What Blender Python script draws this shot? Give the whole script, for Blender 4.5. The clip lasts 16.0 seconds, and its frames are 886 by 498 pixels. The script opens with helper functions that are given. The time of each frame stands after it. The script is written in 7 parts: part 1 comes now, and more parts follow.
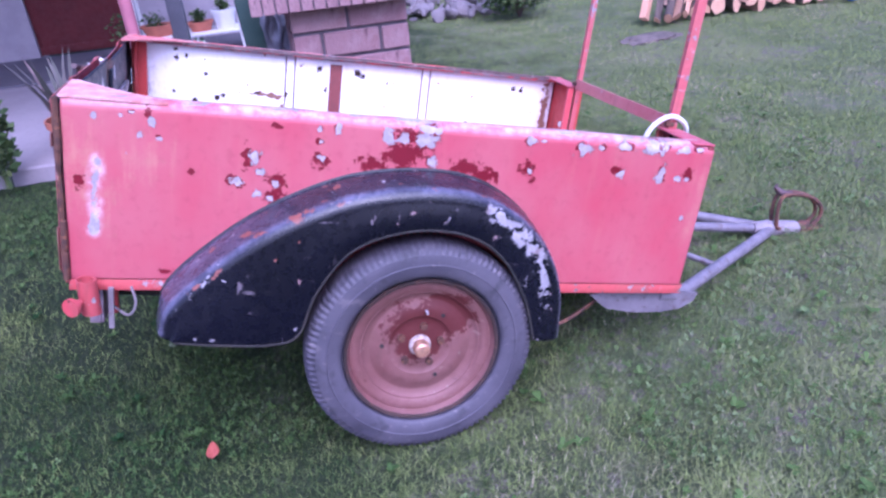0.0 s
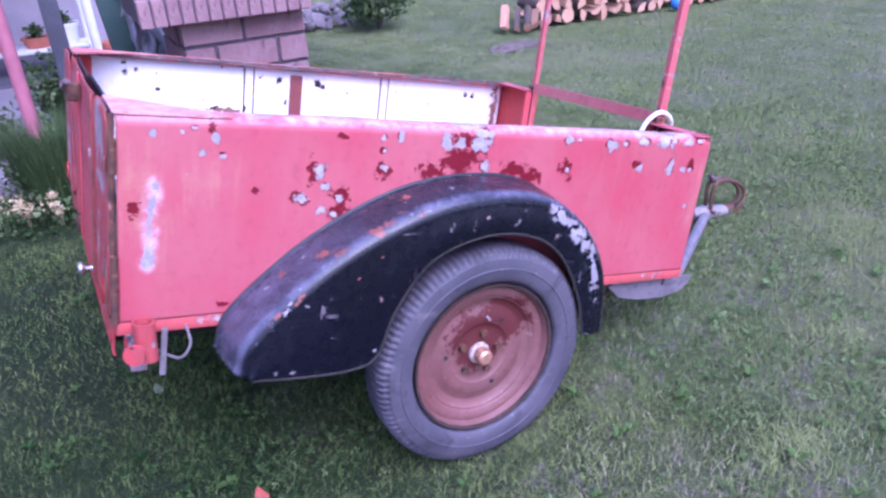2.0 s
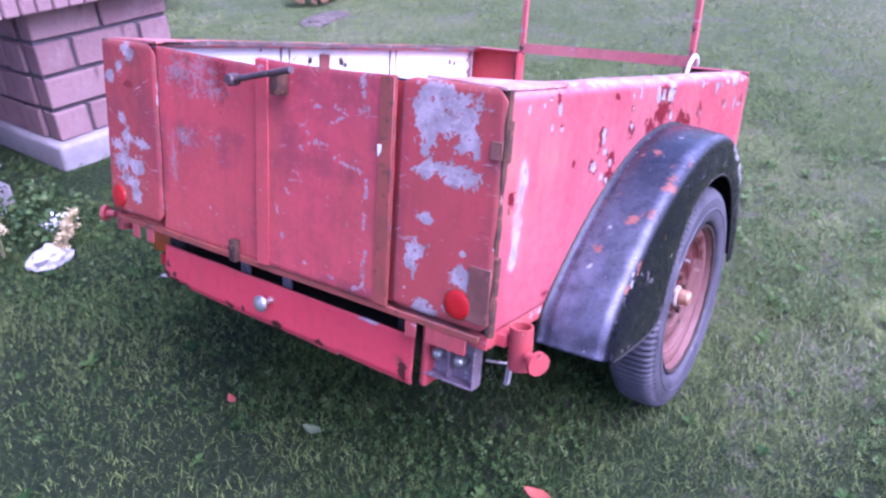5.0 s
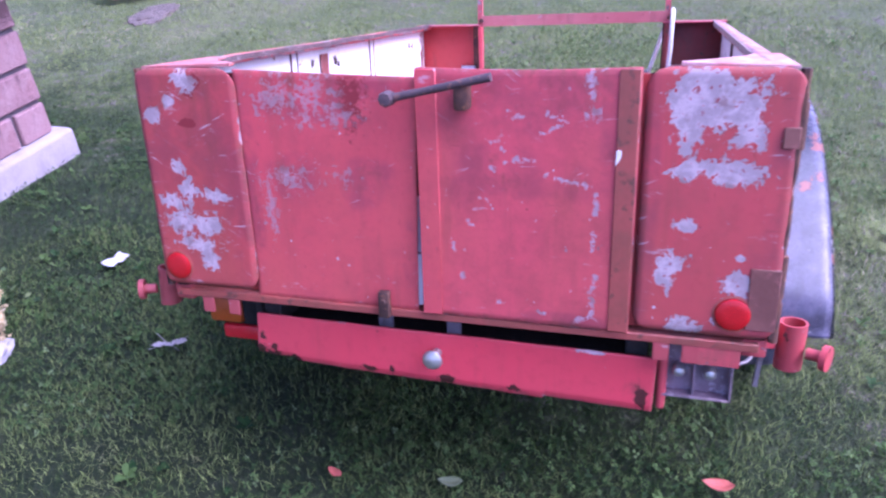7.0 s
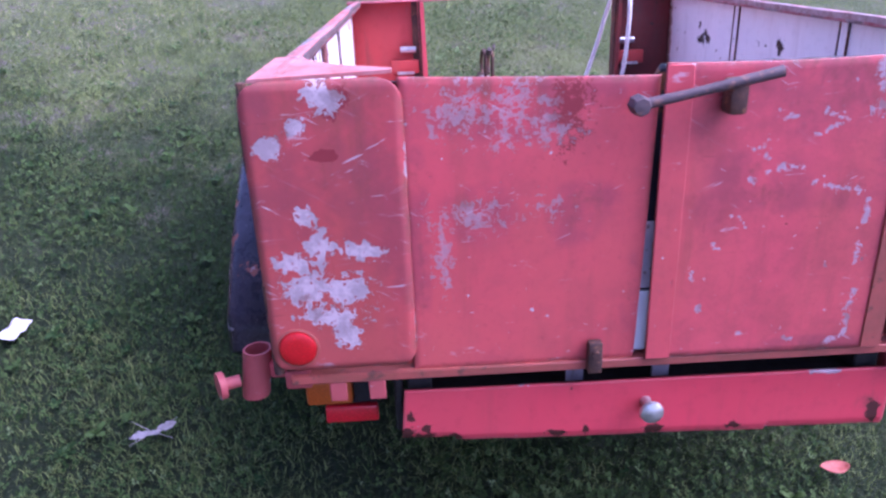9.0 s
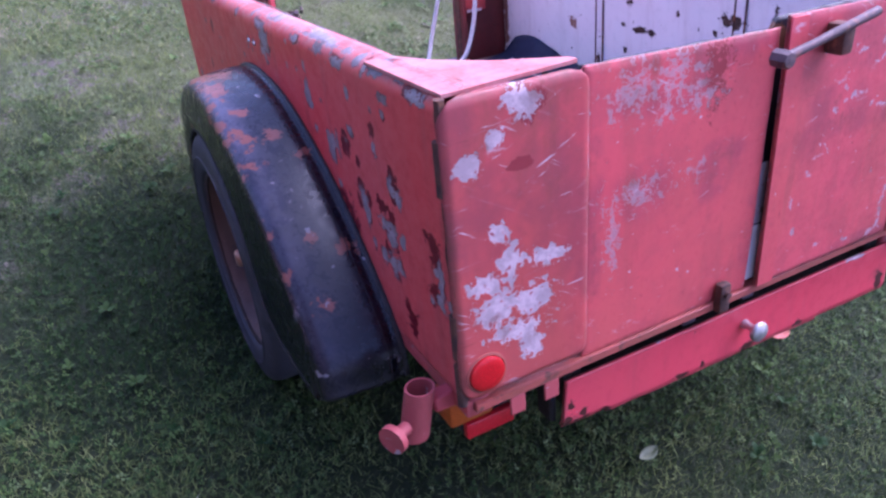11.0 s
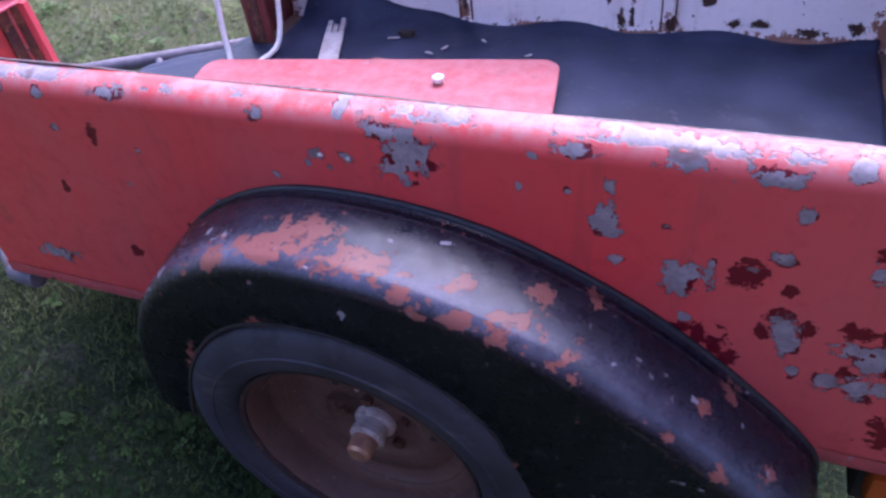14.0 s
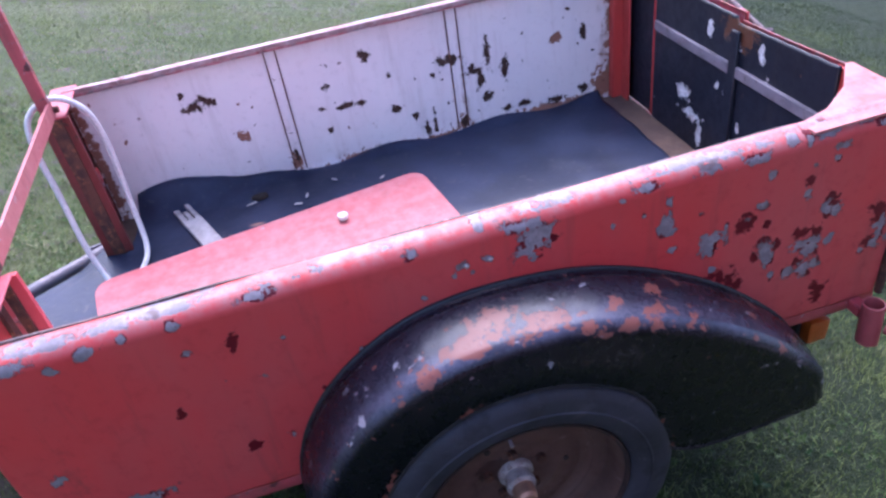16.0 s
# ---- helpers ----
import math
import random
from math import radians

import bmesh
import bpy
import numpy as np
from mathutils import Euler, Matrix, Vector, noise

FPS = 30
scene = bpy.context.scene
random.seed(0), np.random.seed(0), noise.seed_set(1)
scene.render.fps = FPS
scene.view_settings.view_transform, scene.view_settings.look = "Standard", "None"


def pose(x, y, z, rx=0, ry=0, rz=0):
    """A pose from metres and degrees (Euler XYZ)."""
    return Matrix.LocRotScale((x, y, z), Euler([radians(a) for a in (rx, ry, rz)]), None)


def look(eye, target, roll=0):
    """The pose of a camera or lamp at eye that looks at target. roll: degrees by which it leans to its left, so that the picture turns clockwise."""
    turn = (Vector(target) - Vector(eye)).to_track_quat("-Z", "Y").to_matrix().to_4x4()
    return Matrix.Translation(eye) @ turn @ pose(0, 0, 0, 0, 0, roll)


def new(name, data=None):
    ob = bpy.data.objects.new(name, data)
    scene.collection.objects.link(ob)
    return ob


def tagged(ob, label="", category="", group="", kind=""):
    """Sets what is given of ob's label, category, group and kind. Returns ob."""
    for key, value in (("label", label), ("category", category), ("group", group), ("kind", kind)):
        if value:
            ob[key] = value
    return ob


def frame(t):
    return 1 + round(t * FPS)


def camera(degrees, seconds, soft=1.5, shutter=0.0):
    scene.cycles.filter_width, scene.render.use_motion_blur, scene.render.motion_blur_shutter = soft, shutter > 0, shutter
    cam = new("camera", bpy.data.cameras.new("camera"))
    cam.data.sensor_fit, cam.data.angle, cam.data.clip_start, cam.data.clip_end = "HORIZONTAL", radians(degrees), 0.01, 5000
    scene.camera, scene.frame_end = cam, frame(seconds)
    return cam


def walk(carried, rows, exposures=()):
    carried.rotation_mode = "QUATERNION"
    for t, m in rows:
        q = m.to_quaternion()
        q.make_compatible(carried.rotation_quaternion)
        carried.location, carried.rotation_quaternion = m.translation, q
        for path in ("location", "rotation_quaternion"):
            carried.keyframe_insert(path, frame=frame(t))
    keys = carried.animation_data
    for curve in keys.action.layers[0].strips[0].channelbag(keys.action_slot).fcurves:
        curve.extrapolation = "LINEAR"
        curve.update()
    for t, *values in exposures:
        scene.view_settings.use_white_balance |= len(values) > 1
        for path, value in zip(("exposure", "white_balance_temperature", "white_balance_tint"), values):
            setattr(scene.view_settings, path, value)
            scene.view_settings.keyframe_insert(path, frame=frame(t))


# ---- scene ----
cam = camera(63.0, 16.0, soft=2.5, shutter=0.25)
PATH = [
    (0, (0.692, -2.258, 1.407), (1.041, -0.524, 0.473), -5.29),
    (0.5, (0.542, -2.162, 1.400), (0.959, -0.461, 0.434), -4.05),
    (1, (0.460, -2.059, 1.399), (1.017, -0.408, 0.418), -5.36),
    (1.5, (0.377, -2.016, 1.411), (1.044, -0.391, 0.454), -3.20),
    (2, (0.133, -2.017, 1.416), (0.947, -0.446, 0.481), -2.97),
    (2.5, (-0.066, -1.967, 1.412), (0.800, -0.414, 0.497), -1.02),
    (3, (-0.211, -1.809, 1.396), (0.770, -0.337, 0.464), -2.59),
    (3.2, (-0.275, -1.742, 1.399), (0.707, -0.300, 0.422), -1.75),
    (5.3, (-0.826, -1.011, 1.408), (0.633, -0.093, 0.392), -0.12),
    (5.5, (-0.845, -0.939, 1.399), (0.648, -0.088, 0.376), 0.77),
    (6, (-0.941, -0.718, 1.409), (0.616, -0.047, 0.349), 1.59),
    (6.5, (-0.972, -0.554, 1.420), (0.631, 0.037, 0.380), 1.35),
    (7, (-0.913, -0.337, 1.401), (0.680, 0.182, 0.309), -2.51),
    (7.5, (-0.891, -0.145, 1.395), (0.739, 0.220, 0.296), 0.44),
    (8, (-0.877, 0.070, 1.402), (0.788, 0.209, 0.304), 0.28),
    (8.5, (-0.825, 0.224, 1.374), (0.844, 0.270, 0.272), 1.56),
    (9, (-0.709, 0.393, 1.339), (0.919, 0.297, 0.181), 2.22),
    (9.2, (-0.689, 0.451, 1.331), (0.935, 0.299, 0.173), 3.70),
    (11.3, (-0.385, 1.035, 1.330), (0.906, 0.156, 0.082), 5.77),
    (11.5, (-0.329, 1.070, 1.325), (0.927, 0.157, 0.066), 6.25),
    (12, (-0.152, 1.166, 1.310), (0.936, 0.171, -0.041), 5.66),
    (12.5, (0.053, 1.175, 1.284), (0.989, 0.082, -0.105), 6.58),
    (13, (0.247, 1.174, 1.276), (1.045, -0.025, -0.110), 9.06),
    (13.5, (0.481, 1.234, 1.276), (1.047, -0.094, -0.108), 8.77),
    (14, (0.677, 1.287, 1.267), (1.043, -0.134, -0.092), 10.02),
    (14.5, (0.871, 1.355, 1.244), (0.947, -0.190, -0.024), 10.43),
    (15, (1.035, 1.442, 1.272), (0.830, -0.132, 0.055), 9.10),
    (15.5, (1.252, 1.584, 1.319), (0.816, -0.020, 0.206), 6.95),
    (16, (1.390, 1.573, 1.317), (0.858, -0.079, 0.322), 4.73),
]

EXPOSURES = [(0, 0.84, 4780, 43), (2, 0.87, 4780, 42), (3, 1.0, 4800, 41), (5.5, 1.29, 4900, 44), (9, 1.19, 5050, 46), (11.5, 1.24, 5150, 46), (12.5, 1.2, 5130, 53), (13, 1.2, 5150, 53), (14, 1.17, 5300, 39), (15.3, 1.17, 5320, 32), (16, 1.27, 5300, 27)]
walk(cam, [(t, look(eye, target, roll)) for t, eye, target, roll in PATH], EXPOSURES)

# ---- world and light: a bright dusk sky, no hard shadows ----
world = bpy.data.worlds.new("world")
scene.world = world
world.use_nodes = True
wn, wl = world.node_tree.nodes, world.node_tree.links
sky = wn.new("ShaderNodeTexSky")
sky.sky_type = "NISHITA"
sky.sun_disc = False
sky.sun_elevation = radians(50)
sky.sun_rotation = radians(175)
sky.air_density, sky.dust_density, sky.ozone_density = 1.0, 4.0, 1.0
wl.new(sky.outputs[0], wn["Background"].inputs[0])
wn["Background"].inputs[1].default_value = 0.175
sun = new("sun", bpy.data.lights.new("sun", "SUN"))
sun.data.energy, sun.data.angle, sun.data.color = 2.3, radians(60), (1.0, 0.97, 0.97)
sun.matrix_world = look((0.4, -2.3, 4.2), (0, 0, 0))

# ---- frames of reference ----
UP = Vector((-0.22655, -0.0597, 0.97217))      # the ground's normal, seen from the trailer
EX = (Vector((1, 0, 0)) - UP * UP.x).normalized()
EY = UP.cross(EX)
TRAILER = Matrix(((*EX, 0), (*EY, 0), (*UP, 0.1365), (0, 0, 0, 1)))   # trailer to world: nose down on the lawn


def dip(x, y):
    """Height of the soil: gently uneven, with a hollow under one wheel."""
    h = -0.034 + 0.012 * noise.noise((x * 0.7, y * 0.7, 3.1)) + 0.006 * noise.noise((x * 2.3, y * 2.3, 8.0))
    return h - 0.035 * math.exp(-((x - 0.87) ** 2 + (y - 0.68) ** 2) / 0.06)


# ---- materials ----
def material(name):
    m = bpy.data.materials.new(name)
    m.use_nodes = True
    return m, m.node_tree.nodes, m.node_tree.links, m.node_tree.nodes["Principled BSDF"]


def rgba(c):
    return (*c, 1.0)


class Graph:
    """Short calls for node graphs."""

    def __init__(self, name):
        self.m, self.n, self.l, self.b = material(name)
        self.tex = self.n.new("ShaderNodeTexCoord")
        self.here = self.tex.outputs["Object"]

    def put(self, socket, value):
        if isinstance(value, bpy.types.NodeSocket):
            self.l.new(value, socket)
        else:
            socket.default_value = value

    def stretch(self, sx, sy, sz, turn=0.0):
        k = self.n.new("ShaderNodeMapping")
        here = self.here
        if turn:
            r = self.n.new("ShaderNodeMapping")
            self.l.new(here, r.inputs[0])
            r.inputs["Rotation"].default_value = (radians(turn), 0, 0)
            here = r.outputs[0]
        self.l.new(here, k.inputs[0])
        k.inputs["Scale"].default_value = (sx, sy, sz)
        return k.outputs[0]

    def noise(self, scale, detail=4.0, rough=0.55, where=None, colour=False):
        k = self.n.new("ShaderNodeTexNoise")
        self.l.new(where or self.here, k.inputs["Vector"])
        k.inputs["Scale"].default_value, k.inputs["Detail"].default_value, k.inputs["Roughness"].default_value = scale, detail, rough
        return k.outputs["Color" if colour else 0]

    def cells(self, scale, where=None):
        k = self.n.new("ShaderNodeTexVoronoi")
        self.l.new(where or self.here, k.inputs["Vector"])
        k.inputs["Scale"].default_value = scale
        return k.outputs["Distance"]

    def attribute(self, name):
        k = self.n.new("ShaderNodeAttribute")
        k.attribute_name = name
        return k.outputs["Fac"]

    def chance(self, kind="Random"):
        return self.n.new("ShaderNodeObjectInfo").outputs[kind]

    def math(self, op, a, b=0.0, c=0.0):
        k = self.n.new("ShaderNodeMath")
        k.operation = op
        for s_, v in zip(k.inputs, (a, b, c)):
            self.put(s_, v)
        return k.outputs[0]

    def ramp(self, fac, low, high, a=0.0, b=1.0):
        k = self.n.new("ShaderNodeMapRange")
        k.interpolation_type = "SMOOTHSTEP"
        for s_, v in zip(k.inputs, (fac, low, high, a, b)):
            self.put(s_, v)
        return k.outputs[0]

    def mix(self, fac, a, b, blend="MIX"):
        k = self.n.new("ShaderNodeMix")
        k.data_type, k.blend_type = "RGBA", blend
        self.put(k.inputs["Factor"], fac)
        self.put(k.inputs[6], rgba(a) if isinstance(a, tuple) else a)
        self.put(k.inputs[7], rgba(b) if isinstance(b, tuple) else b)
        return k.outputs[2]

    def bump(self, height, strength=0.3, distance=0.002, under=None):
        k = self.n.new("ShaderNodeBump")
        k.inputs["Strength"].default_value, k.inputs["Distance"].default_value = strength, distance
        self.l.new(height, k.inputs["Height"])
        if under is not None:
            self.l.new(under, k.inputs["Normal"])
        return k.outputs[0]

    def done(self, colour, rough=0.6, metal=0.0, normal=None, spec=None):
        self.put(self.b.inputs["Base Color"], rgba(colour) if isinstance(colour, tuple) else colour)
        self.put(self.b.inputs["Roughness"], rough)
        self.put(self.b.inputs["Metallic"], metal)
        if spec is not None:
            self.b.inputs["Specular IOR Level"].default_value = spec
        if normal is not None:
            self.l.new(normal, self.b.inputs["Normal"])
        return self.m


def chipped_paint(name, base, faded, under, bare, rough=0.42, rim_wear=0.62, specks=0.80, streak=0.35, ragged=1.5, grime=(0.10, 0.05, 0.04), spec=0.35, pale=None, halo=None, grain=1.0, film=1.0, mottle=None, outline=0.0, scuff=None, clouded=0.75, hatch=None, soft=0.0):
    """Old sheet-metal paint: fading, streaks, an older coat and bare primer where the attributes say, worn rims, fine scratches."""
    g = Graph(name)
    fine, mid, wide = g.noise(150 * grain, 4, 0.65), g.noise(42 * grain, 4, 0.62), g.noise(2.6, 5, 0.58, g.stretch(1.0, 1.0, 0.6))
    run = g.noise(9, 4, 0.6, g.stretch(3.0, 3.0, 0.35))
    both = g.math("ADD", g.math("MULTIPLY", fine, 0.35), g.math("MULTIPLY", mid, 0.65))
    rag = g.math("MULTIPLY", g.math("SUBTRACT", both, 0.5), ragged * 4)
    near = g.math("ADD", g.attribute("bare"), rag)
    m_bare = g.ramp(near, -0.03, 0.06)
    lip = g.math("MULTIPLY", g.ramp(near, -0.16, -0.04), outline)
    m_under = g.math("ADD", g.attribute("under"), rag)
    if halo:
        m_under = g.math("MAXIMUM", m_under, g.math("ADD", g.attribute("bare"), g.math("MULTIPLY", g.math("SUBTRACT", g.noise(27, 5, 0.6), halo), ragged * 3)))
    m_under = g.ramp(m_under, -0.03, 0.06)
    worn = g.math("ADD", g.math("MULTIPLY", both, 0.5), g.math("MULTIPLY", g.noise(11, 3, 0.5), 0.5))
    rim = g.ramp(g.math("ADD", g.math("MULTIPLY", g.attribute("rim"), 0.30), worn), rim_wear, rim_wear + 0.03)
    dots = g.ramp(g.noise(38, 3, 0.5), specks, specks + 0.015)
    colour = g.mix(g.ramp(wide, 0.32, 0.68), base, faded)
    colour = g.mix(g.math("MULTIPLY", g.ramp(run, 0.52, 0.74), streak), colour, grime)
    colour = g.mix(g.math("MULTIPLY", g.ramp(mid, 0.5, 0.75), 0.22), colour, tuple(0.55 * c for c in base))
    colour = g.mix(g.math("MULTIPLY", g.ramp(g.math("ADD", g.attribute("dirt"), g.math("MULTIPLY", g.math("SUBTRACT", g.math("ADD", g.math("MULTIPLY", run, 0.4), g.math("ADD", g.math("MULTIPLY", both, 0.3), g.math("MULTIPLY", g.noise(14, 6, 0.7), 0.3))), 0.62), 4.5)), 0.0, 0.9), 0.7), colour, grime)
    if mottle:
        cloud = g.math("ADD", g.math("MULTIPLY", g.noise(7, 6, 0.7), 0.6), g.math("MULTIPLY", g.noise(23, 5, 0.65), 0.4))
        colour = g.mix(g.math("MULTIPLY", g.ramp(cloud, 0.42, 0.68), clouded), colour, mottle)
        colour = g.mix(g.ramp(g.noise(88, 3, 0.5), 0.725, 0.74), colour, tuple(0.9 * c for c in bare))
        scratch = g.math("MAXIMUM", g.noise(13, 5, 0.7, g.stretch(1.0, 0.5, 9.0)), g.noise(12, 5, 0.7, g.stretch(1.0, 8.0, 0.6)))
        colour = g.mix(g.math("MULTIPLY", g.ramp(scratch, 0.66, 0.72), 0.55), colour, tuple(0.45 * c for c in mottle))
        colour = g.mix(g.math("MULTIPLY", g.ramp(g.noise(19, 6, 0.7, g.stretch(1.0, 0.7, 2.2)), 0.63, 0.70), 0.55), colour, bare)
    if hatch:
        where = g.ramp(g.attribute("dirt"), 0.05, 0.5)
        lines = g.math("MAXIMUM", g.noise(30, 4, 0.6, g.stretch(1.0, 0.35, 4.0, 24)), g.noise(26, 4, 0.6, g.stretch(1.0, 0.4, 4.5, -31)))
        lines = g.math("MAXIMUM", lines, g.noise(34, 4, 0.6, g.stretch(1.0, 0.3, 4.0, 3)))
        colour = g.mix(g.math("MULTIPLY", where, g.ramp(g.noise(9, 5, 0.65), 0.38, 0.62, 0.0, 0.55)), colour, hatch)
        colour = g.mix(g.math("MULTIPLY", g.math("MULTIPLY", g.ramp(lines, 0.655, 0.70), where), g.ramp(g.noise(13, 4, 0.6), 0.42, 0.58, 0.1, 0.8)), colour, bare)
    if scuff:
        lines = g.math("MAXIMUM", g.noise(26, 4, 0.6, g.stretch(0.30, 3.0, 2.4)), g.noise(34, 4, 0.6, g.stretch(1.6, 1.0, 0.5)))
        lines = g.math("MULTIPLY", g.ramp(lines, 0.66, 0.70), g.ramp(g.noise(6, 4, 0.6), 0.46, 0.58, 0.1, 0.9))
        colour = g.mix(lines, colour, scuff)
    if pale:
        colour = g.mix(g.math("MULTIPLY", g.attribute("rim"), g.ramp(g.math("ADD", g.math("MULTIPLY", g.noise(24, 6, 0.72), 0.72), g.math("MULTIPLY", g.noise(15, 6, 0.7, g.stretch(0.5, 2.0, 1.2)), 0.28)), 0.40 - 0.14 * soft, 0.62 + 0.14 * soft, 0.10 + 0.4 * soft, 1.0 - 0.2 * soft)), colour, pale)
    colour = g.mix(m_under, colour, under)
    colour = g.mix(dots, colour, g.mix(g.ramp(wide, 0.45, 0.55), under, tuple(0.7 * c for c in bare)))
    colour = g.mix(lip, colour, (0.13, 0.03, 0.035))
    metal = g.mix(g.ramp(mid, 0.38, 0.62), bare, tuple(0.68 * c for c in bare))
    metal = g.mix(g.math("MULTIPLY", g.ramp(g.noise(19, 5, 0.6), 0.56, 0.66), 0.75), metal, tuple(a * b for a, b in zip(bare, (0.42, 0.30, 0.27))))
    metal = g.mix(g.math("MULTIPLY", g.ramp(fine, 0.55, 0.68), 0.5), metal, tuple(0.45 * c for c in bare))
    if mottle:
        metal = g.mix(g.ramp(g.noise(105, 2, 0.5), 0.64, 0.69, 0.0, 0.8), metal, tuple(0.55 * c for c in base))
    lost = g.math("MULTIPLY", g.math("MAXIMUM", m_bare, rim), film)
    colour = g.mix(lost, colour, metal)
    gone = g.math("MAXIMUM", g.math("MULTIPLY", g.math("MAXIMUM", m_under, dots), 0.5), lost)
    n1 = g.bump(g.math("SUBTRACT", 1.0, gone), 0.9, 0.0016)
    n2 = g.bump(g.math("ADD", g.math("MULTIPLY", wide, 3.0), g.math("MULTIPLY", fine, 0.12)), 0.25, 0.004, n1)
    return g.done(colour, g.ramp(both, 0.3, 0.7, rough - 0.06, rough + 0.16), 0.0, n2, spec)


def plain(name, a, b, scale=18, rough=0.6, metal=0.0, bump=0.2, size=0.002, spots=None):
    """A two-tone surface with grain."""
    g = Graph(name)
    w, f = g.noise(scale, 5, 0.6), g.noise(scale * 7, 4, 0.6)
    colour = g.mix(g.ramp(w, 0.35, 0.65), a, b)
    if spots:
        colour = g.mix(g.ramp(g.noise(scale * 2.3, 5, 0.65), 0.56, 0.66), colour, spots)
    return g.done(colour, g.ramp(f, 0.3, 0.7, rough - 0.08, rough + 0.1), metal, g.bump(g.math("ADD", w, g.math("MULTIPLY", f, 0.5)), bump, size))


PALE = (0.56, 0.40, 0.43)
RED_SIDE = chipped_paint("red_side_paint", (0.385, 0.050, 0.076), (0.40, 0.108, 0.122), (0.14, 0.003, 0.012), (0.42, 0.37, 0.40), 0.42, 0.80, 0.775, 0.16, 1.5, (0.44, 0.20, 0.15), pale=PALE, halo=0.50, outline=0.7)
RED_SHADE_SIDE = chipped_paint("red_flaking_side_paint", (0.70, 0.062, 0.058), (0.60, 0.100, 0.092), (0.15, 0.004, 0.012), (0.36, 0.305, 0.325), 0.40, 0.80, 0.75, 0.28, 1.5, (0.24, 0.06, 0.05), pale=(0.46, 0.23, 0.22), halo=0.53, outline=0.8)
RED_REAR = chipped_paint("red_rear_paint", (0.49, 0.064, 0.076), (0.41, 0.076, 0.066), (0.24, 0.03, 0.035), (0.53, 0.41, 0.44), 0.45, 0.84, 0.745, 0.35, 1.3, (0.20, 0.062, 0.045), pale=(0.17, 0.065, 0.05), mottle=(0.31, 0.066, 0.062), clouded=0.62, hatch=(0.22, 0.050, 0.065))
RED_GATE = chipped_paint("red_tailgate_paint", (0.59, 0.080, 0.094), (0.52, 0.092, 0.084), (0.24, 0.03, 0.035), (0.54, 0.41, 0.455), 0.45, 0.84, 0.755, 0.25, 2.4, (0.19, 0.062, 0.045), pale=(0.17, 0.065, 0.05), mottle=(0.35, 0.066, 0.072), grain=2.3, film=0.60, clouded=0.50, hatch=(0.25, 0.050, 0.075))
RED_RAIL = chipped_paint("worn_red_rail_paint", (0.54, 0.075, 0.085), (0.47, 0.09, 0.09), (0.12, 0.035, 0.03), (0.48, 0.42, 0.45), 0.45, 0.63, 0.66, 0.4, mottle=(0.28, 0.085, 0.07))
RED_SOCKET = chipped_paint("chipped_red_fitting_paint", (0.44, 0.055, 0.065), (0.40, 0.085, 0.085), (0.10, 0.03, 0.025), (0.50, 0.44, 0.47), 0.45, 0.76, 0.66, 0.3, mottle=(0.34, 0.07, 0.07))
RED_DUSTY = chipped_paint("dusty_red_paint", (0.49, 0.095, 0.098), (0.47, 0.125, 0.125), (0.30, 0.05, 0.05), (0.55, 0.45, 0.48), 0.55, 0.80, 0.755, 0.2, pale=PALE)
RED_GATE_BROWN = chipped_paint("browned_tailgate_paint", (0.59, 0.084, 0.104), (0.50, 0.098, 0.084), (0.22, 0.03, 0.03), (0.56, 0.43, 0.49), 0.45, 0.84, 0.755, 0.4, 1.8, (0.17, 0.058, 0.042), pale=(0.15, 0.06, 0.045), mottle=(0.25, 0.052, 0.055), grain=2.3, film=0.80, clouded=0.58, hatch=(0.25, 0.050, 0.070))
RED_PLAIN = chipped_paint("red_frame_paint", (0.58, 0.070, 0.085), (0.52, 0.085, 0.095), (0.2, 0.02, 0.02), (0.45, 0.40, 0.44), 0.42, 0.95, 0.755, 0.25)
RED_DRAWER = chipped_paint("red_drawer_paint", (0.62, 0.055, 0.08), (0.55, 0.062, 0.08), (0.07, 0.018, 0.016), (0.55, 0.40, 0.44), 0.40, 0.95, 0.735, 0.15, pale=(0.42, 0.10, 0.10))
RED_GUSSET = chipped_paint("rubbed_pale_pink_paint", (0.44, 0.105, 0.095), (0.46, 0.16, 0.14), (0.36, 0.06, 0.06), (0.62, 0.52, 0.54), 0.5, 0.90, 0.72, 0.15, pale=(0.68, 0.50, 0.52))
RED_BAR = chipped_paint("faded_pinkish_bar_paint", (0.44, 0.125, 0.125), (0.46, 0.18, 0.165), (0.20, 0.04, 0.04), (0.50, 0.42, 0.44), 0.5, 0.82, 0.69, 0.3, mottle=(0.32, 0.085, 0.075), clouded=0.4)
RED_POST = chipped_paint("peeling_red_post_paint", (0.50, 0.085, 0.10), (0.46, 0.13, 0.13), (0.10, 0.03, 0.03), (0.40, 0.34, 0.37), 0.45, 0.95, 0.625, 0.3, mottle=(0.30, 0.075, 0.065), clouded=0.5)
RED_INNER = chipped_paint("red_inner_paint", (0.50, 0.050, 0.045), (0.42, 0.06, 0.05), (0.16, 0.03, 0.02), (0.2, 0.1, 0.07), 0.45, 0.95, 0.755, 0.4)
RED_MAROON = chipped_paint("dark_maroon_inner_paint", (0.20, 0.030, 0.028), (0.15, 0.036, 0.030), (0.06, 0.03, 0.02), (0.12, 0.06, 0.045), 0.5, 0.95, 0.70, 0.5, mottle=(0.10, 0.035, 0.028))
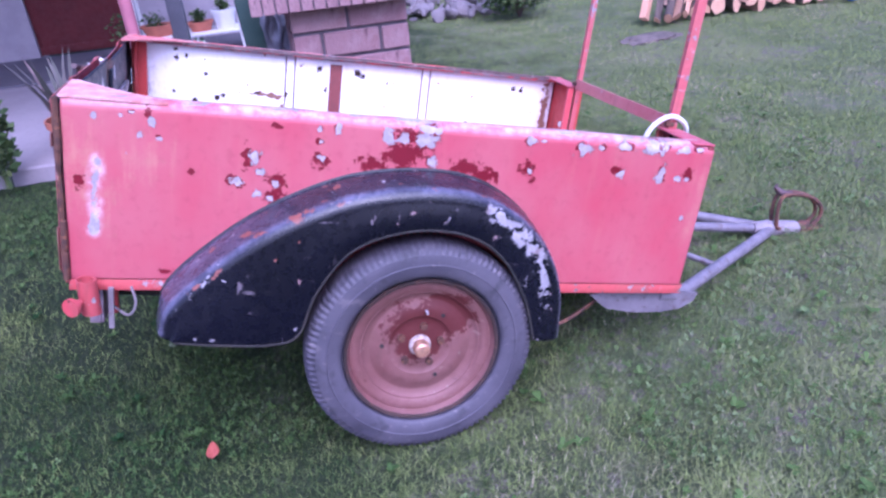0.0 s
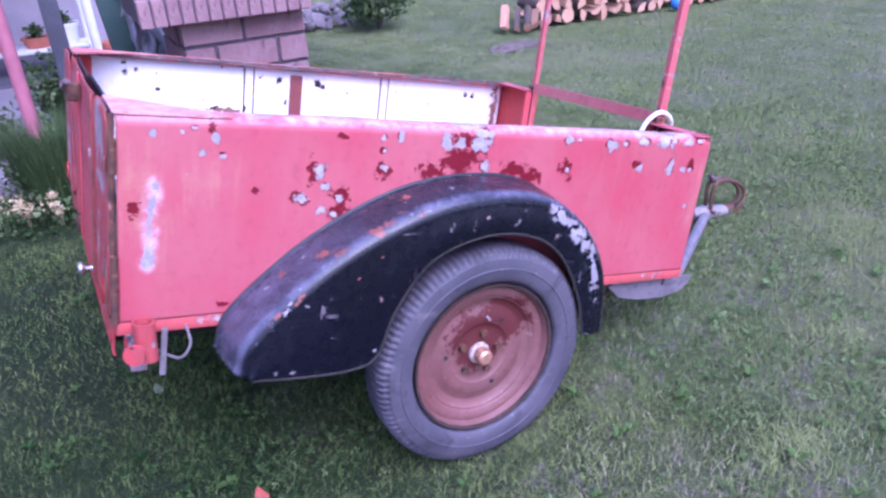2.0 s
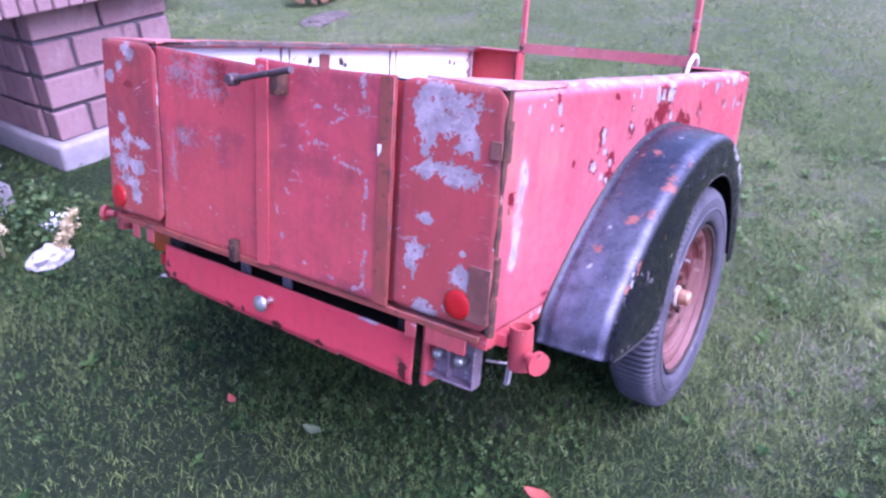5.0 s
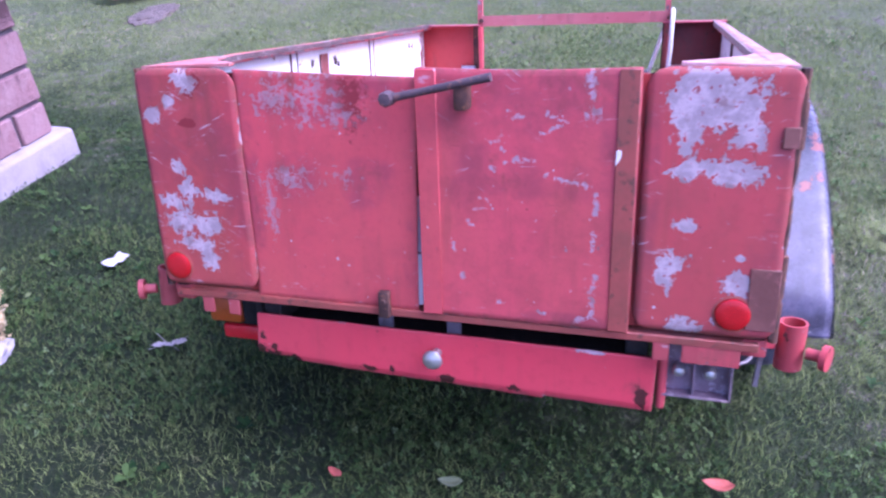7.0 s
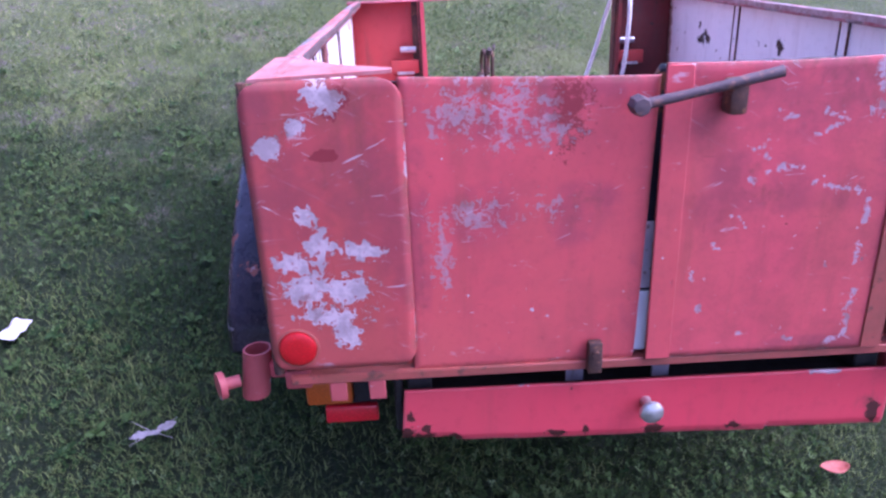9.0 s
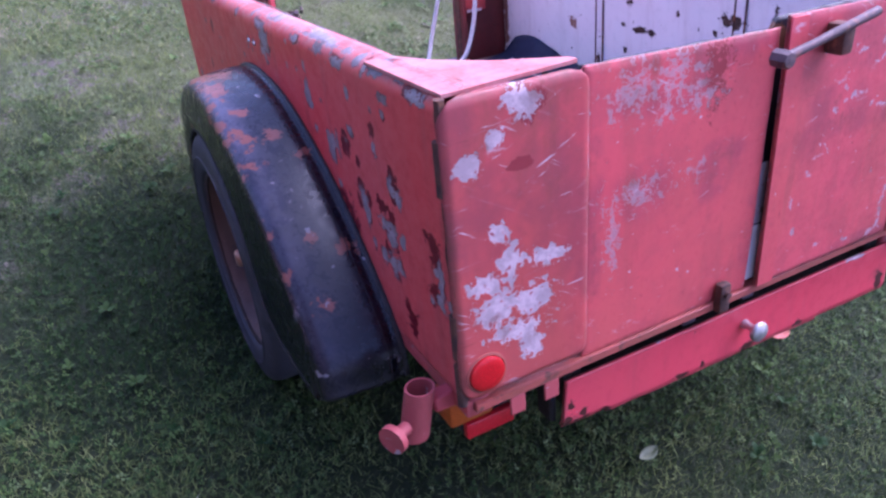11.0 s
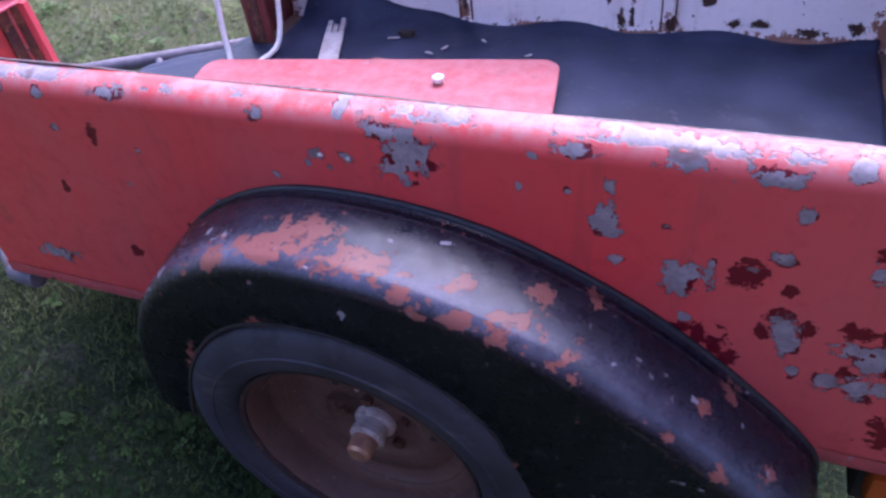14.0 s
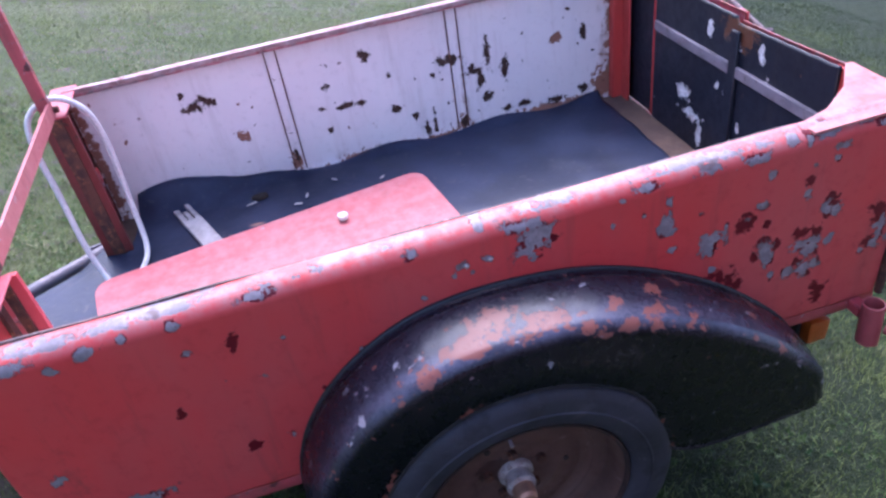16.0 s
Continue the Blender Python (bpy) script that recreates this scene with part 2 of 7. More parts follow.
WHITE_INNER = chipped_paint("white_inner_paint", (0.80, 0.78, 0.79), (0.74, 0.72, 0.74), (0.24, 0.12, 0.085), (0.055, 0.028, 0.02), 0.40, 0.95, 0.705, 0.14, 1.5, (0.20, 0.12, 0.08))
BLACK_INNER = chipped_paint("black_inner_paint", (0.008, 0.010, 0.018), (0.013, 0.016, 0.028), (0.10, 0.04, 0.02), (0.7, 0.7, 0.72), 0.42, 0.95, 0.74, 0.1, 1.5, (0.08, 0.05, 0.03))
# its pale colour paints sky sheen as well as wear onto the crowns
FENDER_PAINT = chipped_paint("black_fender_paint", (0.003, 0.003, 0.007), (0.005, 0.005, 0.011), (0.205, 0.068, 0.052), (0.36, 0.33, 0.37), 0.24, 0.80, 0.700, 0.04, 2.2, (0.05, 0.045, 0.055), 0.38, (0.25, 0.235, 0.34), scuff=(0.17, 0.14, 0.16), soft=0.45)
RIM_PAINT = chipped_paint("rusty_rim_paint", (0.150, 0.052, 0.050), (0.190, 0.092, 0.086), (0.088, 0.018, 0.018), (0.30, 0.2, 0.17), 0.55, 0.95, 0.72, 0.5, 0.6, (0.13, 0.065, 0.055), mottle=(0.125, 0.052, 0.046))
# browner, darker copy of RIM_PAINT with the shaded side put into its colour
SHADED_RIM = chipped_paint("shaded_brown_rim_paint", (0.12, 0.060, 0.045), (0.15, 0.085, 0.065), (0.06, 0.03, 0.025), (0.30, 0.2, 0.17), 0.55, 0.95, 0.735, 0.5, 0.6, (0.09, 0.05, 0.042), mottle=(0.075, 0.036, 0.03))
RUST = plain("rusty_steel", (0.13, 0.055, 0.035), (0.06, 0.03, 0.025), 30, 0.75, 0.2, 0.5, 0.002, (0.24, 0.1, 0.05))
GREY_STEEL = plain("grey_painted_steel", (0.175, 0.152, 0.178), (0.12, 0.105, 0.125), 14, 0.5, 0.0, 0.3, 0.002, (0.09, 0.07, 0.07))
COUPLING_GREY = plain("weathered_coupling_grey", (0.25, 0.215, 0.235), (0.17, 0.145, 0.16), 18, 0.5, 0.0, 0.4, 0.002, (0.13, 0.085, 0.075))
PALE_STEEL = plain("worn_pale_steel", (0.42, 0.37, 0.39), (0.32, 0.27, 0.29), 22, 0.5, 0.0, 0.3, 0.002, (0.16, 0.09, 0.07))
CARRIER = plain("stained_lamp_plate", (0.30, 0.23, 0.27), (0.20, 0.14, 0.17), 26, 0.5, 0.2, 0.4, 0.002, (0.42, 0.36, 0.40))
BARE_METAL = plain("bright_metal", (0.62, 0.60, 0.60), (0.45, 0.42, 0.42), 40, 0.35, 0.8, 0.2, 0.001)
HUB_METAL = plain("greasy_hub_metal", (0.50, 0.43, 0.40), (0.34, 0.27, 0.25), 40, 0.5, 0.0, 0.5, 0.002, (0.14, 0.08, 0.06))
IRON = plain("old_iron", (0.115, 0.075, 0.082), (0.075, 0.05, 0.055), 30, 0.6, 0.2, 0.5, 0.002, (0.20, 0.10, 0.08))
RUSTY_RED = plain("rust_browned_red_paint", (0.34, 0.072, 0.055), (0.24, 0.065, 0.045), 14, 0.55, 0.0, 0.3, 0.002, (0.13, 0.05, 0.035))
RUST_PLATE = plain("rust_brown_plate", (0.21, 0.080, 0.062), (0.15, 0.055, 0.043), 16, 0.7, 0.0, 0.4, 0.002, (0.27, 0.10, 0.085))
SHADED_RUST = plain("shaded_rust", (0.045, 0.022, 0.018), (0.022, 0.014, 0.013), 30, 0.85, 0.0, 0.5, 0.002, (0.10, 0.045, 0.03))
COPPER = plain("worn_brass", (0.62, 0.34, 0.22), (0.45, 0.24, 0.17), 50, 0.4, 0.6, 0.3, 0.001)
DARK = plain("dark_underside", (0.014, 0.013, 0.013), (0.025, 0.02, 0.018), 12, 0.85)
RUBBER_BEAD = plain("black_rubber_bead", (0.014, 0.014, 0.016), (0.025, 0.024, 0.027), 30, 0.5)
ROPE = plain("white_rope", (0.74, 0.72, 0.70), (0.58, 0.55, 0.54), 160, 0.8, 0, 0.6, 0.001)
OLD_WOOD = plain("grey_old_wood", (0.50, 0.45, 0.43), (0.36, 0.31, 0.29), 30, 0.8, 0, 0.5)
WHITE_KNOB = plain("ivory_plastic", (0.74, 0.71, 0.68), (0.66, 0.63, 0.6), 60, 0.3)
WHITE_PAINT = plain("white_paint", (0.74, 0.73, 0.74), (0.66, 0.65, 0.66), 8, 0.55)
PINK_POST = plain("pink_painted_post", (0.40, 0.14, 0.18), (0.33, 0.115, 0.15), 10, 0.5)
SLATE_POST = plain("dark_slate_painted_post", (0.075, 0.075, 0.095), (0.055, 0.055, 0.07), 10, 0.5)
WALL = plain("pale_house_render", (0.36, 0.315, 0.345), (0.31, 0.27, 0.30), 5, 0.85, 0, 0.4, 0.004)
DOOR = plain("dark_red_door_paint", (0.105, 0.010, 0.011), (0.085, 0.008, 0.009), 4, 0.75)
TERRACOTTA = plain("terracotta", (0.46, 0.15, 0.09), (0.38, 0.12, 0.075), 12, 0.75, 0, 0.3)
WHITE_PLASTIC = plain("white_plastic", (0.78, 0.77, 0.78), (0.72, 0.71, 0.72), 8, 0.4)
SOIL = plain("potting_soil", (0.03, 0.02, 0.015), (0.05, 0.035, 0.025), 60, 0.95, 0, 1.0, 0.005)
TARP = plain("grey_plastic_sheet", (0.34, 0.33, 0.38), (0.24, 0.23, 0.28), 7, 0.35)
GREEN_BOARD = plain("dark_green_board", (0.02, 0.05, 0.045), (0.03, 0.06, 0.05), 7, 0.5)
BARK = plain("bark", (0.06, 0.042, 0.035), (0.10, 0.07, 0.055), 25, 0.9, 0, 0.8, 0.006)
BLUE_BALL = plain("blue_plastic", (0.06, 0.22, 0.60), (0.05, 0.19, 0.52), 8, 0.35)
PAPER = plain("white_paper", (0.56, 0.54, 0.54), (0.46, 0.44, 0.44), 25, 0.7)
RUBBLE = plain("grey_rubble_stone", (0.22, 0.19, 0.20), (0.12, 0.10, 0.105), 9, 0.9, 0, 0.7, 0.008)
PEBBLE = plain("pale_stone", (0.50, 0.46, 0.48), (0.38, 0.35, 0.36), 14, 0.85, 0, 0.6, 0.006)
RED_LEAF = plain("fallen_red_leaf", (0.42, 0.10, 0.075), (0.32, 0.075, 0.05), 60, 0.6)
PLINTH = plain("white_limed_concrete", (0.30, 0.265, 0.285), (0.24, 0.21, 0.225), 9, 0.85, 0, 0.6, 0.006)
MORTAR = plain("grey_mortar", (0.115, 0.095, 0.11), (0.085, 0.07, 0.082), 30, 0.95, 0, 0.6, 0.003)


def lens_material(name, colour):
    g = Graph(name)
    rings = g.cells(320)
    m = g.done(g.mix(g.ramp(rings, 0.1, 0.5), colour, tuple(0.7 * c for c in colour)), 0.32, 0.0, g.bump(rings, 0.4, 0.001))
    g.b.inputs["Coat Weight"].default_value = 0.2
    return m


RED_STRIP = lens_material("red_reflex_strip", (0.85, 0.016, 0.03))
RED_LENS = lens_material("red_lens", (0.62, 0.010, 0.014))
AMBER_LENS = lens_material("amber_lens", (0.62, 0.12, 0.014))


def tyre_rubber(name, a, b, dust):
    g = Graph(name)
    w, f = g.noise(7, 5, 0.6), g.noise(60, 4, 0.6)
    c = g.mix(g.ramp(w, 0.3, 0.7), a, b)
    c = g.mix(g.ramp(f, 0.6, 0.75), c, dust)
    c = g.mix(g.math("MULTIPLY", g.ramp(g.noise(17, 5, 0.65), 0.5, 0.66), 0.7), c, tuple(0.55 * v for v in a))
    c = g.mix(g.math("MULTIPLY", g.ramp(g.noise(9, 6, 0.7, g.stretch(1.0, 1.0, 2.0)), 0.58, 0.66), 0.6), c, dust)
    return g.done(c, g.ramp(w, 0.3, 0.7, 0.55, 0.75), 0.0, g.bump(g.math("ADD", f, w), 0.25, 0.002))


TYRE = tyre_rubber("faded_tyre_rubber", (0.050, 0.045, 0.063), (0.080, 0.071, 0.092), (0.14, 0.12, 0.135))
# less faded rubber, darkened further to paint the shade on this wheel
SHADED_TYRE = tyre_rubber("shaded_tyre_rubber", (0.027, 0.027, 0.036), (0.047, 0.045, 0.060), (0.085, 0.078, 0.088))


def mat_rubber():
    g = Graph("black_rubber_mat")
    w, f = g.noise(5, 5, 0.6), g.noise(45, 5, 0.65)
    c = g.mix(g.ramp(w, 0.35, 0.65), (0.018, 0.024, 0.046), (0.036, 0.044, 0.080))
    c = g.mix(g.math("MULTIPLY", g.ramp(f, 0.58, 0.72), 0.5), c, (0.11, 0.10, 0.105))
    c = g.mix(g.ramp(g.attribute("bare"), 0.0, 0.5), c, (0.30, 0.16, 0.12))
    return g.done(c, g.ramp(w, 0.3, 0.7, 0.36, 0.52), 0.0, g.bump(g.math("ADD", w, g.math("MULTIPLY", f, 0.3)), 0.5, 0.006), 0.28)


MAT = mat_rubber()


def block_material():
    """Split-faced pink concrete block: each block its own tone, darker chisel marks."""
    g = Graph("pink_split_face_block")
    w, f = g.noise(9, 5, 0.6), g.noise(55, 5, 0.65)
    c = g.mix(g.chance(), (0.235, 0.130, 0.140), (0.30, 0.180, 0.185))
    c = g.mix(g.ramp(w, 0.45, 0.75), c, (0.24, 0.125, 0.13))
    c = g.mix(g.ramp(g.noise(6, 4, 0.6), 0.5, 0.72, 0.0, 0.6), c, (0.33, 0.225, 0.235))
    c = g.mix(g.ramp(g.noise(15, 5, 0.65, g.stretch(1.0, 1.0, 0.35)), 0.57, 0.68, 0.0, 0.8), c, (0.125, 0.070, 0.078))
    return g.done(c, 0.88, 0.0, g.bump(g.math("ADD", g.math("MULTIPLY", w, 2.0), f), 0.8, 0.008))


BLOCK = block_material()


def log_material():
    """Split firewood: pale orange cut faces with rings and rays."""
    g = Graph("split_firewood")
    grain = g.noise(30, 4, 0.6, g.stretch(1.0, 0.12, 1.0))
    c = g.mix(g.chance(), (0.46, 0.25, 0.16), (0.58, 0.36, 0.24))
    c = g.mix(g.ramp(grain, 0.4, 0.7), c, (0.32, 0.16, 0.10))
    return g.done(c, 0.85, 0.0, g.bump(grain, 0.6, 0.004))


LOG = log_material()


def paving_material(name, a, b):
    g = Graph(name)
    w, f = g.noise(1.6, 5, 0.6), g.noise(30, 5, 0.6)
    c = g.mix(g.ramp(w, 0.35, 0.65), a, b)
    c = g.mix(g.math("MULTIPLY", g.ramp(f, 0.5, 0.75), 0.4), c, tuple(0.6 * v for v in a))
    return g.done(c, 0.9, 0.0, g.bump(g.math("ADD", w, f), 0.4, 0.004))


PAVING = paving_material("pale_concrete", (0.28, 0.245, 0.265), (0.22, 0.19, 0.21))
DARK_PAVING = paving_material("grey_concrete", (0.11, 0.10, 0.12), (0.085, 0.078, 0.095))


def ground_material():
    """Soil and moss between the blades near by, a mown lawn's mottle farther off."""
    g = Graph("lawn_ground")
    big, mid, fine, tiny = g.noise(0.55, 4, 0.55), g.noise(2.6, 5, 0.6), g.noise(16, 6, 0.65), g.noise(85, 4, 0.7)
    c = g.mix(g.ramp(mid, 0.35, 0.65), (0.115, 0.145, 0.065), (0.155, 0.185, 0.09))
    sep = g.n.new("ShaderNodeSeparateXYZ")
    g.l.new(g.here, sep.inputs[0])
    # dry also paints shade by the bed and tail, light farther out
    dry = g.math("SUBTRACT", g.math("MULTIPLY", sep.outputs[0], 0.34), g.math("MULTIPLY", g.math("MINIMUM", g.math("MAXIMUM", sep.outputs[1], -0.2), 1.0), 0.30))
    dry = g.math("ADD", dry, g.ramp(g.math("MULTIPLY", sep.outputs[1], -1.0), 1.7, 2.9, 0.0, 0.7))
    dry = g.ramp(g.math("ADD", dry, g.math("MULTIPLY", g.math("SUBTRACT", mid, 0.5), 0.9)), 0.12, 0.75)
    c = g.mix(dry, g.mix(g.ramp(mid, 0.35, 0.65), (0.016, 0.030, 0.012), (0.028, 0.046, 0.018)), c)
    c = g.mix(g.math("MULTIPLY", g.ramp(big, 0.5, 0.68), dry), c, (0.20, 0.215, 0.11))
    c = g.mix(g.math("MULTIPLY", g.ramp(g.math("MULTIPLY", fine, g.math("ADD", mid, 0.5)), 0.54, 0.66), g.ramp(dry, 0.0, 0.5, 0.15, 1.0)), c, (0.19, 0.165, 0.14))
    c = g.mix(g.ramp(tiny, 0.42, 0.62, g.math("MULTIPLY", dry, 0.7), 1.0), tuple(v for v in (0.03, 0.042, 0.02)), c)
    return g.done(c, 0.95, 0.0, g.bump(g.math("ADD", g.math("MULTIPLY", fine, 1.0), tiny), 1.0, 0.03), 0.2)


GROUND = ground_material()


def leaf_material(name, a, b, c_, rough=0.55):
    """Foliage: tone by the attribute of each leaf or blade."""
    g = Graph(name)
    t = g.attribute("tone")
    c = g.mix(g.ramp(t, 0.0, 0.6), a, b)
    c = g.mix(g.ramp(t, 0.72, 1.0), c, c_)
    m = g.done(c, rough, 0.0, None, 0.15)
    g.b.inputs["Transmission Weight"].default_value = 0.0
    return m


def tinted_lawn(g, c):
    """Broad drifts of yellower moss and brownish dry turf over a lawn's colour."""
    drift = g.math("ADD", g.math("MULTIPLY", g.noise(0.75, 4, 0.6), 0.65), g.math("MULTIPLY", g.noise(3.1, 4, 0.6), 0.35))
    c = g.mix(g.ramp(drift, 0.46, 0.60, 0.0, 0.35), c, (0.14, 0.18, 0.062))
    brown = g.math("ADD", g.math("MULTIPLY", g.noise(1.9, 5, 0.62), 0.6), g.math("MULTIPLY", g.noise(8.5, 4, 0.6), 0.4))
    return g.mix(g.ramp(brown, 0.52, 0.64, 0.0, 0.48), c, (0.19, 0.155, 0.115))


def grass_material():
    g = Graph("lawn_grass_blades")
    t = g.attribute("tone")
    c = g.mix(g.ramp(t, 0.0, 0.6), (0.020, 0.048, 0.011), (0.172, 0.215, 0.064))
    c = g.mix(g.ramp(t, 0.30, 0.62, 0.0, 1.0), c, tinted_lawn(g, c))
    return g.done(g.mix(g.ramp(t, 0.72, 1.0), c, (0.33, 0.29, 0.20)), 0.7, 0.0, None, 0.15)


GRASS = grass_material()
CLOVER = leaf_material("clover_leaves", (0.012, 0.036, 0.008), (0.060, 0.103, 0.026), (0.14, 0.19, 0.08), 0.7)
BUSH_LEAF = leaf_material("bush_leaves", (0.030, 0.055, 0.022), (0.065, 0.105, 0.035), (0.12, 0.15, 0.06))
SILVER_LEAF = leaf_material("silver_leaves", (0.07, 0.115, 0.075), (0.20, 0.24, 0.20), (0.42, 0.44, 0.43))
ALOE_LEAF = leaf_material("mauve_aloe_leaves", (0.06, 0.065, 0.055), (0.12, 0.11, 0.105), (0.17, 0.12, 0.12))
DRY_FLOWER = leaf_material("dry_flower_heads", (0.45, 0.34, 0.17), (0.62, 0.50, 0.30), (0.74, 0.64, 0.44))
WHITE_FLOWER = leaf_material("white_petals", (0.70, 0.69, 0.70), (0.78, 0.77, 0.78), (0.82, 0.81, 0.8))


# ---- mesh helpers ----
def link(name, mesh, mat, parent=None, label=""):
    ob = new(name, mesh)
    if mat is not None and not mesh.materials:
        mesh.materials.append(mat)
    if parent is not None:
        ob.parent = parent
    if label:
        ob["label"] = label
    return ob


def part(name, bm, mat, parent, label="", smooth=True):
    mesh = bpy.data.meshes.new(name)
    bmesh.ops.recalc_face_normals(bm, faces=bm.faces)
    bm.to_mesh(mesh)
    bm.free()
    for key, value in (("bare", -1.6), ("under", -1.6)):
        mesh.attributes.new(key, "FLOAT", "POINT").data.foreach_set("value", [value] * len(mesh.vertices))
    if smooth:
        mesh.polygons.foreach_set("use_smooth", [True] * len(mesh.polygons))
        mesh.set_sharp_from_angle(angle=radians(38))
    return link(name, mesh, mat, parent, label)


def thing(name, label, category, m=None, group="", kind=""):
    ob = tagged(new(name), label, category, group, kind)
    if m is not None:
        ob.matrix_world = m
    return ob


def block(x0, x1, y0, y1, z0, z1, bevel=0.0, seg=1, bm=None):
    bm = bm or bmesh.new()
    made = bmesh.ops.create_cube(bm, size=1.0)["verts"]
    for v in made:
        v.co = Vector(((x0 + x1) / 2 + v.co.x * (x1 - x0), (y0 + y1) / 2 + v.co.y * (y1 - y0), (z0 + z1) / 2 + v.co.z * (z1 - z0)))
    if bevel:
        edges = list({e for v in made for e in v.link_edges})
        bmesh.ops.bevel(bm, geom=edges, offset=bevel, segments=seg, affect="EDGES", profile=0.5)
    return bm


def rod(points, radius, sides=10, bm=None, closed=False, flat=None, caps=True):
    """A tube along points. flat: (half width, half height) of a flat bar in place of a round one."""
    bm = bm or bmesh.new()
    pts = [Vector(p) for p in points]
    n = len(pts)
    rings, side = [], None
    for i, p in enumerate(pts):
        a, b = (pts[(i - 1) % n], pts[(i + 1) % n]) if closed else (pts[max(i - 1, 0)], pts[min(i + 1, n - 1)])
        d = (b - a).normalized()
        if side is None:
            side = d.cross(Vector((0, 0, 1)))
            if side.length < 0.1:
                side = d.cross(Vector((0, 1, 0)))
        side = (side - d * side.dot(d)).normalized()
        up = side.cross(d)
        r = radius[i] if isinstance(radius, (list, tuple)) else radius
        ring = []
        for k in range(sides):
            t = 2 * math.pi * (k + 0.5) / sides
            c, s_ = math.cos(t), math.sin(t)
            if flat:
                c, s_ = (math.copysign(flat[0], c), math.copysign(flat[1], s_))
                ring.append(bm.verts.new(p + side * c + up * s_))
            else:
                ring.append(bm.verts.new(p + (side * c + up * s_) * r))
        rings.append(ring)
    for i in range(n if closed else n - 1):
        a, b = rings[i], rings[(i + 1) % n]
        for k in range(sides):
            bm.faces.new((a[k], a[(k + 1) % sides], b[(k + 1) % sides], b[k]))
    if caps and not closed:
        bm.faces.new(rings[0][::-1])
        bm.faces.new(rings[-1])
    return bm


def bar(a, b, half_w, half_h, bm=None):
    return rod([a, b], 0, 4, bm, False, (half_w, half_h))


def smooth_path(points, n=60):
    """Points at even steps along a smooth curve through the given ones."""
    p = np.array(points, float)
    p = np.vstack([2 * p[0] - p[1], p, 2 * p[-1] - p[-2]])
    out = []
    for i in range(1, len(p) - 2):
        for t in np.linspace(0, 1, 24, endpoint=False):
            a, b, c, d = p[i - 1:i + 3]
            out.append(0.5 * (2 * b + (c - a) * t + (2 * a - 5 * b + 4 * c - d) * t * t + (3 * b - a - 3 * c + d) * t ** 3))
    out.append(p[-2])
    out = np.array(out)
    s = np.r_[0, np.cumsum(np.linalg.norm(np.diff(out, axis=0), axis=1))]
    q = np.linspace(0, s[-1], n)
    return np.stack([np.interp(q, s, out[:, k]) for k in range(out.shape[1])], 1)


def lathe(profile, centre, axis_y, seg=64, wobble=None, bm=None):
    """Turns (radius, outward) pairs about the trailer's cross axis; axis_y is +1 or -1 for outward."""
    bm = bm or bmesh.new()
    cx, cy, cz = centre
    rings = []
    for j, (r, o) in enumerate(profile):
        ring = []
        for k in range(seg):
            t = 2 * math.pi * k / seg
            rr = r + (wobble(j, k) if wobble else 0)
            ring.append(bm.verts.new((cx + rr * math.cos(t), cy + axis_y * o, cz + rr * math.sin(t))))
        rings.append(ring)
    for a, b in zip(rings, rings[1:]):
        for k in range(seg):
            bm.faces.new((a[k], a[(k + 1) % seg], b[(k + 1) % seg], b[k]))
    return bm, rings


def field(u, v, blobs):
    """A smooth field that is positive inside the given ovals (centre u, centre v, half width, half height)."""
    out = np.full(u.shape, -1.6)
    for cu, cv, ru, rv in blobs:
        ru, rv = ru + 0.002, rv + 0.002
        out = np.maximum(out, 1.0 - np.sqrt(((u - cu) / ru) ** 2 + ((v - cv) / rv) ** 2))
    return np.maximum(out, -1.6)


def strokes(lines, seed):
    """Ovals along uneven lines, broken here and there, for scratches."""
    q = random.Random(seed)
    out = []
    for half, line in lines:
        for (ya, za), (yb, zb) in zip(line, line[1:]):
            n = max(2, int(math.hypot(yb - ya, zb - za) / 0.003))
            for k in range(n):
                if q.random() < 0.25:
                    continue
                t = (k + q.random()) / n
                f = q.uniform(0.6, 1.5)
                out.append((ya + (yb - ya) * t + q.gauss(0, 0.0015), za + (zb - za) * t + q.gauss(0, 0.0015), half * f * 0.55, half * q.uniform(0.3, 0.9)))
    return out


def set_rim(ob, value):
    """Weathers a whole part alike."""
    ob.data.attributes.new("rim", "FLOAT", "POINT").data.foreach_set("value", [value] * len(ob.data.vertices))
    return ob


def set_field(ob, key, blobs, uv=(0, 2)):
    """Gives the mesh of ob one kind of wear by ovals."""
    co = np.zeros(len(ob.data.vertices) * 3)
    ob.data.vertices.foreach_get("co", co)
    co = co.reshape(-1, 3)
    ob.data.attributes[key].data.foreach_set("value", field(co[:, uv[0]], co[:, uv[1]], blobs).astype(np.float32))
    return ob


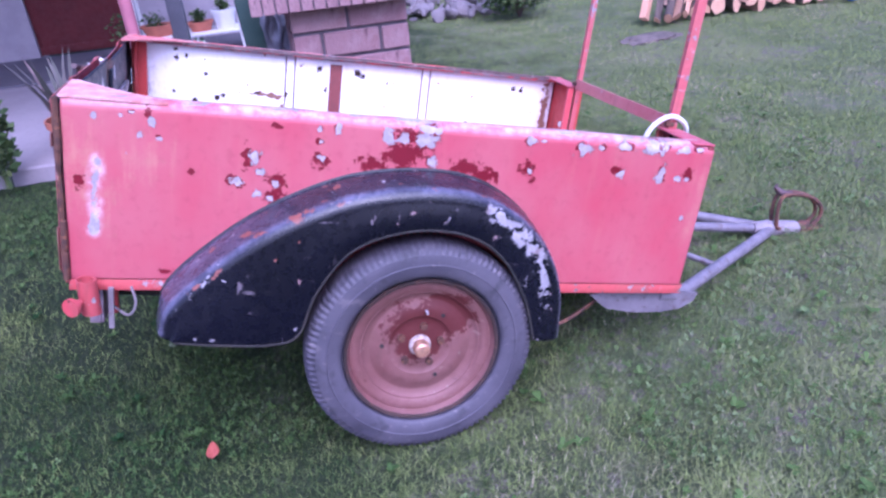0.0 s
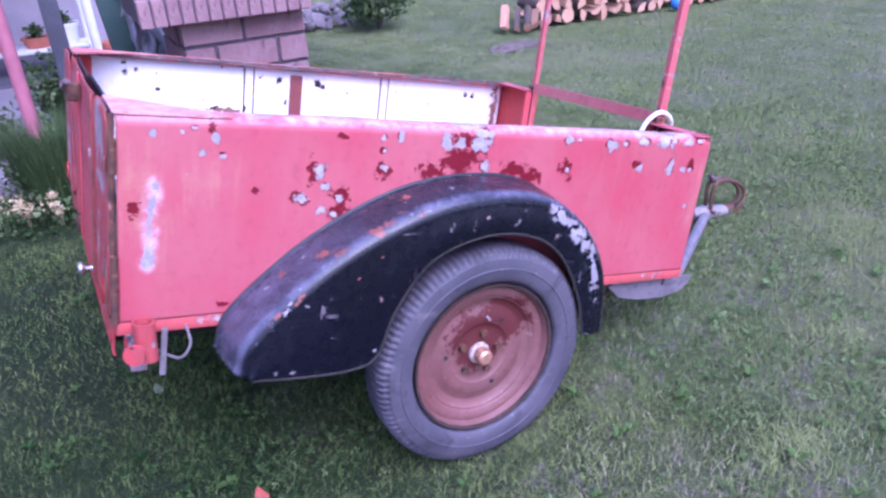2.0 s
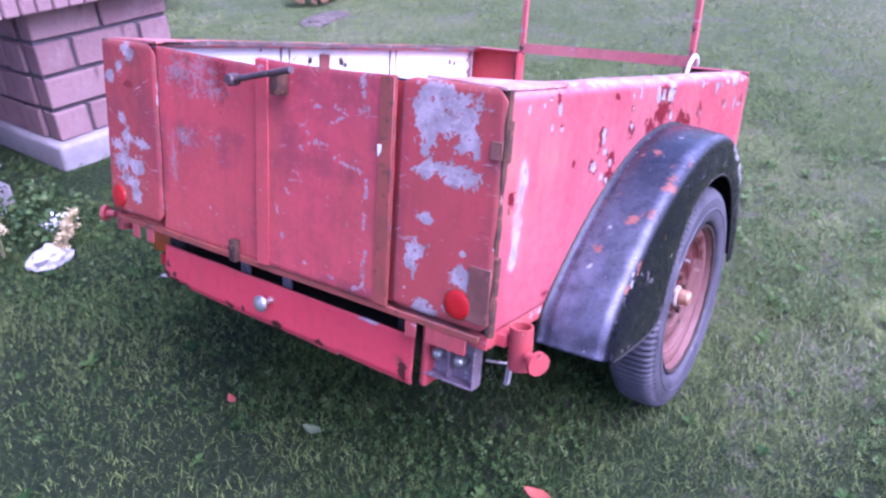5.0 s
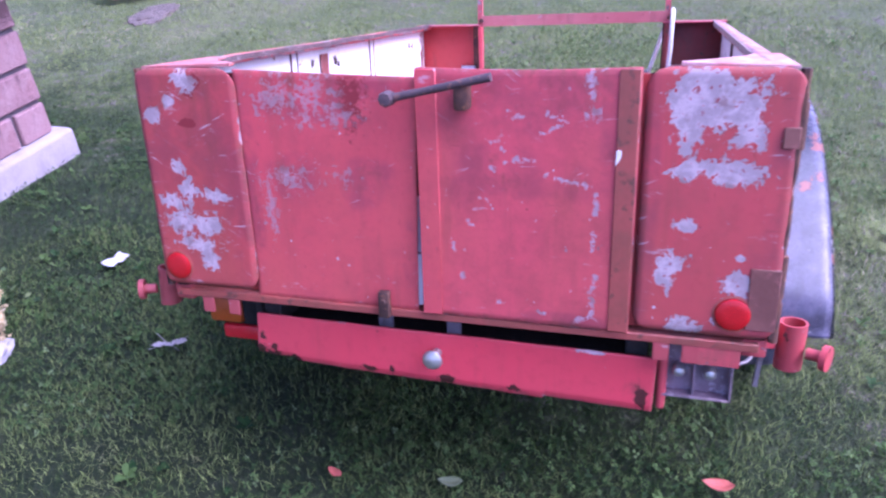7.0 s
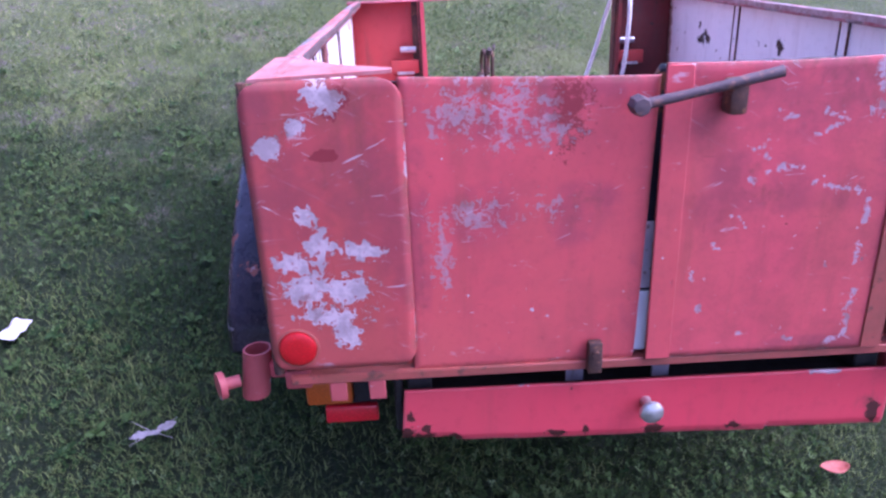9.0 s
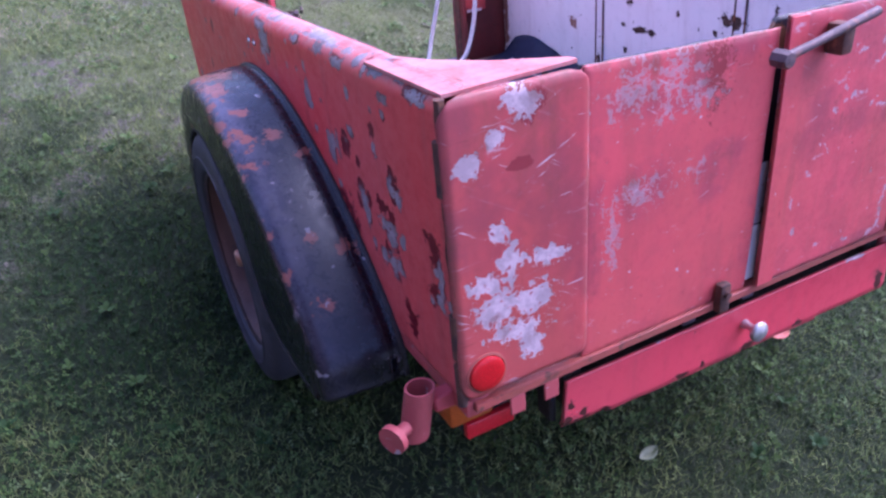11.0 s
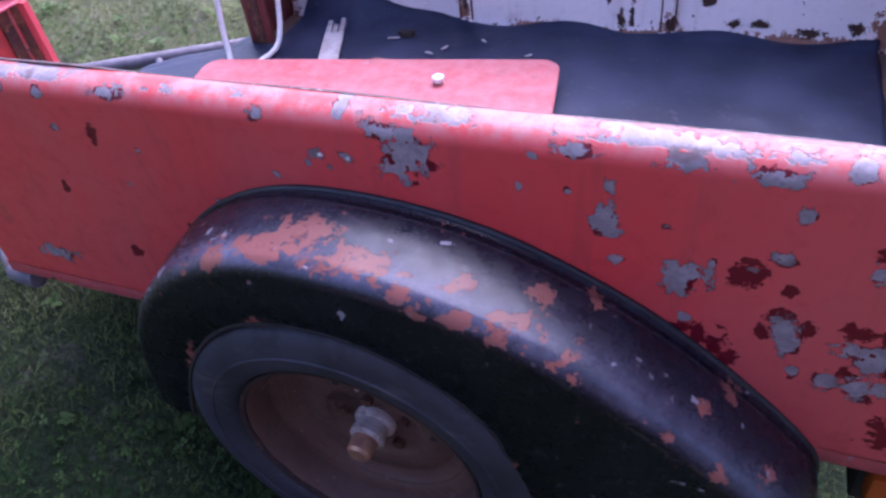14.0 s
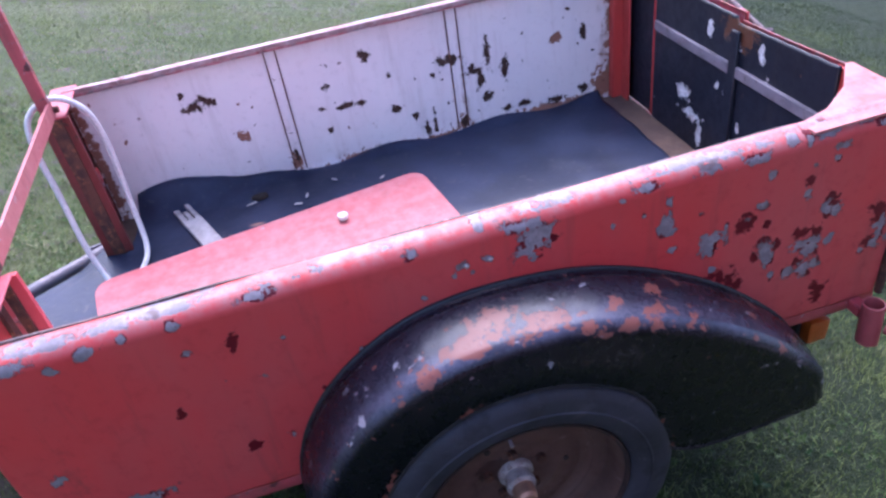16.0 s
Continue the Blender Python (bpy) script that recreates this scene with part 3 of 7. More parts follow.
def sheet(name, grid, mat, parent, label="", bare=(), under=(), dirt=(), uv=(0, 2), rim=None, thick=0.0, spread=None, faint=0.0):
    """A surface through a grid of points (rows, columns, 3), with the wear that its paint reads."""
    r, c, _ = grid.shape
    co = grid.reshape(-1, 3)
    i = (np.arange(r - 1)[:, None] * c + np.arange(c - 1)[None]).reshape(-1)
    faces = np.stack([i, i + 1, i + c + 1, i + c], 1)
    mesh = bpy.data.meshes.new(name)
    mesh.vertices.add(len(co))
    mesh.vertices.foreach_set("co", co.ravel())
    mesh.loops.add(len(faces) * 4)
    mesh.loops.foreach_set("vertex_index", faces.ravel())
    mesh.polygons.add(len(faces))
    mesh.polygons.foreach_set("loop_start", np.arange(0, len(faces) * 4, 4))
    mesh.update(calc_edges=True)
    mesh.polygons.foreach_set("use_smooth", [True] * len(faces))
    u, v = spread if spread is not None else (co[:, uv[0]], co[:, uv[1]])
    layers = {"bare": field(u, v, bare) - faint, "under": field(u, v, under), "dirt": np.clip(field(u, v, dirt), 0, 1),
              "rim": np.zeros(len(co)) if rim is None else rim.reshape(-1)}
    for key, value in layers.items():
        mesh.attributes.new(key, "FLOAT", "POINT").data.foreach_set("value", value.astype(np.float32))
    ob = link(name, mesh, mat, parent, label)
    if thick:
        k = ob.modifiers.new("thick", "SOLIDIFY")
        k.thickness, k.offset = thick, 0.0
    return ob



# ---- the trailer: x ahead, y to its left, z up from its own floor ----
Y_R, Y_L, LONG = -0.588, 0.556, 1.692
LOW = 0.447
trailer = thing("utility_trailer", "old chipped red box trailer with black fenders, nose-down on lawn", "trailer", TRAILER)

R_BARE = [(0.13, 0.851, 0.007, 0.007), (0.168, 0.808, 0.007, 0.007), (0.21, 0.804, 0.01, 0.007), (0.153, 0.86, 0.007, 0.006), (0.075, 0.847, 0.006, 0.007), (0.194, 0.84, 0.01, 0.013), (0.425, 0.773, 0.015, 0.02), (0.439, 0.736, 0.013, 0.011), (0.387, 0.704, 0.019, 0.018), (0.432, 0.68, 0.017, 0.012), (0.475, 0.707, 0.016, 0.011), (0.464, 0.667, 0.014, 0.011), (0.578, 0.849, 0.01, 0.011), (0.621, 0.852, 0.01, 0.017), (0.58, 0.82, 0.01, 0.008), (0.587, 0.777, 0.015, 0.011), (0.749, 0.842, 0.023, 0.021), (0.853, 0.866, 0.037, 0.019), (0.842, 0.841, 0.039, 0.02), (0.866, 0.779, 0.021, 0.018), (0.788, 0.839, 0.016, 0.018), (1.139, 0.775, 0.013, 0.01)]
R_BARE += [(1.13, 0.856, 0.02, 0.014), (1.284, 0.845, 0.031, 0.017), (1.344, 0.85, 0.016, 0.015), (1.41, 0.858, 0.031, 0.022), (1.507, 0.863, 0.06, 0.033), (1.593, 0.858, 0.024, 0.013), (1.643, 0.862, 0.02, 0.011), (1.17, 0.857, 0.011, 0.01), (1.412, 0.782, 0.015, 0.018), (1.539, 0.784, 0.018, 0.03), (1.593, 0.774, 0.017, 0.011), (1.623, 0.775, 0.008, 0.007), (1.639, 0.658, 0.008, 0.009)]
R_UNDER = [(0.187, 0.861, 0.008, 0.012), (0.408, 0.774, 0.013, 0.025), (0.372, 0.712, 0.009, 0.013), (0.478, 0.714, 0.023, 0.019), (0.475, 0.672, 0.021, 0.019), (0.477, 0.849, 0.009, 0.006), (0.582, 0.773, 0.02, 0.015), (0.804, 0.847, 0.045, 0.018), (0.789, 0.795, 0.045, 0.03), (0.717, 0.768, 0.041, 0.016), (0.824, 0.811, 0.027, 0.024), (0.956, 0.772, 0.035, 0.019), (1.013, 0.753, 0.037, 0.021), (1.133, 0.778, 0.02, 0.016), (1.4, 0.794, 0.018, 0.009), (1.627, 0.794, 0.015, 0.016), (0.037, 0.692, 0.009, 0.015), (1.152, 0.751, 0.008, 0.008), (0.221, 0.465, 0.014, 0.009), (0.28, 0.727, 0.005, 0.005)]
L_BARE = [(0.758, 0.835, 0.034, 0.036), (0.785, 0.863, 0.032, 0.016), (0.737, 0.84, 0.015, 0.02), (0.773, 0.814, 0.032, 0.02), (0.597, 0.858, 0.007, 0.005), (0.615, 0.814, 0.007, 0.007), (0.512, 0.779, 0.017, 0.025), (0.444, 0.784, 0.008, 0.008), (0.556, 0.816, 0.006, 0.005), (0.508, 0.83, 0.008, 0.01), (0.496, 0.722, 0.013, 0.007), (0.418, 0.714, 0.027, 0.027), (0.389, 0.74, 0.004, 0.008), (0.345, 0.74, 0.006, 0.004), (0.318, 0.765, 0.012, 0.008), (0.308, 0.824, 0.009, 0.015), (0.225, 0.761, 0.01, 0.017), (0.219, 0.822, 0.005, 0.006), (0.173, 0.846, 0.019, 0.011), (0.174, 0.823, 0.007, 0.008), (0.236, 0.872, 0.006, 0.012), (0.269, 0.879, 0.016, 0.011), (0.198, 0.879, 0.028, 0.012)]
L_BARE += [(0.124, 0.879, 0.016, 0.007), (0.411, 0.645, 0.01, 0.008), (0.301, 0.657, 0.016, 0.017), (0.29, 0.631, 0.012, 0.022), (0.228, 0.64, 0.018, 0.014), (0.197, 0.631, 0.024, 0.023), (0.237, 0.576, 0.017, 0.018), (0.206, 0.579, 0.018, 0.025), (0.179, 0.582, 0.014, 0.015), (0.157, 0.633, 0.011, 0.013), (0.275, 0.582, 0.009, 0.013), (0.172, 0.712, 0.014, 0.02), (0.157, 0.706, 0.013, 0.018), (0.035, 0.625, 0.008, 0.039), (0.05, 0.633, 0.008, 0.008), (0.072, 0.578, 0.01, 0.011), (0.045, 0.589, 0.012, 0.015), (0.015, 0.596, 0.005, 0.009), (0.969, 0.865, 0.013, 0.01), (0.85, 0.879, 0.011, 0.014), (0.888, 0.82, 0.011, 0.006), (0.845, 0.821, 0.01, 0.006)]
L_BARE += [(1.355, 0.86, 0.014, 0.014), (1.483, 0.858, 0.019, 0.014), (1.428, 0.862, 0.008, 0.008), (0.438, 0.872, 0.025, 0.01), (1.082, 0.706, 0.009, 0.011), (1.243, 0.555, 0.007, 0.015), (1.629, 0.612, 0.012, 0.012), (0.07, 0.87, 0.03, 0.01), (0.34, 0.866, 0.025, 0.01), (0.55, 0.868, 0.03, 0.01), (1.22, 0.87, 0.03, 0.008), (1.6, 0.862, 0.03, 0.012), (1.52, 0.505, 0.05, 0.014), (0.872, 0.8, 0.0035, 0.0035), (0.905, 0.802, 0.0035, 0.0035), (0.96, 0.775, 0.006, 0.005), (1.35, 0.8, 0.006, 0.006), (1.25, 0.71, 0.005, 0.004), (1.2, 0.78, 0.004, 0.005), (1.54, 0.84, 0.01, 0.008)]
L_UNDER = [(0.757, 0.842, 0.012, 0.016), (0.349, 0.731, 0.015, 0.018), (0.317, 0.763, 0.01, 0.007), (0.414, 0.705, 0.018, 0.015), (0.223, 0.785, 0.006, 0.009), (0.303, 0.718, 0.006, 0.007), (0.417, 0.622, 0.012, 0.01), (0.391, 0.617, 0.012, 0.016), (0.37, 0.606, 0.012, 0.018), (0.354, 0.577, 0.012, 0.021), (0.305, 0.671, 0.013, 0.012), (0.32, 0.643, 0.006, 0.01), (0.272, 0.657, 0.01, 0.016), (0.217, 0.669, 0.02, 0.014), (0.189, 0.664, 0.012, 0.013), (0.18, 0.614, 0.007, 0.008), (0.224, 0.598, 0.005, 0.009), (0.194, 0.562, 0.009, 0.006), (0.169, 0.734, 0.014, 0.01), (0.053, 0.676, 0.019, 0.012), (0.044, 0.65, 0.013, 0.023), (0.06, 0.594, 0.015, 0.013)]
L_UNDER += [(0.158, 0.499, 0.016, 0.023), (0.237, 0.879, 0.005, 0.004), (1.276, 0.8, 0.007, 0.018), (1.16, 0.64, 0.006, 0.005), (1.31, 0.55, 0.012, 0.012), (1.4, 0.68, 0.008, 0.01)]


def side_panel(y, inward, label, bare, under, mat, dirt, slope=0.0, band=(), chip=0.8):
    """Outer skin of one side with its rolled top flange."""
    turn = []
    for a in np.linspace(10, 90, 9):
        turn.append((0.022 * (1 - math.cos(radians(a))), 0.413 + 0.022 * math.sin(radians(a))))
    turn += [(0.034, 0.4345), (0.044, 0.433), (0.046, 0.427), (0.046, 0.415)]
    zs = np.r_[np.linspace(0, 0.413, 84), [t[1] for t in turn]]
    ys = np.r_[np.zeros(84), [t[0] for t in turn]]
    xs = np.linspace(0.006, LONG, 330)
    grid = np.zeros((len(zs), len(xs), 3))
    for j, x in enumerate(xs):
        wob = 0.0035 * noise.noise((x * 2.2, y * 5, 1.0)) + 0.002 * noise.noise((x * 9, y * 5, 4.0))
        bow = 0.004 * noise.noise((x * 1.3, y * 3, 9.0))
        grid[:, j, 0] = x
        grid[:, j, 1] = y + inward * ys + bow * np.sin(np.clip(zs / 0.413, 0, 1) * math.pi)
        grid[:, j, 2] = LOW + zs * (1 + wob) + (0.003 - 0.008 * x / LONG) * zs / 0.43 + slope * (ys - 0.022)

    def big(c, d):
        return chip * (1.12 if c * d > 2.2e-4 else 0.95)

    rim = np.repeat(np.clip(1.25 - np.abs(zs + ys * 0.5 - 0.446) / 0.020, 0, 1)[:, None], len(xs), 1)
    if band:
        rim = np.maximum(rim, np.clip(field(grid[..., 0], grid[..., 2], band) * 1.8, 0, 1.3))
    return sheet("side_panel", grid, mat, trailer, label, [(a, b, big(c, d) * c, big(c, d) * d * (0.7 if b > 0.855 else 1.0)) for a, b, c, d in bare], under, dirt, (0, 2), rim, 0.002)


side_panel(Y_R, 1, "faded pinkish red side panel with grey paint chips along the rolled top edge", R_BARE, R_UNDER, RED_SIDE, [(0.05, 0.70, 0.22, 0.34), (0.17, 0.74, 0.16, 0.16), (0.85, 0.45, 1.0, 0.02), (1.67, 0.65, 0.06, 0.3)], 0.16, strokes([(0.026, [(0.076, 0.745), (0.067, 0.66), (0.062, 0.565)])] * 2, 8), 0.60)
side_panel(Y_L, -1, "red side panel with large flaked patches of grey primer", L_BARE, L_UNDER, RED_SHADE_SIDE, [(0.02, 0.66, 0.05, 0.3), (1.60, 0.60, 0.06, 0.2), (0.85, 0.455, 1.2, 0.025)], 0.20, (), 0.70)


def rounded_sheet(name, y0, y1, z0, z1, x, radius, label, bare, under=(), dirt=(), corners=(1, 1, 1, 1), sag=0.0, fold=0.006, mat=None, rows=110, cols=70, faint=0.0, slant=0.0, fall=0.0):
    """A flat plate across the trailer with rounded corners (low y0, low y1, high y0, high y1) and a softly folded border."""
    grid = np.zeros((rows, cols, 3))
    rim = np.zeros((rows, cols))
    for i, v in enumerate(np.linspace(0, 1, rows)):
        z = z0 + (z1 - z0) * v
        cut = []
        for low, high in ((corners[0], corners[2]), (corners[1], corners[3])):
            d = min(z - z0 if low else 9, z1 - z if high else 9)
            cut.append(radius - math.sqrt(max(radius ** 2 - (radius - d) ** 2, 0)) if d < radius else 0.0)
        for j, u in enumerate(np.linspace(0, 1, cols)):
            way = 1 if y1 > y0 else -1
            y = (y0 + way * cut[0]) * (1 - u) + (y1 - way * cut[1] + slant * (1 - v)) * u
            e = min(abs(y - y0), abs(y - y1), z - z0, z1 - z)
            grid[i, j] = (x + fold * max(0, 1 - e / 0.012) ** 2 + 0.0025 * noise.noise((y * 4, z * 4, x * 50)), y, z - sag * v * math.sin(u * math.pi) - fall * u * v)
            rim[i, j] = max(0, 1 - e / 0.012)
    return sheet(name, grid, mat or RED_REAR, trailer, label, bare, under, dirt, (1, 2), rim, 0.003, None, faint)


B_BARE_L = [(0.457, 0.867, 0.025, 0.019), (0.492, 0.824, 0.011, 0.009), (0.529, 0.796, 0.014, 0.011), (0.499, 0.7, 0.015, 0.016), (0.478, 0.652, 0.02, 0.021), (0.421, 0.644, 0.035, 0.011), (0.518, 0.63, 0.024, 0.016), (0.503, 0.584, 0.03, 0.027), (0.45, 0.585, 0.036, 0.024), (0.469, 0.542, 0.046, 0.016), (0.449, 0.509, 0.019, 0.023)]
B_BARE_R = [(-0.434, 0.821, 0.026, 0.053), (-0.476, 0.853, 0.053, 0.023), (-0.481, 0.821, 0.038, 0.028), (-0.525, 0.808, 0.019, 0.048), (-0.42, 0.822, 0.017, 0.035), (-0.441, 0.73, 0.031, 0.014), (-0.503, 0.725, 0.039, 0.017), (-0.443, 0.64, 0.017, 0.009), (-0.421, 0.564, 0.021, 0.031), (-0.526, 0.544, 0.019, 0.018), (-0.45, 0.466, 0.028, 0.013), (-0.502, 0.477, 0.008, 0.008), (-0.53, 0.591, 0.004, 0.005)]
G_BARE_L = [(0.304, 0.828, 0.009, 0.012), (0.273, 0.838, 0.022, 0.020), (0.205, 0.850, 0.019, 0.013), (0.213, 0.828, 0.022, 0.014), (0.217, 0.793, 0.009, 0.009), (0.163, 0.822, 0.011, 0.015), (0.151, 0.798, 0.018, 0.008), (0.262, 0.685, 0.034, 0.012), (0.304, 0.636, 0.007, 0.028), (0.153, 0.692, 0.013, 0.009), (0.301, 0.591, 0.005, 0.014)]
# lilac scratches: half width and the line that each follows
SCRATCH_R = [
    (0.0044, [(-0.119, 0.722), (-0.137, 0.724)]),
    (0.0036, [(-0.15, 0.733), (-0.171, 0.736), (-0.198, 0.736), (-0.205, 0.73)]),
    (0.0044, [(-0.215, 0.714), (-0.239, 0.706), (-0.265, 0.701), (-0.286, 0.697), (-0.299, 0.692), (-0.302, 0.676), (-0.301, 0.642)]),
    (0.0027, [(-0.299, 0.623), (-0.299, 0.584)]),
    (0.0053, [(-0.306, 0.543), (-0.301, 0.508), (-0.303, 0.481), (-0.298, 0.465), (-0.278, 0.458)]),
    (0.0044, [(-0.136, 0.475), (-0.15, 0.478)]),
    (0.0018, [(-0.193, 0.463), (-0.231, 0.463)]),
    (0.0036, [(-0.054, 0.59), (-0.057, 0.575), (-0.068, 0.57)]),
    (0.0044, [(-0.07, 0.539), (-0.073, 0.518)]),
]
SCRATCH_R += [
    (0.0027, [(-0.044, 0.679), (-0.046, 0.669)]),
    (0.0036, [(-0.086, 0.625), (-0.097, 0.618)]),
    (0.0018, [(-0.103, 0.668), (-0.121, 0.663), (-0.13, 0.652)]),
    (0.0022, [(-0.155, 0.819), (-0.177, 0.809)]),
    (0.0022, [(-0.164, 0.807), (-0.185, 0.811)]),
    (0.0022, [(-0.219, 0.809), (-0.241, 0.805), (-0.254, 0.799)]),
    (0.0022, [(-0.208, 0.778), (-0.233, 0.792), (-0.254, 0.799)]),
    (0.0022, [(-0.215, 0.816), (-0.245, 0.81)]),
    (0.0089, [(-0.287, 0.879), (-0.29, 0.841)]),
    (0.008, [(-0.299, 0.82), (-0.287, 0.814)]),
    (0.0027, [(-0.109, 0.771), (-0.135, 0.766), (-0.148, 0.775)]),
    (0.0018, [(-0.131, 0.757), (-0.153, 0.752)]),
]

SCUFF_L = [(0.26, 0.83, 0.08, 0.05), (0.18, 0.825, 0.07, 0.05), (0.25, 0.68, 0.07, 0.05), (0.13, 0.67, 0.07, 0.05), (0.13, 0.83, 0.02, 0.04)]
SCUFF_R = [(-0.19, 0.825, 0.15, 0.07), (-0.13, 0.735, 0.10, 0.04), (-0.16, 0.70, 0.13, 0.04), (-0.28, 0.70, 0.05, 0.04), (-0.06, 0.86, 0.05, 0.03), (-0.075, 0.68, 0.03, 0.04)]
EDGE_R = [(-0.20, 0.87, 0.30, 0.12), (-0.352, 0.66, 0.03, 0.24), (-0.26, 0.452, 0.12, 0.02), (-0.32, 0.74, 0.03, 0.08), (-0.08, 0.86, 0.06, 0.03)]
EDGE_L = [(0.20, 0.875, 0.30, 0.10), (0.338, 0.66, 0.02, 0.24), (0.1, 0.70, 0.07, 0.04), (0.25, 0.70, 0.08, 0.04), (0.03, 0.55, 0.02, 0.08)]

rounded_sheet("rear_corner_panel", 0.351, 0.566, 0.452, 0.884, -0.012, 0.032, "brick-red rear corner panel with flaked grey patches", B_BARE_L,
              [(0.432, 0.866, 0.010, 0.016), (0.447, 0.845, 0.008, 0.010), (0.46, 0.785, 0.018, 0.005)], [(0.44, 0.87, 0.50, 0.30), (0.355, 0.68, 0.06, 0.34), (0.46, 0.69, 0.08, 0.05), (0.555, 0.7, 0.02, 0.2)])
rounded_sheet("rear_corner_panel", -0.371, -0.594, 0.450, 0.886, -0.012, 0.032, "brick-red rear corner panel with a large bare grey rectangle", B_BARE_R,
              (), [(-0.572, 0.54, 0.06, 0.11), (-0.58, 0.7, 0.03, 0.3), (-0.38, 0.66, 0.025, 0.3), (-0.48, 0.455, 0.2, 0.02)])
rounded_sheet("tailgate_door", 0.356, 0.006, 0.438, 0.882, -0.004, 0.008, "red tailgate door with scuffed lilac-grey scratches", [(a, b, 1.9 * c, 1.9 * d) for a, b, c, d in G_BARE_L], SCUFF_L[4:], EDGE_L + SCUFF_L, (0, 0, 0, 0), 0.001, 0.003, RED_GATE, 170, 130, 0.55, 0.012, 0.013)
gate_r = rounded_sheet("tailgate_door", 0.002, -0.364, 0.441, 0.886, -0.014, 0.008, "red tailgate door with scratched patches and rusty edges", strokes(SCRATCH_R, 3), (), EDGE_R + SCUFF_R, (0, 0, 0, 0), 0.004, 0.003, RED_GATE_BROWN, 210, 170, 0.30)
# added white piece stands in for a bright glint on the door
part("glint_flake", bar((-0.0165, -0.3335, 0.734), (-0.020, -0.3345, 0.758), 0.004, 0.0012), WHITE_PAINT, gate_r, "small white flake standing off the door, painted as a glint")
part("edge_fold", block(-0.0185, -0.015, -0.034, 0.003, 0.443, 0.884, 0.001), RED_GATE, gate_r)
part("edge_fold", block(-0.0185, -0.015, -0.362, -0.330, 0.443, 0.884, 0.001), RUSTY_RED, gate_r)

# tailgate: inside lining with its ribs
lining_grid = np.stack(np.meshgrid(np.linspace(-0.37, 0.35, 90), np.linspace(0.45, 0.884, 60)), -1)
torn = np.array([0.006 * noise.noise((y * 30, 0, 2)) + 0.006 * noise.noise((y * 9, 0, 5)) for y in lining_grid[0, :, 0]])
grid = np.zeros((60, 90, 3))
grid[..., 0], grid[..., 1] = 0.012, lining_grid[..., 0]
crest = np.where(lining_grid[..., 0] > 0.004, 0.866 + 0.037 * lining_grid[..., 0], 0.881) - 0.5 * np.abs(torn)[None]
grid[..., 2] = 0.45 + (lining_grid[..., 1] - 0.45) / 0.434 * (crest - 0.45)
lining = sheet("inner_lining", grid, BLACK_INNER, trailer, "black flaking inside of the tailgate with grey ribs",
               [(-0.16, 0.55, 0.05, 0.012), (-0.2, 0.60, 0.03, 0.02), (-0.11, 0.50, 0.012, 0.03), (0.02, 0.81, 0.012, 0.012), (0.11, 0.82, 0.008, 0.022), (-0.1, 0.82, 0.01, 0.02), (-0.05, 0.68, 0.005, 0.012), (0.14, 0.76, 0.006, 0.014), (0.05, 0.60, 0.006, 0.01)],
               [(0.03, 0.84, 0.06, 0.03)], (), (1, 2), None, 0.006)
for y0, y1, z0, z1 in ((-0.36, 0.0, 0.735, 0.765), (0.03, 0.33, 0.735, 0.765), (0.0, 0.03, 0.47, 0.85)):
    part("rib", block(0.015, 0.026, y0, y1, z0, z1, 0.003), GREY_STEEL if y1 - y0 > 0.1 else BLACK_INNER, lining)

for y0, y1 in ((-0.576, -0.374), (0.354, 0.544)):
    part("corner_lining", block(0.0, 0.005, y0, y1, 0.452, 0.876), BLACK_INNER, trailer, "black inside of the rear corner panel", False)

# tailgate handle: rod with its boss and the dark keeper
handle = part("tailgate_handle", rod([(-0.042, 0.044, 0.838), (-0.046, -0.02, 0.851), (-0.05, -0.135, 0.875)], [0.0075, 0.0065, 0.0075], 12), IRON, trailer, "rusty iron handle rod across the tailgate joint")
bm, rings = lathe([(0.0135, 0), (0.0135, 0.02), (0.011, 0.025), (0.0, 0.026)], (0, 0, 0), 1, 8)
bmesh.ops.rotate(bm, verts=bm.verts, cent=(0, 0, 0), matrix=Matrix.Rotation(radians(90), 3, "Z"))
bmesh.ops.translate(bm, verts=bm.verts, vec=(-0.03, 0.044, 0.838))
part("pivot", bm, IRON, handle)
keeper = block(-0.050, -0.016, -0.096, -0.071, 0.820, 0.866, 0.006, 2)
part("keeper", keeper, RUST, handle)
latch = part("door_latch", block(-0.024, -0.008, 0.070, 0.092, 0.425, 0.478, 0.003, 2), RUST, trailer, "small rusty catch at the foot of the tailgate")
part("bolt", rod([(-0.03, 0.081, 0.46), (-0.018, 0.081, 0.46)], 0.006, 8), RUST, latch)

for z0, z1, y0 in ((0.468, 0.575, -0.548), (0.768, 0.80, -0.570)):
    part("hinge_plate", block(-0.0172, -0.0142, -0.5935, y0, z0, z1, 0.0012, 1), RUST_PLATE, trailer, "rust-brown hinge plate on the corner")

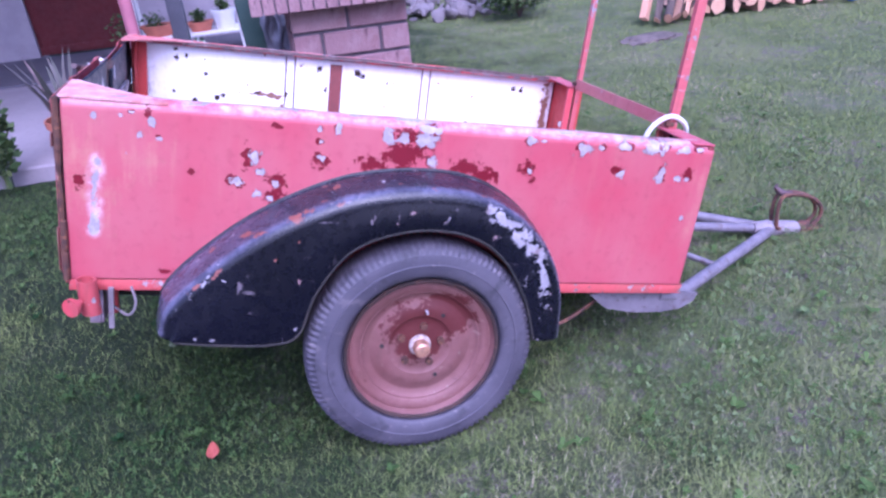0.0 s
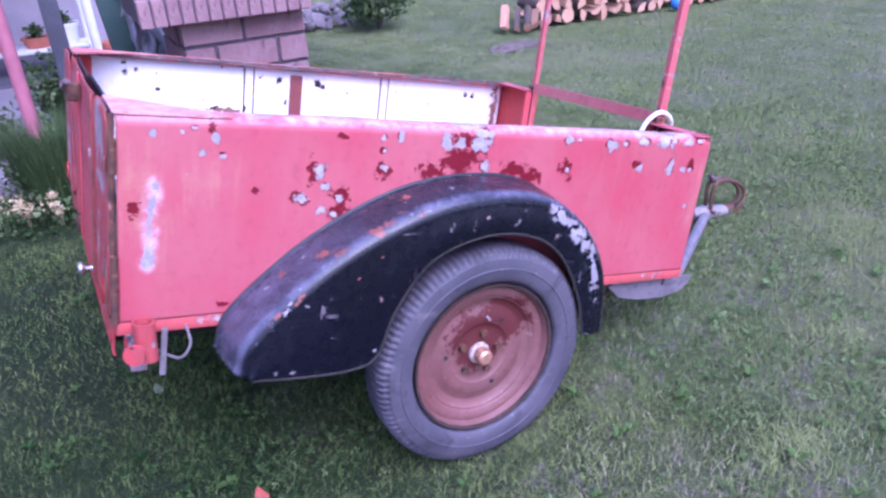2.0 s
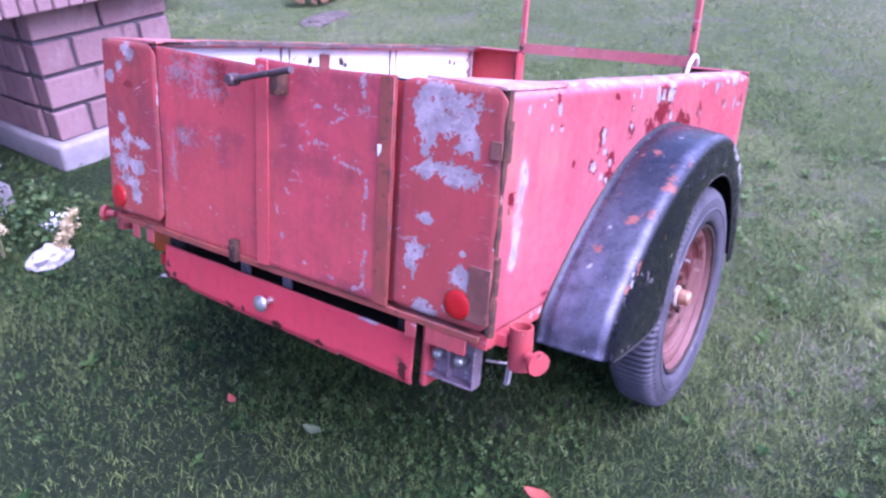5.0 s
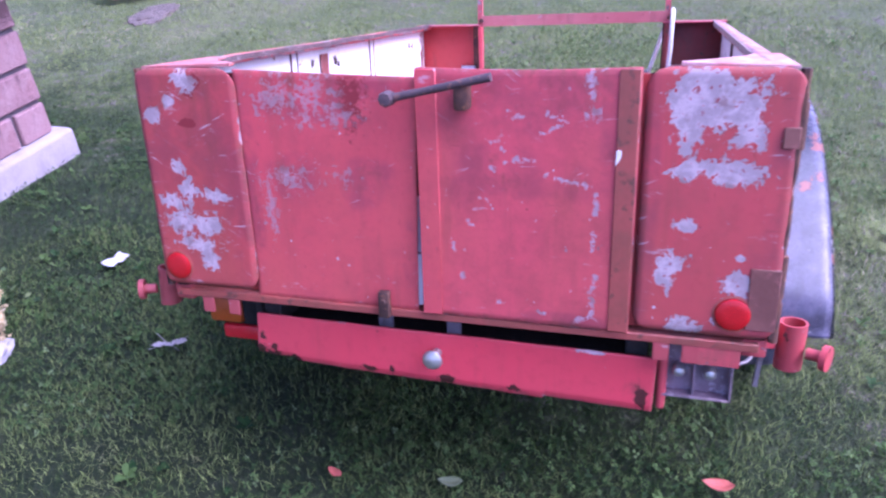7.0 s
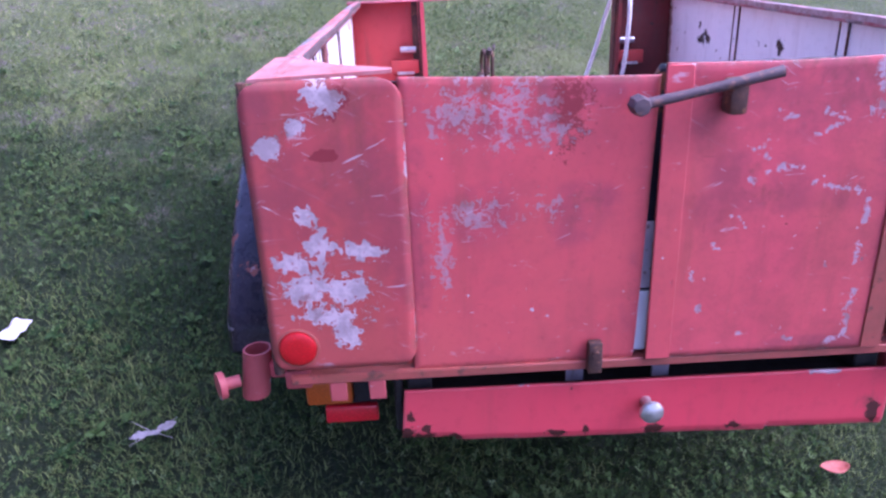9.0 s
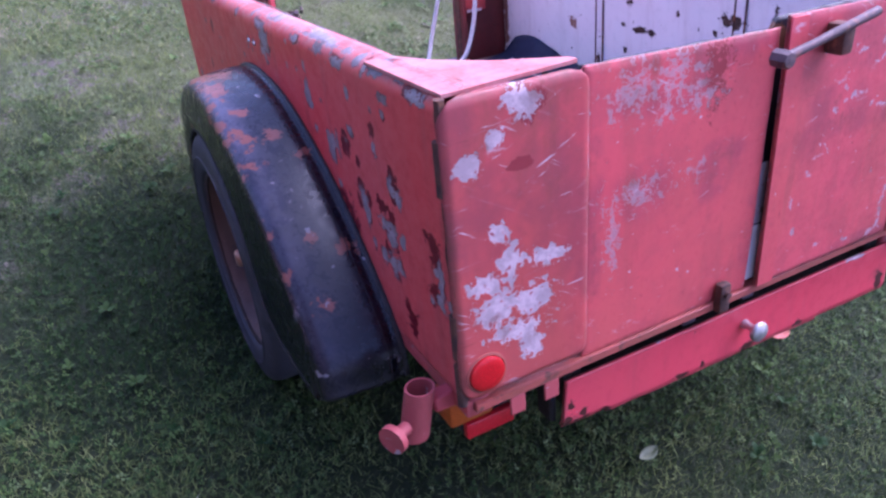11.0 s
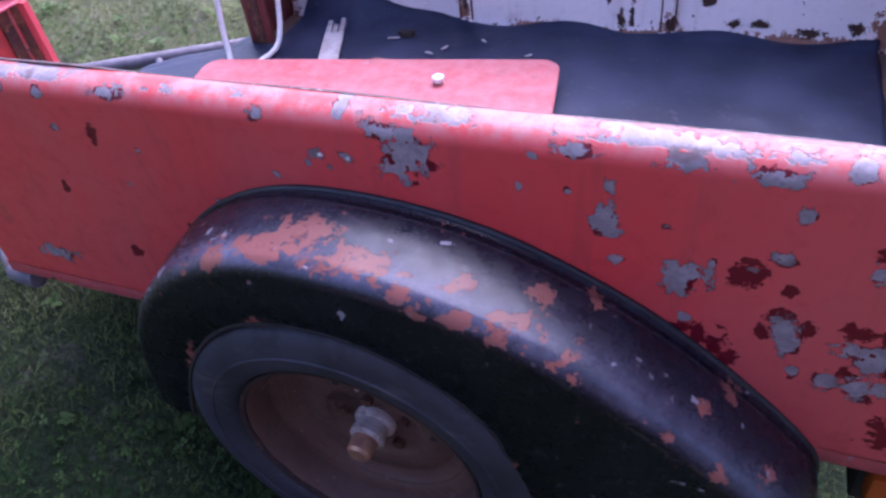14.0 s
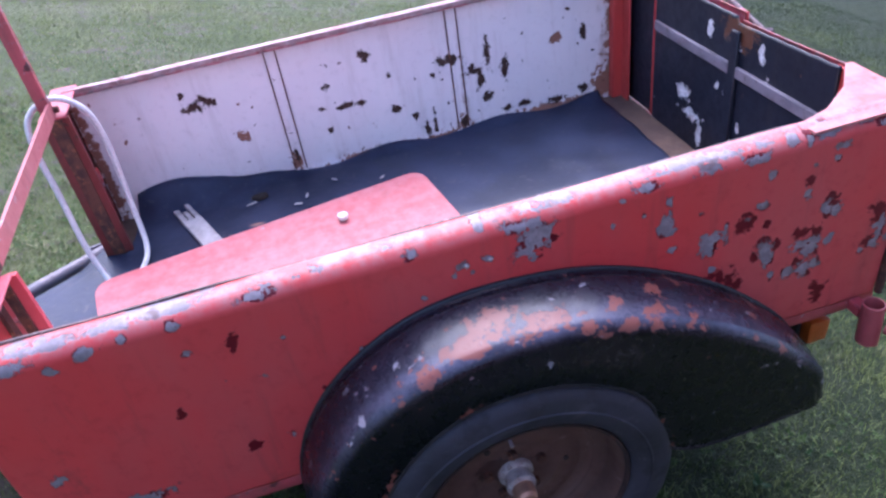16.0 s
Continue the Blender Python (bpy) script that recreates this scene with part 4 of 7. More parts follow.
# flat gussets on the rear corners and along the front
for y, w, wide_ in ((Y_L - 0.004, -1, 0.19), (Y_R + 0.004, 1, 0.165)):
    bm = bmesh.new()
    top = [bm.verts.new(p) for p in ((0.0, y, 0.887), (0.0, y + w * wide_, 0.892), (0.016, y + w * wide_, 0.892), (0.08, y + w * 0.115, 0.890), (0.16, y + w * 0.06, 0.888), (0.23, y + w * 0.04, 0.886), (0.23, y, 0.885))]
    f = bm.faces.new(top)
    low = bmesh.ops.extrude_face_region(bm, geom=[f])["geom"]
    bmesh.ops.translate(bm, verts=[v for v in low if isinstance(v, bmesh.types.BMVert)], vec=(0, 0, -0.005))
    set_rim(part("corner_gusset", bm, RED_GUSSET, trailer, "pale worn corner plate, its pink paint rubbed pale"), 0.22 if w < 0 else 0.6)

LIP = plain("worn_flange_lip", (0.38, 0.28, 0.28), (0.24, 0.14, 0.13), 26, 0.6, 0.0, 0.4, 0.002, (0.42, 0.36, 0.36))
DARK_LIP = plain("dark_rusty_flange_lip", (0.13, 0.085, 0.085), (0.07, 0.042, 0.04), 26, 0.6, 0.0, 0.4, 0.002, (0.26, 0.20, 0.20))
for y, w, up_, mat_ in ((Y_L, -1, 0.881, DARK_LIP), (Y_R, 1, 0.880, LIP)):
    part("flange_lip", rod([(x, y + w * (0.0475 + 0.0025 * noise.noise((x * 7, y, 0))), up_ - 0.005 * x / LONG + 0.004 * noise.noise((x * 5, y * 3, 2))) for x in np.linspace(0.03, 1.66, 60)], 0, 4, None, False, (0.0022, 0.006)), mat_, trailer, "thin worn metal lip along the side")
for x in (0.839, 0.881):
    part("rivet", rod([(x, Y_L, 0.818), (x, Y_L + 0.004, 0.818), (x, Y_L + 0.006, 0.818)], [0.0055, 0.005, 0.002], 10), BARE_METAL, trailer, "bright pinkish rivet head")
for y, w in ((Y_L, 1), (Y_R, -1)):
    part("corner_edge", rod([(-0.004 + 0.002 * noise.noise((0, y, z * 30)), y + w * (0.003 + 0.0015 * noise.noise((3, y, z * 40))), z) for z in np.linspace(0.452, 0.884, 40)], [0.0068 + 0.002 * noise.noise((7, y, z * 25)) for z in np.linspace(0.452, 0.884, 40)], 6), RUST, trailer, "rusty worn corner edge")

# rail under each side, chassis, floor
for y, w in ((Y_L, -1), (Y_R, 1)):
    part("side_rail", block(0.0, 1.705, min(y, y + w * 0.04), max(y, y + w * 0.04), 0.412, 0.443, 0.004, 2), RED_RAIL, trailer)
    part("seam_strip", block(0.004, 1.69, min(y + w * 0.004, y + w * 0.03), max(y + w * 0.004, y + w * 0.03), 0.4425, 0.4475), DARK, trailer)
part("rear_beam", block(-0.010, 0.03, -0.575, 0.545, 0.425, 0.440, 0.002, 1), RUSTY_RED, trailer)
for y in (0.475, 0.415, -0.42, -0.47):
    part("lug", block(-0.009, -0.004, y - 0.013, y + 0.013, 0.392, 0.426, 0.0015, 1), RED_SOCKET, trailer)
part("bed_floor", block(0.016, 1.69, Y_R + 0.01, Y_L - 0.01, 0.444, 0.453), plain("worn_bed_boards", (0.20, 0.12, 0.08), (0.13, 0.08, 0.06), 9, 0.85, 0, 0.5), trailer, "worn brown boards of the trailer bed")
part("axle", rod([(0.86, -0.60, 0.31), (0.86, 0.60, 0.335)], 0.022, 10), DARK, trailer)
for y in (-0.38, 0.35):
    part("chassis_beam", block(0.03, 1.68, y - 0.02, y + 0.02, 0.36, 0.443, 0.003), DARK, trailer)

# inner walls
WALL_R = [(0.47, 0.7, 0.008, 0.05), (0.5, 0.62, 0.01, 0.03), (0.6, 0.705, 0.04, 0.012), (0.53, 0.66, 0.012, 0.012), (0.69, 0.5, 0.006, 0.03), (0.36, 0.5, 0.02, 0.008), (0.25, 0.485, 0.03, 0.01), (0.15, 0.5, 0.02, 0.012), (0.42, 0.5, 0.012, 0.01), (1.36, 0.744, 0.028, 0.012), (1.325, 0.761, 0.014, 0.012), (1.312, 0.749, 0.016, 0.011), (1.381, 0.784, 0.006, 0.009), (0.851, 0.778, 0.02, 0.014), (0.978, 0.708, 0.011, 0.008)]
WALL_R += [(0.924, 0.639, 0.03, 0.007), (0.88, 0.637, 0.014, 0.009), (1.001, 0.644, 0.008, 0.006), (0.78, 0.591, 0.012, 0.012), (0.723, 0.547, 0.009, 0.009), (0.663, 0.511, 0.005, 0.034), (0.782, 0.701, 0.007, 0.007), (0.649, 0.671, 0.007, 0.007), (0.523, 0.646, 0.024, 0.007), (0.415, 0.637, 0.011, 0.03), (0.482, 0.553, 0.012, 0.016), (0.57, 0.486, 0.007, 0.018), (1.11, 0.524, 0.005, 0.022), (0.561, 0.484, 0.006, 0.02), (0.151, 0.69, 0.007, 0.03), (0.992, 0.57, 0.006, 0.006)]
RUST_R = [(0.04, 0.60, 0.03, 0.30), (0.09, 0.50, 0.03, 0.05), (1.655, 0.62, 0.012, 0.25), (0.25, 0.46, 0.2, 0.016), (0.6, 0.458, 0.12, 0.012), (0.06, 0.5, 0.04, 0.06), (1.248, 0.625, 0.016, 0.016), (0.246, 0.695, 0.02, 0.012), (1.114, 0.50, 0.014, 0.03), (0.57, 0.48, 0.016, 0.03), (0.9, 0.462, 0.1, 0.012)]
WALL_L = [(0.163, 0.824, 0.008, 0.009), (0.198, 0.832, 0.007, 0.010), (0.26, 0.823, 0.005, 0.005), (0.266, 0.772, 0.005, 0.008), (0.328, 0.692, 0.014, 0.009), (0.226, 0.669, 0.009, 0.008), (0.683, 0.822, 0.011, 0.012), (0.831, 0.822, 0.012, 0.014), (0.858, 0.817, 0.011, 0.014), (0.559, 0.722, 0.005, 0.02), (0.453, 0.713, 0.01, 0.005), (1.49, 0.814, 0.010, 0.016), (1.526, 0.812, 0.008, 0.012), (0.307, 0.686, 0.010, 0.010), (0.71, 0.745, 0.005, 0.006), (0.95, 0.70, 0.006, 0.006), (1.3, 0.66, 0.006, 0.006)]
RUST_L = [(0.484, 0.711, 0.045, 0.007), (0.527, 0.704, 0.026, 0.008), (1.64, 0.70, 0.012, 0.18), (0.03, 0.65, 0.015, 0.2)]


def inner_wall(y, inward, label, bare, under):
    xs, zs = np.linspace(0.02, 1.668, 240), np.linspace(0.452, 0.868, 80)
    grid = np.zeros((80, 240, 3))
    grid[..., 0], grid[..., 2] = xs[None], zs[:, None]
    grid[..., 1] = y + inward * 0.014
    for j, x in enumerate(xs):                      # pressed double beads
        for s_ in (0.560, 0.586, 1.096, 1.121):
            grid[:, j, 1] += inward * 0.004 * math.exp(-((x - s_) / 0.006) ** 2)
    grid[..., 1] += inward * 0.012 * np.clip(1 - (zs - 0.452) / 0.03, 0, 1)[:, None] ** 2
    ob = sheet("inner_wall", grid, WHITE_INNER, trailer, label, bare, under, [(0.85, 0.43, 2.2, 0.11), (0.05, 0.6, 0.13, 0.5), (0.2, 0.44, 0.5, 0.10), (1.68, 0.6, 0.12, 0.4), (0.56, 0.55, 0.03, 0.3), (1.11, 0.55, 0.03, 0.3)], (0, 2), None, 0.002)
    for s_ in (0.556, 0.590, 1.092, 1.125):
        bm = block(s_ - 0.0022, s_ + 0.0022, min(y + inward * 0.015, y + inward * 0.0205), max(y + inward * 0.015, y + inward * 0.0205), 0.47, 0.866)
        part("seam", bm, RUST, ob)
    return ob


inner_wall(Y_R, 1, "white inner wall with rust spots and dark double seams", WALL_R, RUST_R)
wall_l = inner_wall(Y_L, -1, "white inner wall with small dark chips", [(a, b, 0.7 * c, 0.7 * d) for a, b, c, d in WALL_L], RUST_L)
part("brace_strip", block(0.724, 0.770, Y_L - 0.024, Y_L - 0.0175, 0.453, 0.848, 0.002), plain("red_brown_primer", (0.20, 0.05, 0.045), (0.16, 0.045, 0.04), 20, 0.6), wall_l, "red-brown upright strip")
for y, w in ((Y_L - 0.016, -1), (Y_R + 0.016, 1)):
    part("corner_post", block(0.024, 0.062, min(y, y + w * 0.03), max(y, y + w * 0.03), 0.452, 0.884, 0.003), RED_INNER, trailer)
    part("corner_post", block(0.024, 0.032, min(y + w * 0.03, y + w * 0.075), max(y + w * 0.03, y + w * 0.075), 0.452, 0.872, 0.003), RED_INNER, trailer)

# front: two corner panels with an opening between them
for y0, y1, edge in ((0.306, Y_L - 0.002, 0.306), (Y_R + 0.002, -0.370, -0.370)):
    w = 1 if edge > 0 else -1
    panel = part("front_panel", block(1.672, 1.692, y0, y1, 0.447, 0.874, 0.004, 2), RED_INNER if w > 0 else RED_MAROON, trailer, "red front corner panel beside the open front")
    part("edge_angle", block(1.640, 1.672, min(edge, edge + w * 0.006), max(edge, edge + w * 0.006), 0.448, 0.874), RUST, panel)
    part("edge_angle", block(1.664, 1.6715, min(edge + w * 0.006, edge + w * 0.03), max(edge + w * 0.006, edge + w * 0.03), 0.448, 0.873), RUST, panel)
    part("top_flange", block(1.626, 1.694, y0 - 0.0, y1, 0.8745, 0.880, 0.002), RED_SIDE, panel)
    part("latch_pin", rod([(1.655, edge + w * 0.02, 0.715), (1.655, edge + w * 0.075, 0.715)], 0.012, 12), BARE_METAL, panel, "shiny metal latch pin")
    part("latch_block", block(1.640, 1.671, min(edge + w * 0.012, edge + w * 0.11), max(edge + w * 0.012, edge + w * 0.11), 0.635, 0.680, 0.004, 2), RED_INNER, panel)
    part("latch_plate", block(1.638, 1.6395, min(edge + w * 0.03, edge + w * 0.09), max(edge + w * 0.03, edge + w * 0.09), 0.632, 0.642), BARE_METAL, panel)

# rack over the front opening
rack = part("front_rack_bar", bar((1.655, 0.30, 0.892), (1.655, -0.395, 0.897), 0.0035, 0.019), RED_BAR, trailer, "flat pinkish red bar across the front opening")
for y, lean in ((0.303, 0.02), (-0.388, 0.022)):
    bm = bar((1.664, y, 0.452), (1.672, y + lean * 0.4, 1.75), 0.009 if y > 0 else 0.014, 0.009)
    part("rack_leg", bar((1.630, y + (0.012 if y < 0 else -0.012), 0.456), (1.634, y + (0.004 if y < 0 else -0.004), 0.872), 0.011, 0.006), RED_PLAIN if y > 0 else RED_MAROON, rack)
    part("rack_upright", bm, RED_POST, rack, "slim red upright post")
    part("bolt_head", rod([(1.64, y - 0.004, 0.893), (1.668, y - 0.004, 0.893)], 0.009, 6), RUST, rack)
part("rack_top_bar", bar((1.672, 0.31, 1.75), (1.672, -0.38, 1.75), 0.009, 0.009), RED_PLAIN, rack)

# drawer under the tail
rows, cols = 46, 260
grid = np.zeros((rows, cols, 3))
for i, v in enumerate(np.linspace(0, 1, rows)):
    for j, u in enumerate(np.linspace(0, 1, cols)):
        y = 0.375 - 0.792 * u
        y += (0.008 if u < 0.5 else 0.004) * (1 - v)
        low = 0.277 + 0.024 * (y + 0.4) / 0.77 + 0.003 * noise.noise((y * 14, 0, 1)) - (0.006 if 0.11 < u < 0.75 else 0.0)
        high = 0.385 + 0.006 * (y + 0.4) / 0.77 + 0.0012 * noise.noise((y * 9, 0, 4))
        grid[i, j] = (0.012 + 0.003 * noise.noise((y * 3, v, 7)) + 0.004 * max(0, 1 - v / 0.12), y, low + (high - low) * v)
edge = np.zeros((rows, cols))
edge[-2:], edge[:2], edge[:, :2], edge[:, -2:] = 0.5, 0.8, 0.8, 0.8
DRAWER_DARK = [(0.372, 0.312, 0.010, 0.010), (0.355, 0.302, 0.018, 0.008), (0.345, 0.318, 0.006, 0.008), (0.368, 0.345, 0.005, 0.012), (0.30, 0.300, 0.010, 0.005), (0.13, 0.296, 0.012, 0.005), (0.085, 0.300, 0.006, 0.006), (-0.03, 0.292, 0.014, 0.006), (-0.16, 0.290, 0.009, 0.004), (-0.395, 0.30, 0.008, 0.02)]
DRAWER_BARE = [(0.18, 0.395, 0.02, 0.002), (-0.3, 0.384, 0.015, 0.002)]
drawer = sheet("drawer_front", grid, RED_DRAWER, trailer, "red drawer front under the tailgate with a round knob", DRAWER_BARE, DRAWER_DARK, [(-0.38, 0.32, 0.05, 0.05), (0.36, 0.31, 0.05, 0.03), (0.0, 0.283, 0.5, 0.012)], (1, 2), edge, 0.007)
# box and the +y runner blackened to paint the shade behind the drawer
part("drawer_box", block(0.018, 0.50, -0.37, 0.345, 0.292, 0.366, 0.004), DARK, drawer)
part("runner", block(0.034, 0.085, -0.436, -0.418, 0.268, 0.41, 0.008, 3), RED_PLAIN, drawer)
part("runner", block(0.03, 0.07, 0.379, 0.392, 0.30, 0.41, 0.004), DARK, drawer)
bm, r_ = lathe([(0.0, 0.040), (0.012, 0.0395), (0.018, 0.036), (0.0195, 0.031), (0.017, 0.027), (0.008, 0.024), (0.006, 0.012), (0.009, 0.0)], (0, 0, 0), 1, 24)
bmesh.ops.rotate(bm, verts=bm.verts, cent=(0, 0, 0), matrix=Matrix.Rotation(radians(90), 3, "Z"))
bmesh.ops.translate(bm, verts=bm.verts, vec=(0.008, -0.012, 0.349))
part("knob", bm, BARE_METAL, drawer, "polished round metal knob")
for y in (0.1, -0.04):
    part("hanger", block(0.03, 0.036, y - 0.014, y + 0.014, 0.38, 0.43), GREY_STEEL, drawer)

# lamps and pole sockets at the tail
for y, label in ((0.527, "round dark red rear reflector"), (-0.528, "round bright red rear reflector")):
    bm, r_ = lathe([(0.0, 0.006), (0.014, 0.0059), (0.024, 0.0055), (0.0272, 0.004), (0.028, 0.0)], (0, 0, 0), 1, 28)
    bmesh.ops.rotate(bm, verts=bm.verts, cent=(0, 0, 0), matrix=Matrix.Rotation(radians(90), 3, "Z"))
    bmesh.ops.translate(bm, verts=bm.verts, vec=(-0.014, y, 0.493))
    refl = part("reflector", bm, RED_LENS, trailer, label)
    bm, r_ = lathe([(0.0325, 0.0), (0.0325, 0.002), (0.029, 0.003), (0.028, 0.0)], (0, 0, 0), 1, 28)
    bmesh.ops.rotate(bm, verts=bm.verts, cent=(0, 0, 0), matrix=Matrix.Rotation(radians(90), 3, "Z"))
    bmesh.ops.translate(bm, verts=bm.verts, vec=(-0.013, y, 0.493))
    part("backing_ring", bm, RUSTY_RED, refl)

for y, w in ((0.612, 1), (-0.632, -1)):
    tube = bmesh.new()
    outer, inner, seg = 0.0225, 0.0188, 24
    loops = []
    for r, z in ((outer, 0.374), (outer, 0.462), (inner, 0.462), (inner, 0.376)):
        loops.append([tube.verts.new((0.052 - 0.10 * (z - 0.412) + r * math.cos(2 * math.pi * k / seg), y + w * 0.16 * (0.412 - z) * (w > 0) + r * math.sin(2 * math.pi * k / seg), z)) for k in range(seg)])
    for a, b in zip(loops, loops[1:]):
        for k in range(seg):
            tube.faces.new((a[k], a[(k + 1) % seg], b[(k + 1) % seg], b[k]))
    socket = part("pole_socket", tube, RED_SOCKET, trailer, "upright red tube socket with a round clamp screw")
    part("clamp_screw", rod([(0.036, y + w * 0.0235, 0.412), (0.025, y + w * 0.048, 0.412)], 0.010, 12), RED_SOCKET, socket)
    part("clamp_head", rod([(0.026, y + w * 0.046, 0.412), (0.021, y + w * 0.055, 0.412)], 0.022, 20), RED_SOCKET, socket)
    part("bracket", block(0.036, 0.062, min(y - w * 0.0245, y - w * 0.07), max(y - w * 0.0245, y - w * 0.07), 0.412, 0.44, 0.003), RED_PLAIN, socket)

lamp = part("rear_lamp", block(0.10, 0.145, 0.428, 0.518, 0.286, 0.380, 0.006, 2), DARK, trailer, "dim amber and red rear lamp under the corner")
part("amber_lens", block(0.084, 0.135, 0.466, 0.545, 0.322, 0.384, 0.006, 2), AMBER_LENS, lamp)
part("smoked_lens", block(0.090, 0.101, 0.428, 0.465, 0.322, 0.382, 0.006, 2), DARK, lamp)
part("red_strip", block(0.086, 0.101, 0.425, 0.516, 0.284, 0.316, 0.004, 2), RED_STRIP, lamp, "bright red reflecting strip")
broken = part("lamp_carrier", block(0.060, 0.068, -0.545, -0.428, 0.300, 0.412, 0.002), CARRIER, trailer, "open lamp carrier with two bare bulbs")
part("frame_lip", block(0.034, 0.060, -0.5455, -0.5415, 0.300, 0.408, 0.001), CARRIER, broken)
part("frame_lip", block(0.034, 0.060, -0.5410, -0.428, 0.2995, 0.3035, 0.001), CARRIER, broken)
part("divider", block(0.040, 0.060, -0.484, -0.480, 0.304, 0.40, 0.001), CARRIER, broken)
for y in (-0.455, -0.508):
    bm, r_ = lathe([(0.0, 0.028), (0.008, 0.026), (0.012, 0.02), (0.012, 0.012), (0.009, 0.006), (0.011, 0.0)], (0, 0, 0), 1, 16)
    bmesh.ops.rotate(bm, verts=bm.verts, cent=(0, 0, 0), matrix=Matrix.Rotation(radians(90), 3, "Z"))
    bmesh.ops.translate(bm, verts=bm.verts, vec=(0.060, y, 0.35))
    part("bulb", bm, BARE_METAL, broken)
part("carrier_plate", block(-0.0085, -0.004, -0.548, -0.455, 0.392, 0.427, 0.001), RED_RAIL, broken, "chipped red bracket plate")
part("strut", bar((0.095, -0.598, 0.425), (0.092, -0.59, 0.310), 0.006, 0.004), COUPLING_GREY, trailer)
part("lamp_cable", rod([tuple(p) for p in smooth_path([(0.14, -0.59, 0.425), (0.15, -0.595, 0.38), (0.13, -0.58, 0.34), (0.09, -0.54, 0.345)], 20)], 0.0032, 6), COUPLING_GREY, trailer)
for x, z in ((-0.002, 0.80), (-0.002, 0.56), (-0.002, 0.48)):
    part("hinge", rod([(x, Y_R - 0.006, z - 0.035), (x, Y_R - 0.006, z + 0.035)], 0.008, 10), RUST, trailer)
    part("hinge", rod([(x, Y_L + 0.006, z - 0.035), (x, Y_L + 0.006, z + 0.035)], 0.008, 10), RUST, trailer)

part("gap_strip", block(0.001, 0.004, -0.01, 0.03, 0.45, 0.55), WHITE_PAINT, trailer)
part("gap_strip", block(0.001, 0.004, -0.01, 0.03, 0.555, 0.66), PALE_STEEL, trailer)

# jambs behind the tailgate's edges
for y in (0.352, -0.372):
    part("gate_jamb", block(0.0, 0.008, y - 0.022, y + 0.022, 0.45, 0.875), RED_INNER, trailer)

# drawbar
for y in (1, -1):
    part("drawbar_tube", rod([(1.66, y * 0.542, 0.390), (1.69, y * 0.542, 0.388), (1.73, y * 0.535, 0.386), (1.80, y * 0.49, 0.386), (2.47, y * 0.02, 0.425)], 0.021, 14), GREY_STEEL, trailer, "grey painted drawbar tube")
    part("cross_strut", rod([(2.02, y * 0.33, 0.398), (1.76, y * 0.03, 0.415)], 0.012, 10), GREY_STEEL, trailer)
    plate = bmesh.new()
    rim_ = [(1.42, 0.39), (1.48, 0.345), (1.58, 0.330), (1.68, 0.332), (1.745, 0.345), (1.785, 0.372), (1.795, 0.40), (1.70, 0.408), (1.50, 0.41)]
    two = [[plate.verts.new((x, y * 0.55 + o, z)) for x, z in rim_] for o in (-0.004, 0.004)]
    plate.faces.new(two[0])
    plate.faces.new(two[1][::-1])
    for k in range(len(rim_)):
        plate.faces.new((two[0][k], two[1][k], two[1][(k + 1) % len(rim_)], two[0][(k + 1) % len(rim_)]))
    if y < 0:
        part("front_gusset", plate, GREY_STEEL, trailer, smooth=False)
    else:
        plate.free()
part("centre_tube", rod([(1.68, 0.0, 0.42), (2.50, 0.0, 0.428)], 0.019, 12), GREY_STEEL, trailer)
head = part("coupling", rod([(2.40, 0, 0.426), (2.44, 0, 0.428), (2.47, 0, 0.430), (2.60, 0, 0.432), (2.615, 0, 0.432)], [0.024, 0.030, 0.034, 0.034, 0.028], 18), COUPLING_GREY, trailer, "pale worn ball coupling with a rusty lever")
part("ball_socket", rod([(2.60, 0, 0.432), (2.64, 0, 0.434), (2.70, 0, 0.430), (2.74, 0, 0.420), (2.76, 0, 0.41)], [0.026, 0.036, 0.042, 0.034, 0.018], 16), RUST, head, "rusty ball socket")
for w in (-0.028, 0.004):
    part("lever", rod([tuple(p) for p in smooth_path([(2.49, w, 0.445), (2.475, w, 0.50), (2.472, w, 0.555), (2.49, w, 0.580), (2.56, w, 0.586), (2.63, w, 0.572), (2.675, w, 0.54), (2.685, w, 0.50), (2.66, w, 0.46)], 30)], 0.0085, 8), RUST, head)
part("lever_grip", rod([(2.445, -0.012, 0.605), (2.47, -0.012, 0.588), (2.53, -0.012, 0.578)], [0.010, 0.014, 0.013], 12), IRON, head)
part("lever_catch", rod([(2.44, -0.03, 0.600), (2.425, -0.03, 0.613), (2.435, -0.03, 0.625)], 0.005, 8), IRON, head)
part("pivot_pin", rod([(2.49, -0.05, 0.445), (2.49, 0.04, 0.445)], 0.008, 8), RUST, head)
part("brake_cable", rod([tuple(p) for p in smooth_path([(1.50, -0.50, 0.37), (1.42, -0.53, 0.33), (1.34, -0.56, 0.30), (1.26, -0.58, 0.295)], 20)], 0.006, 8), RUST, trailer, "rusty brake rod under the front corner")
part("rod_bracket", block(1.235, 1.275, -0.60, -0.575, 0.285, 0.335, 0.004, 2), RUST, trailer)

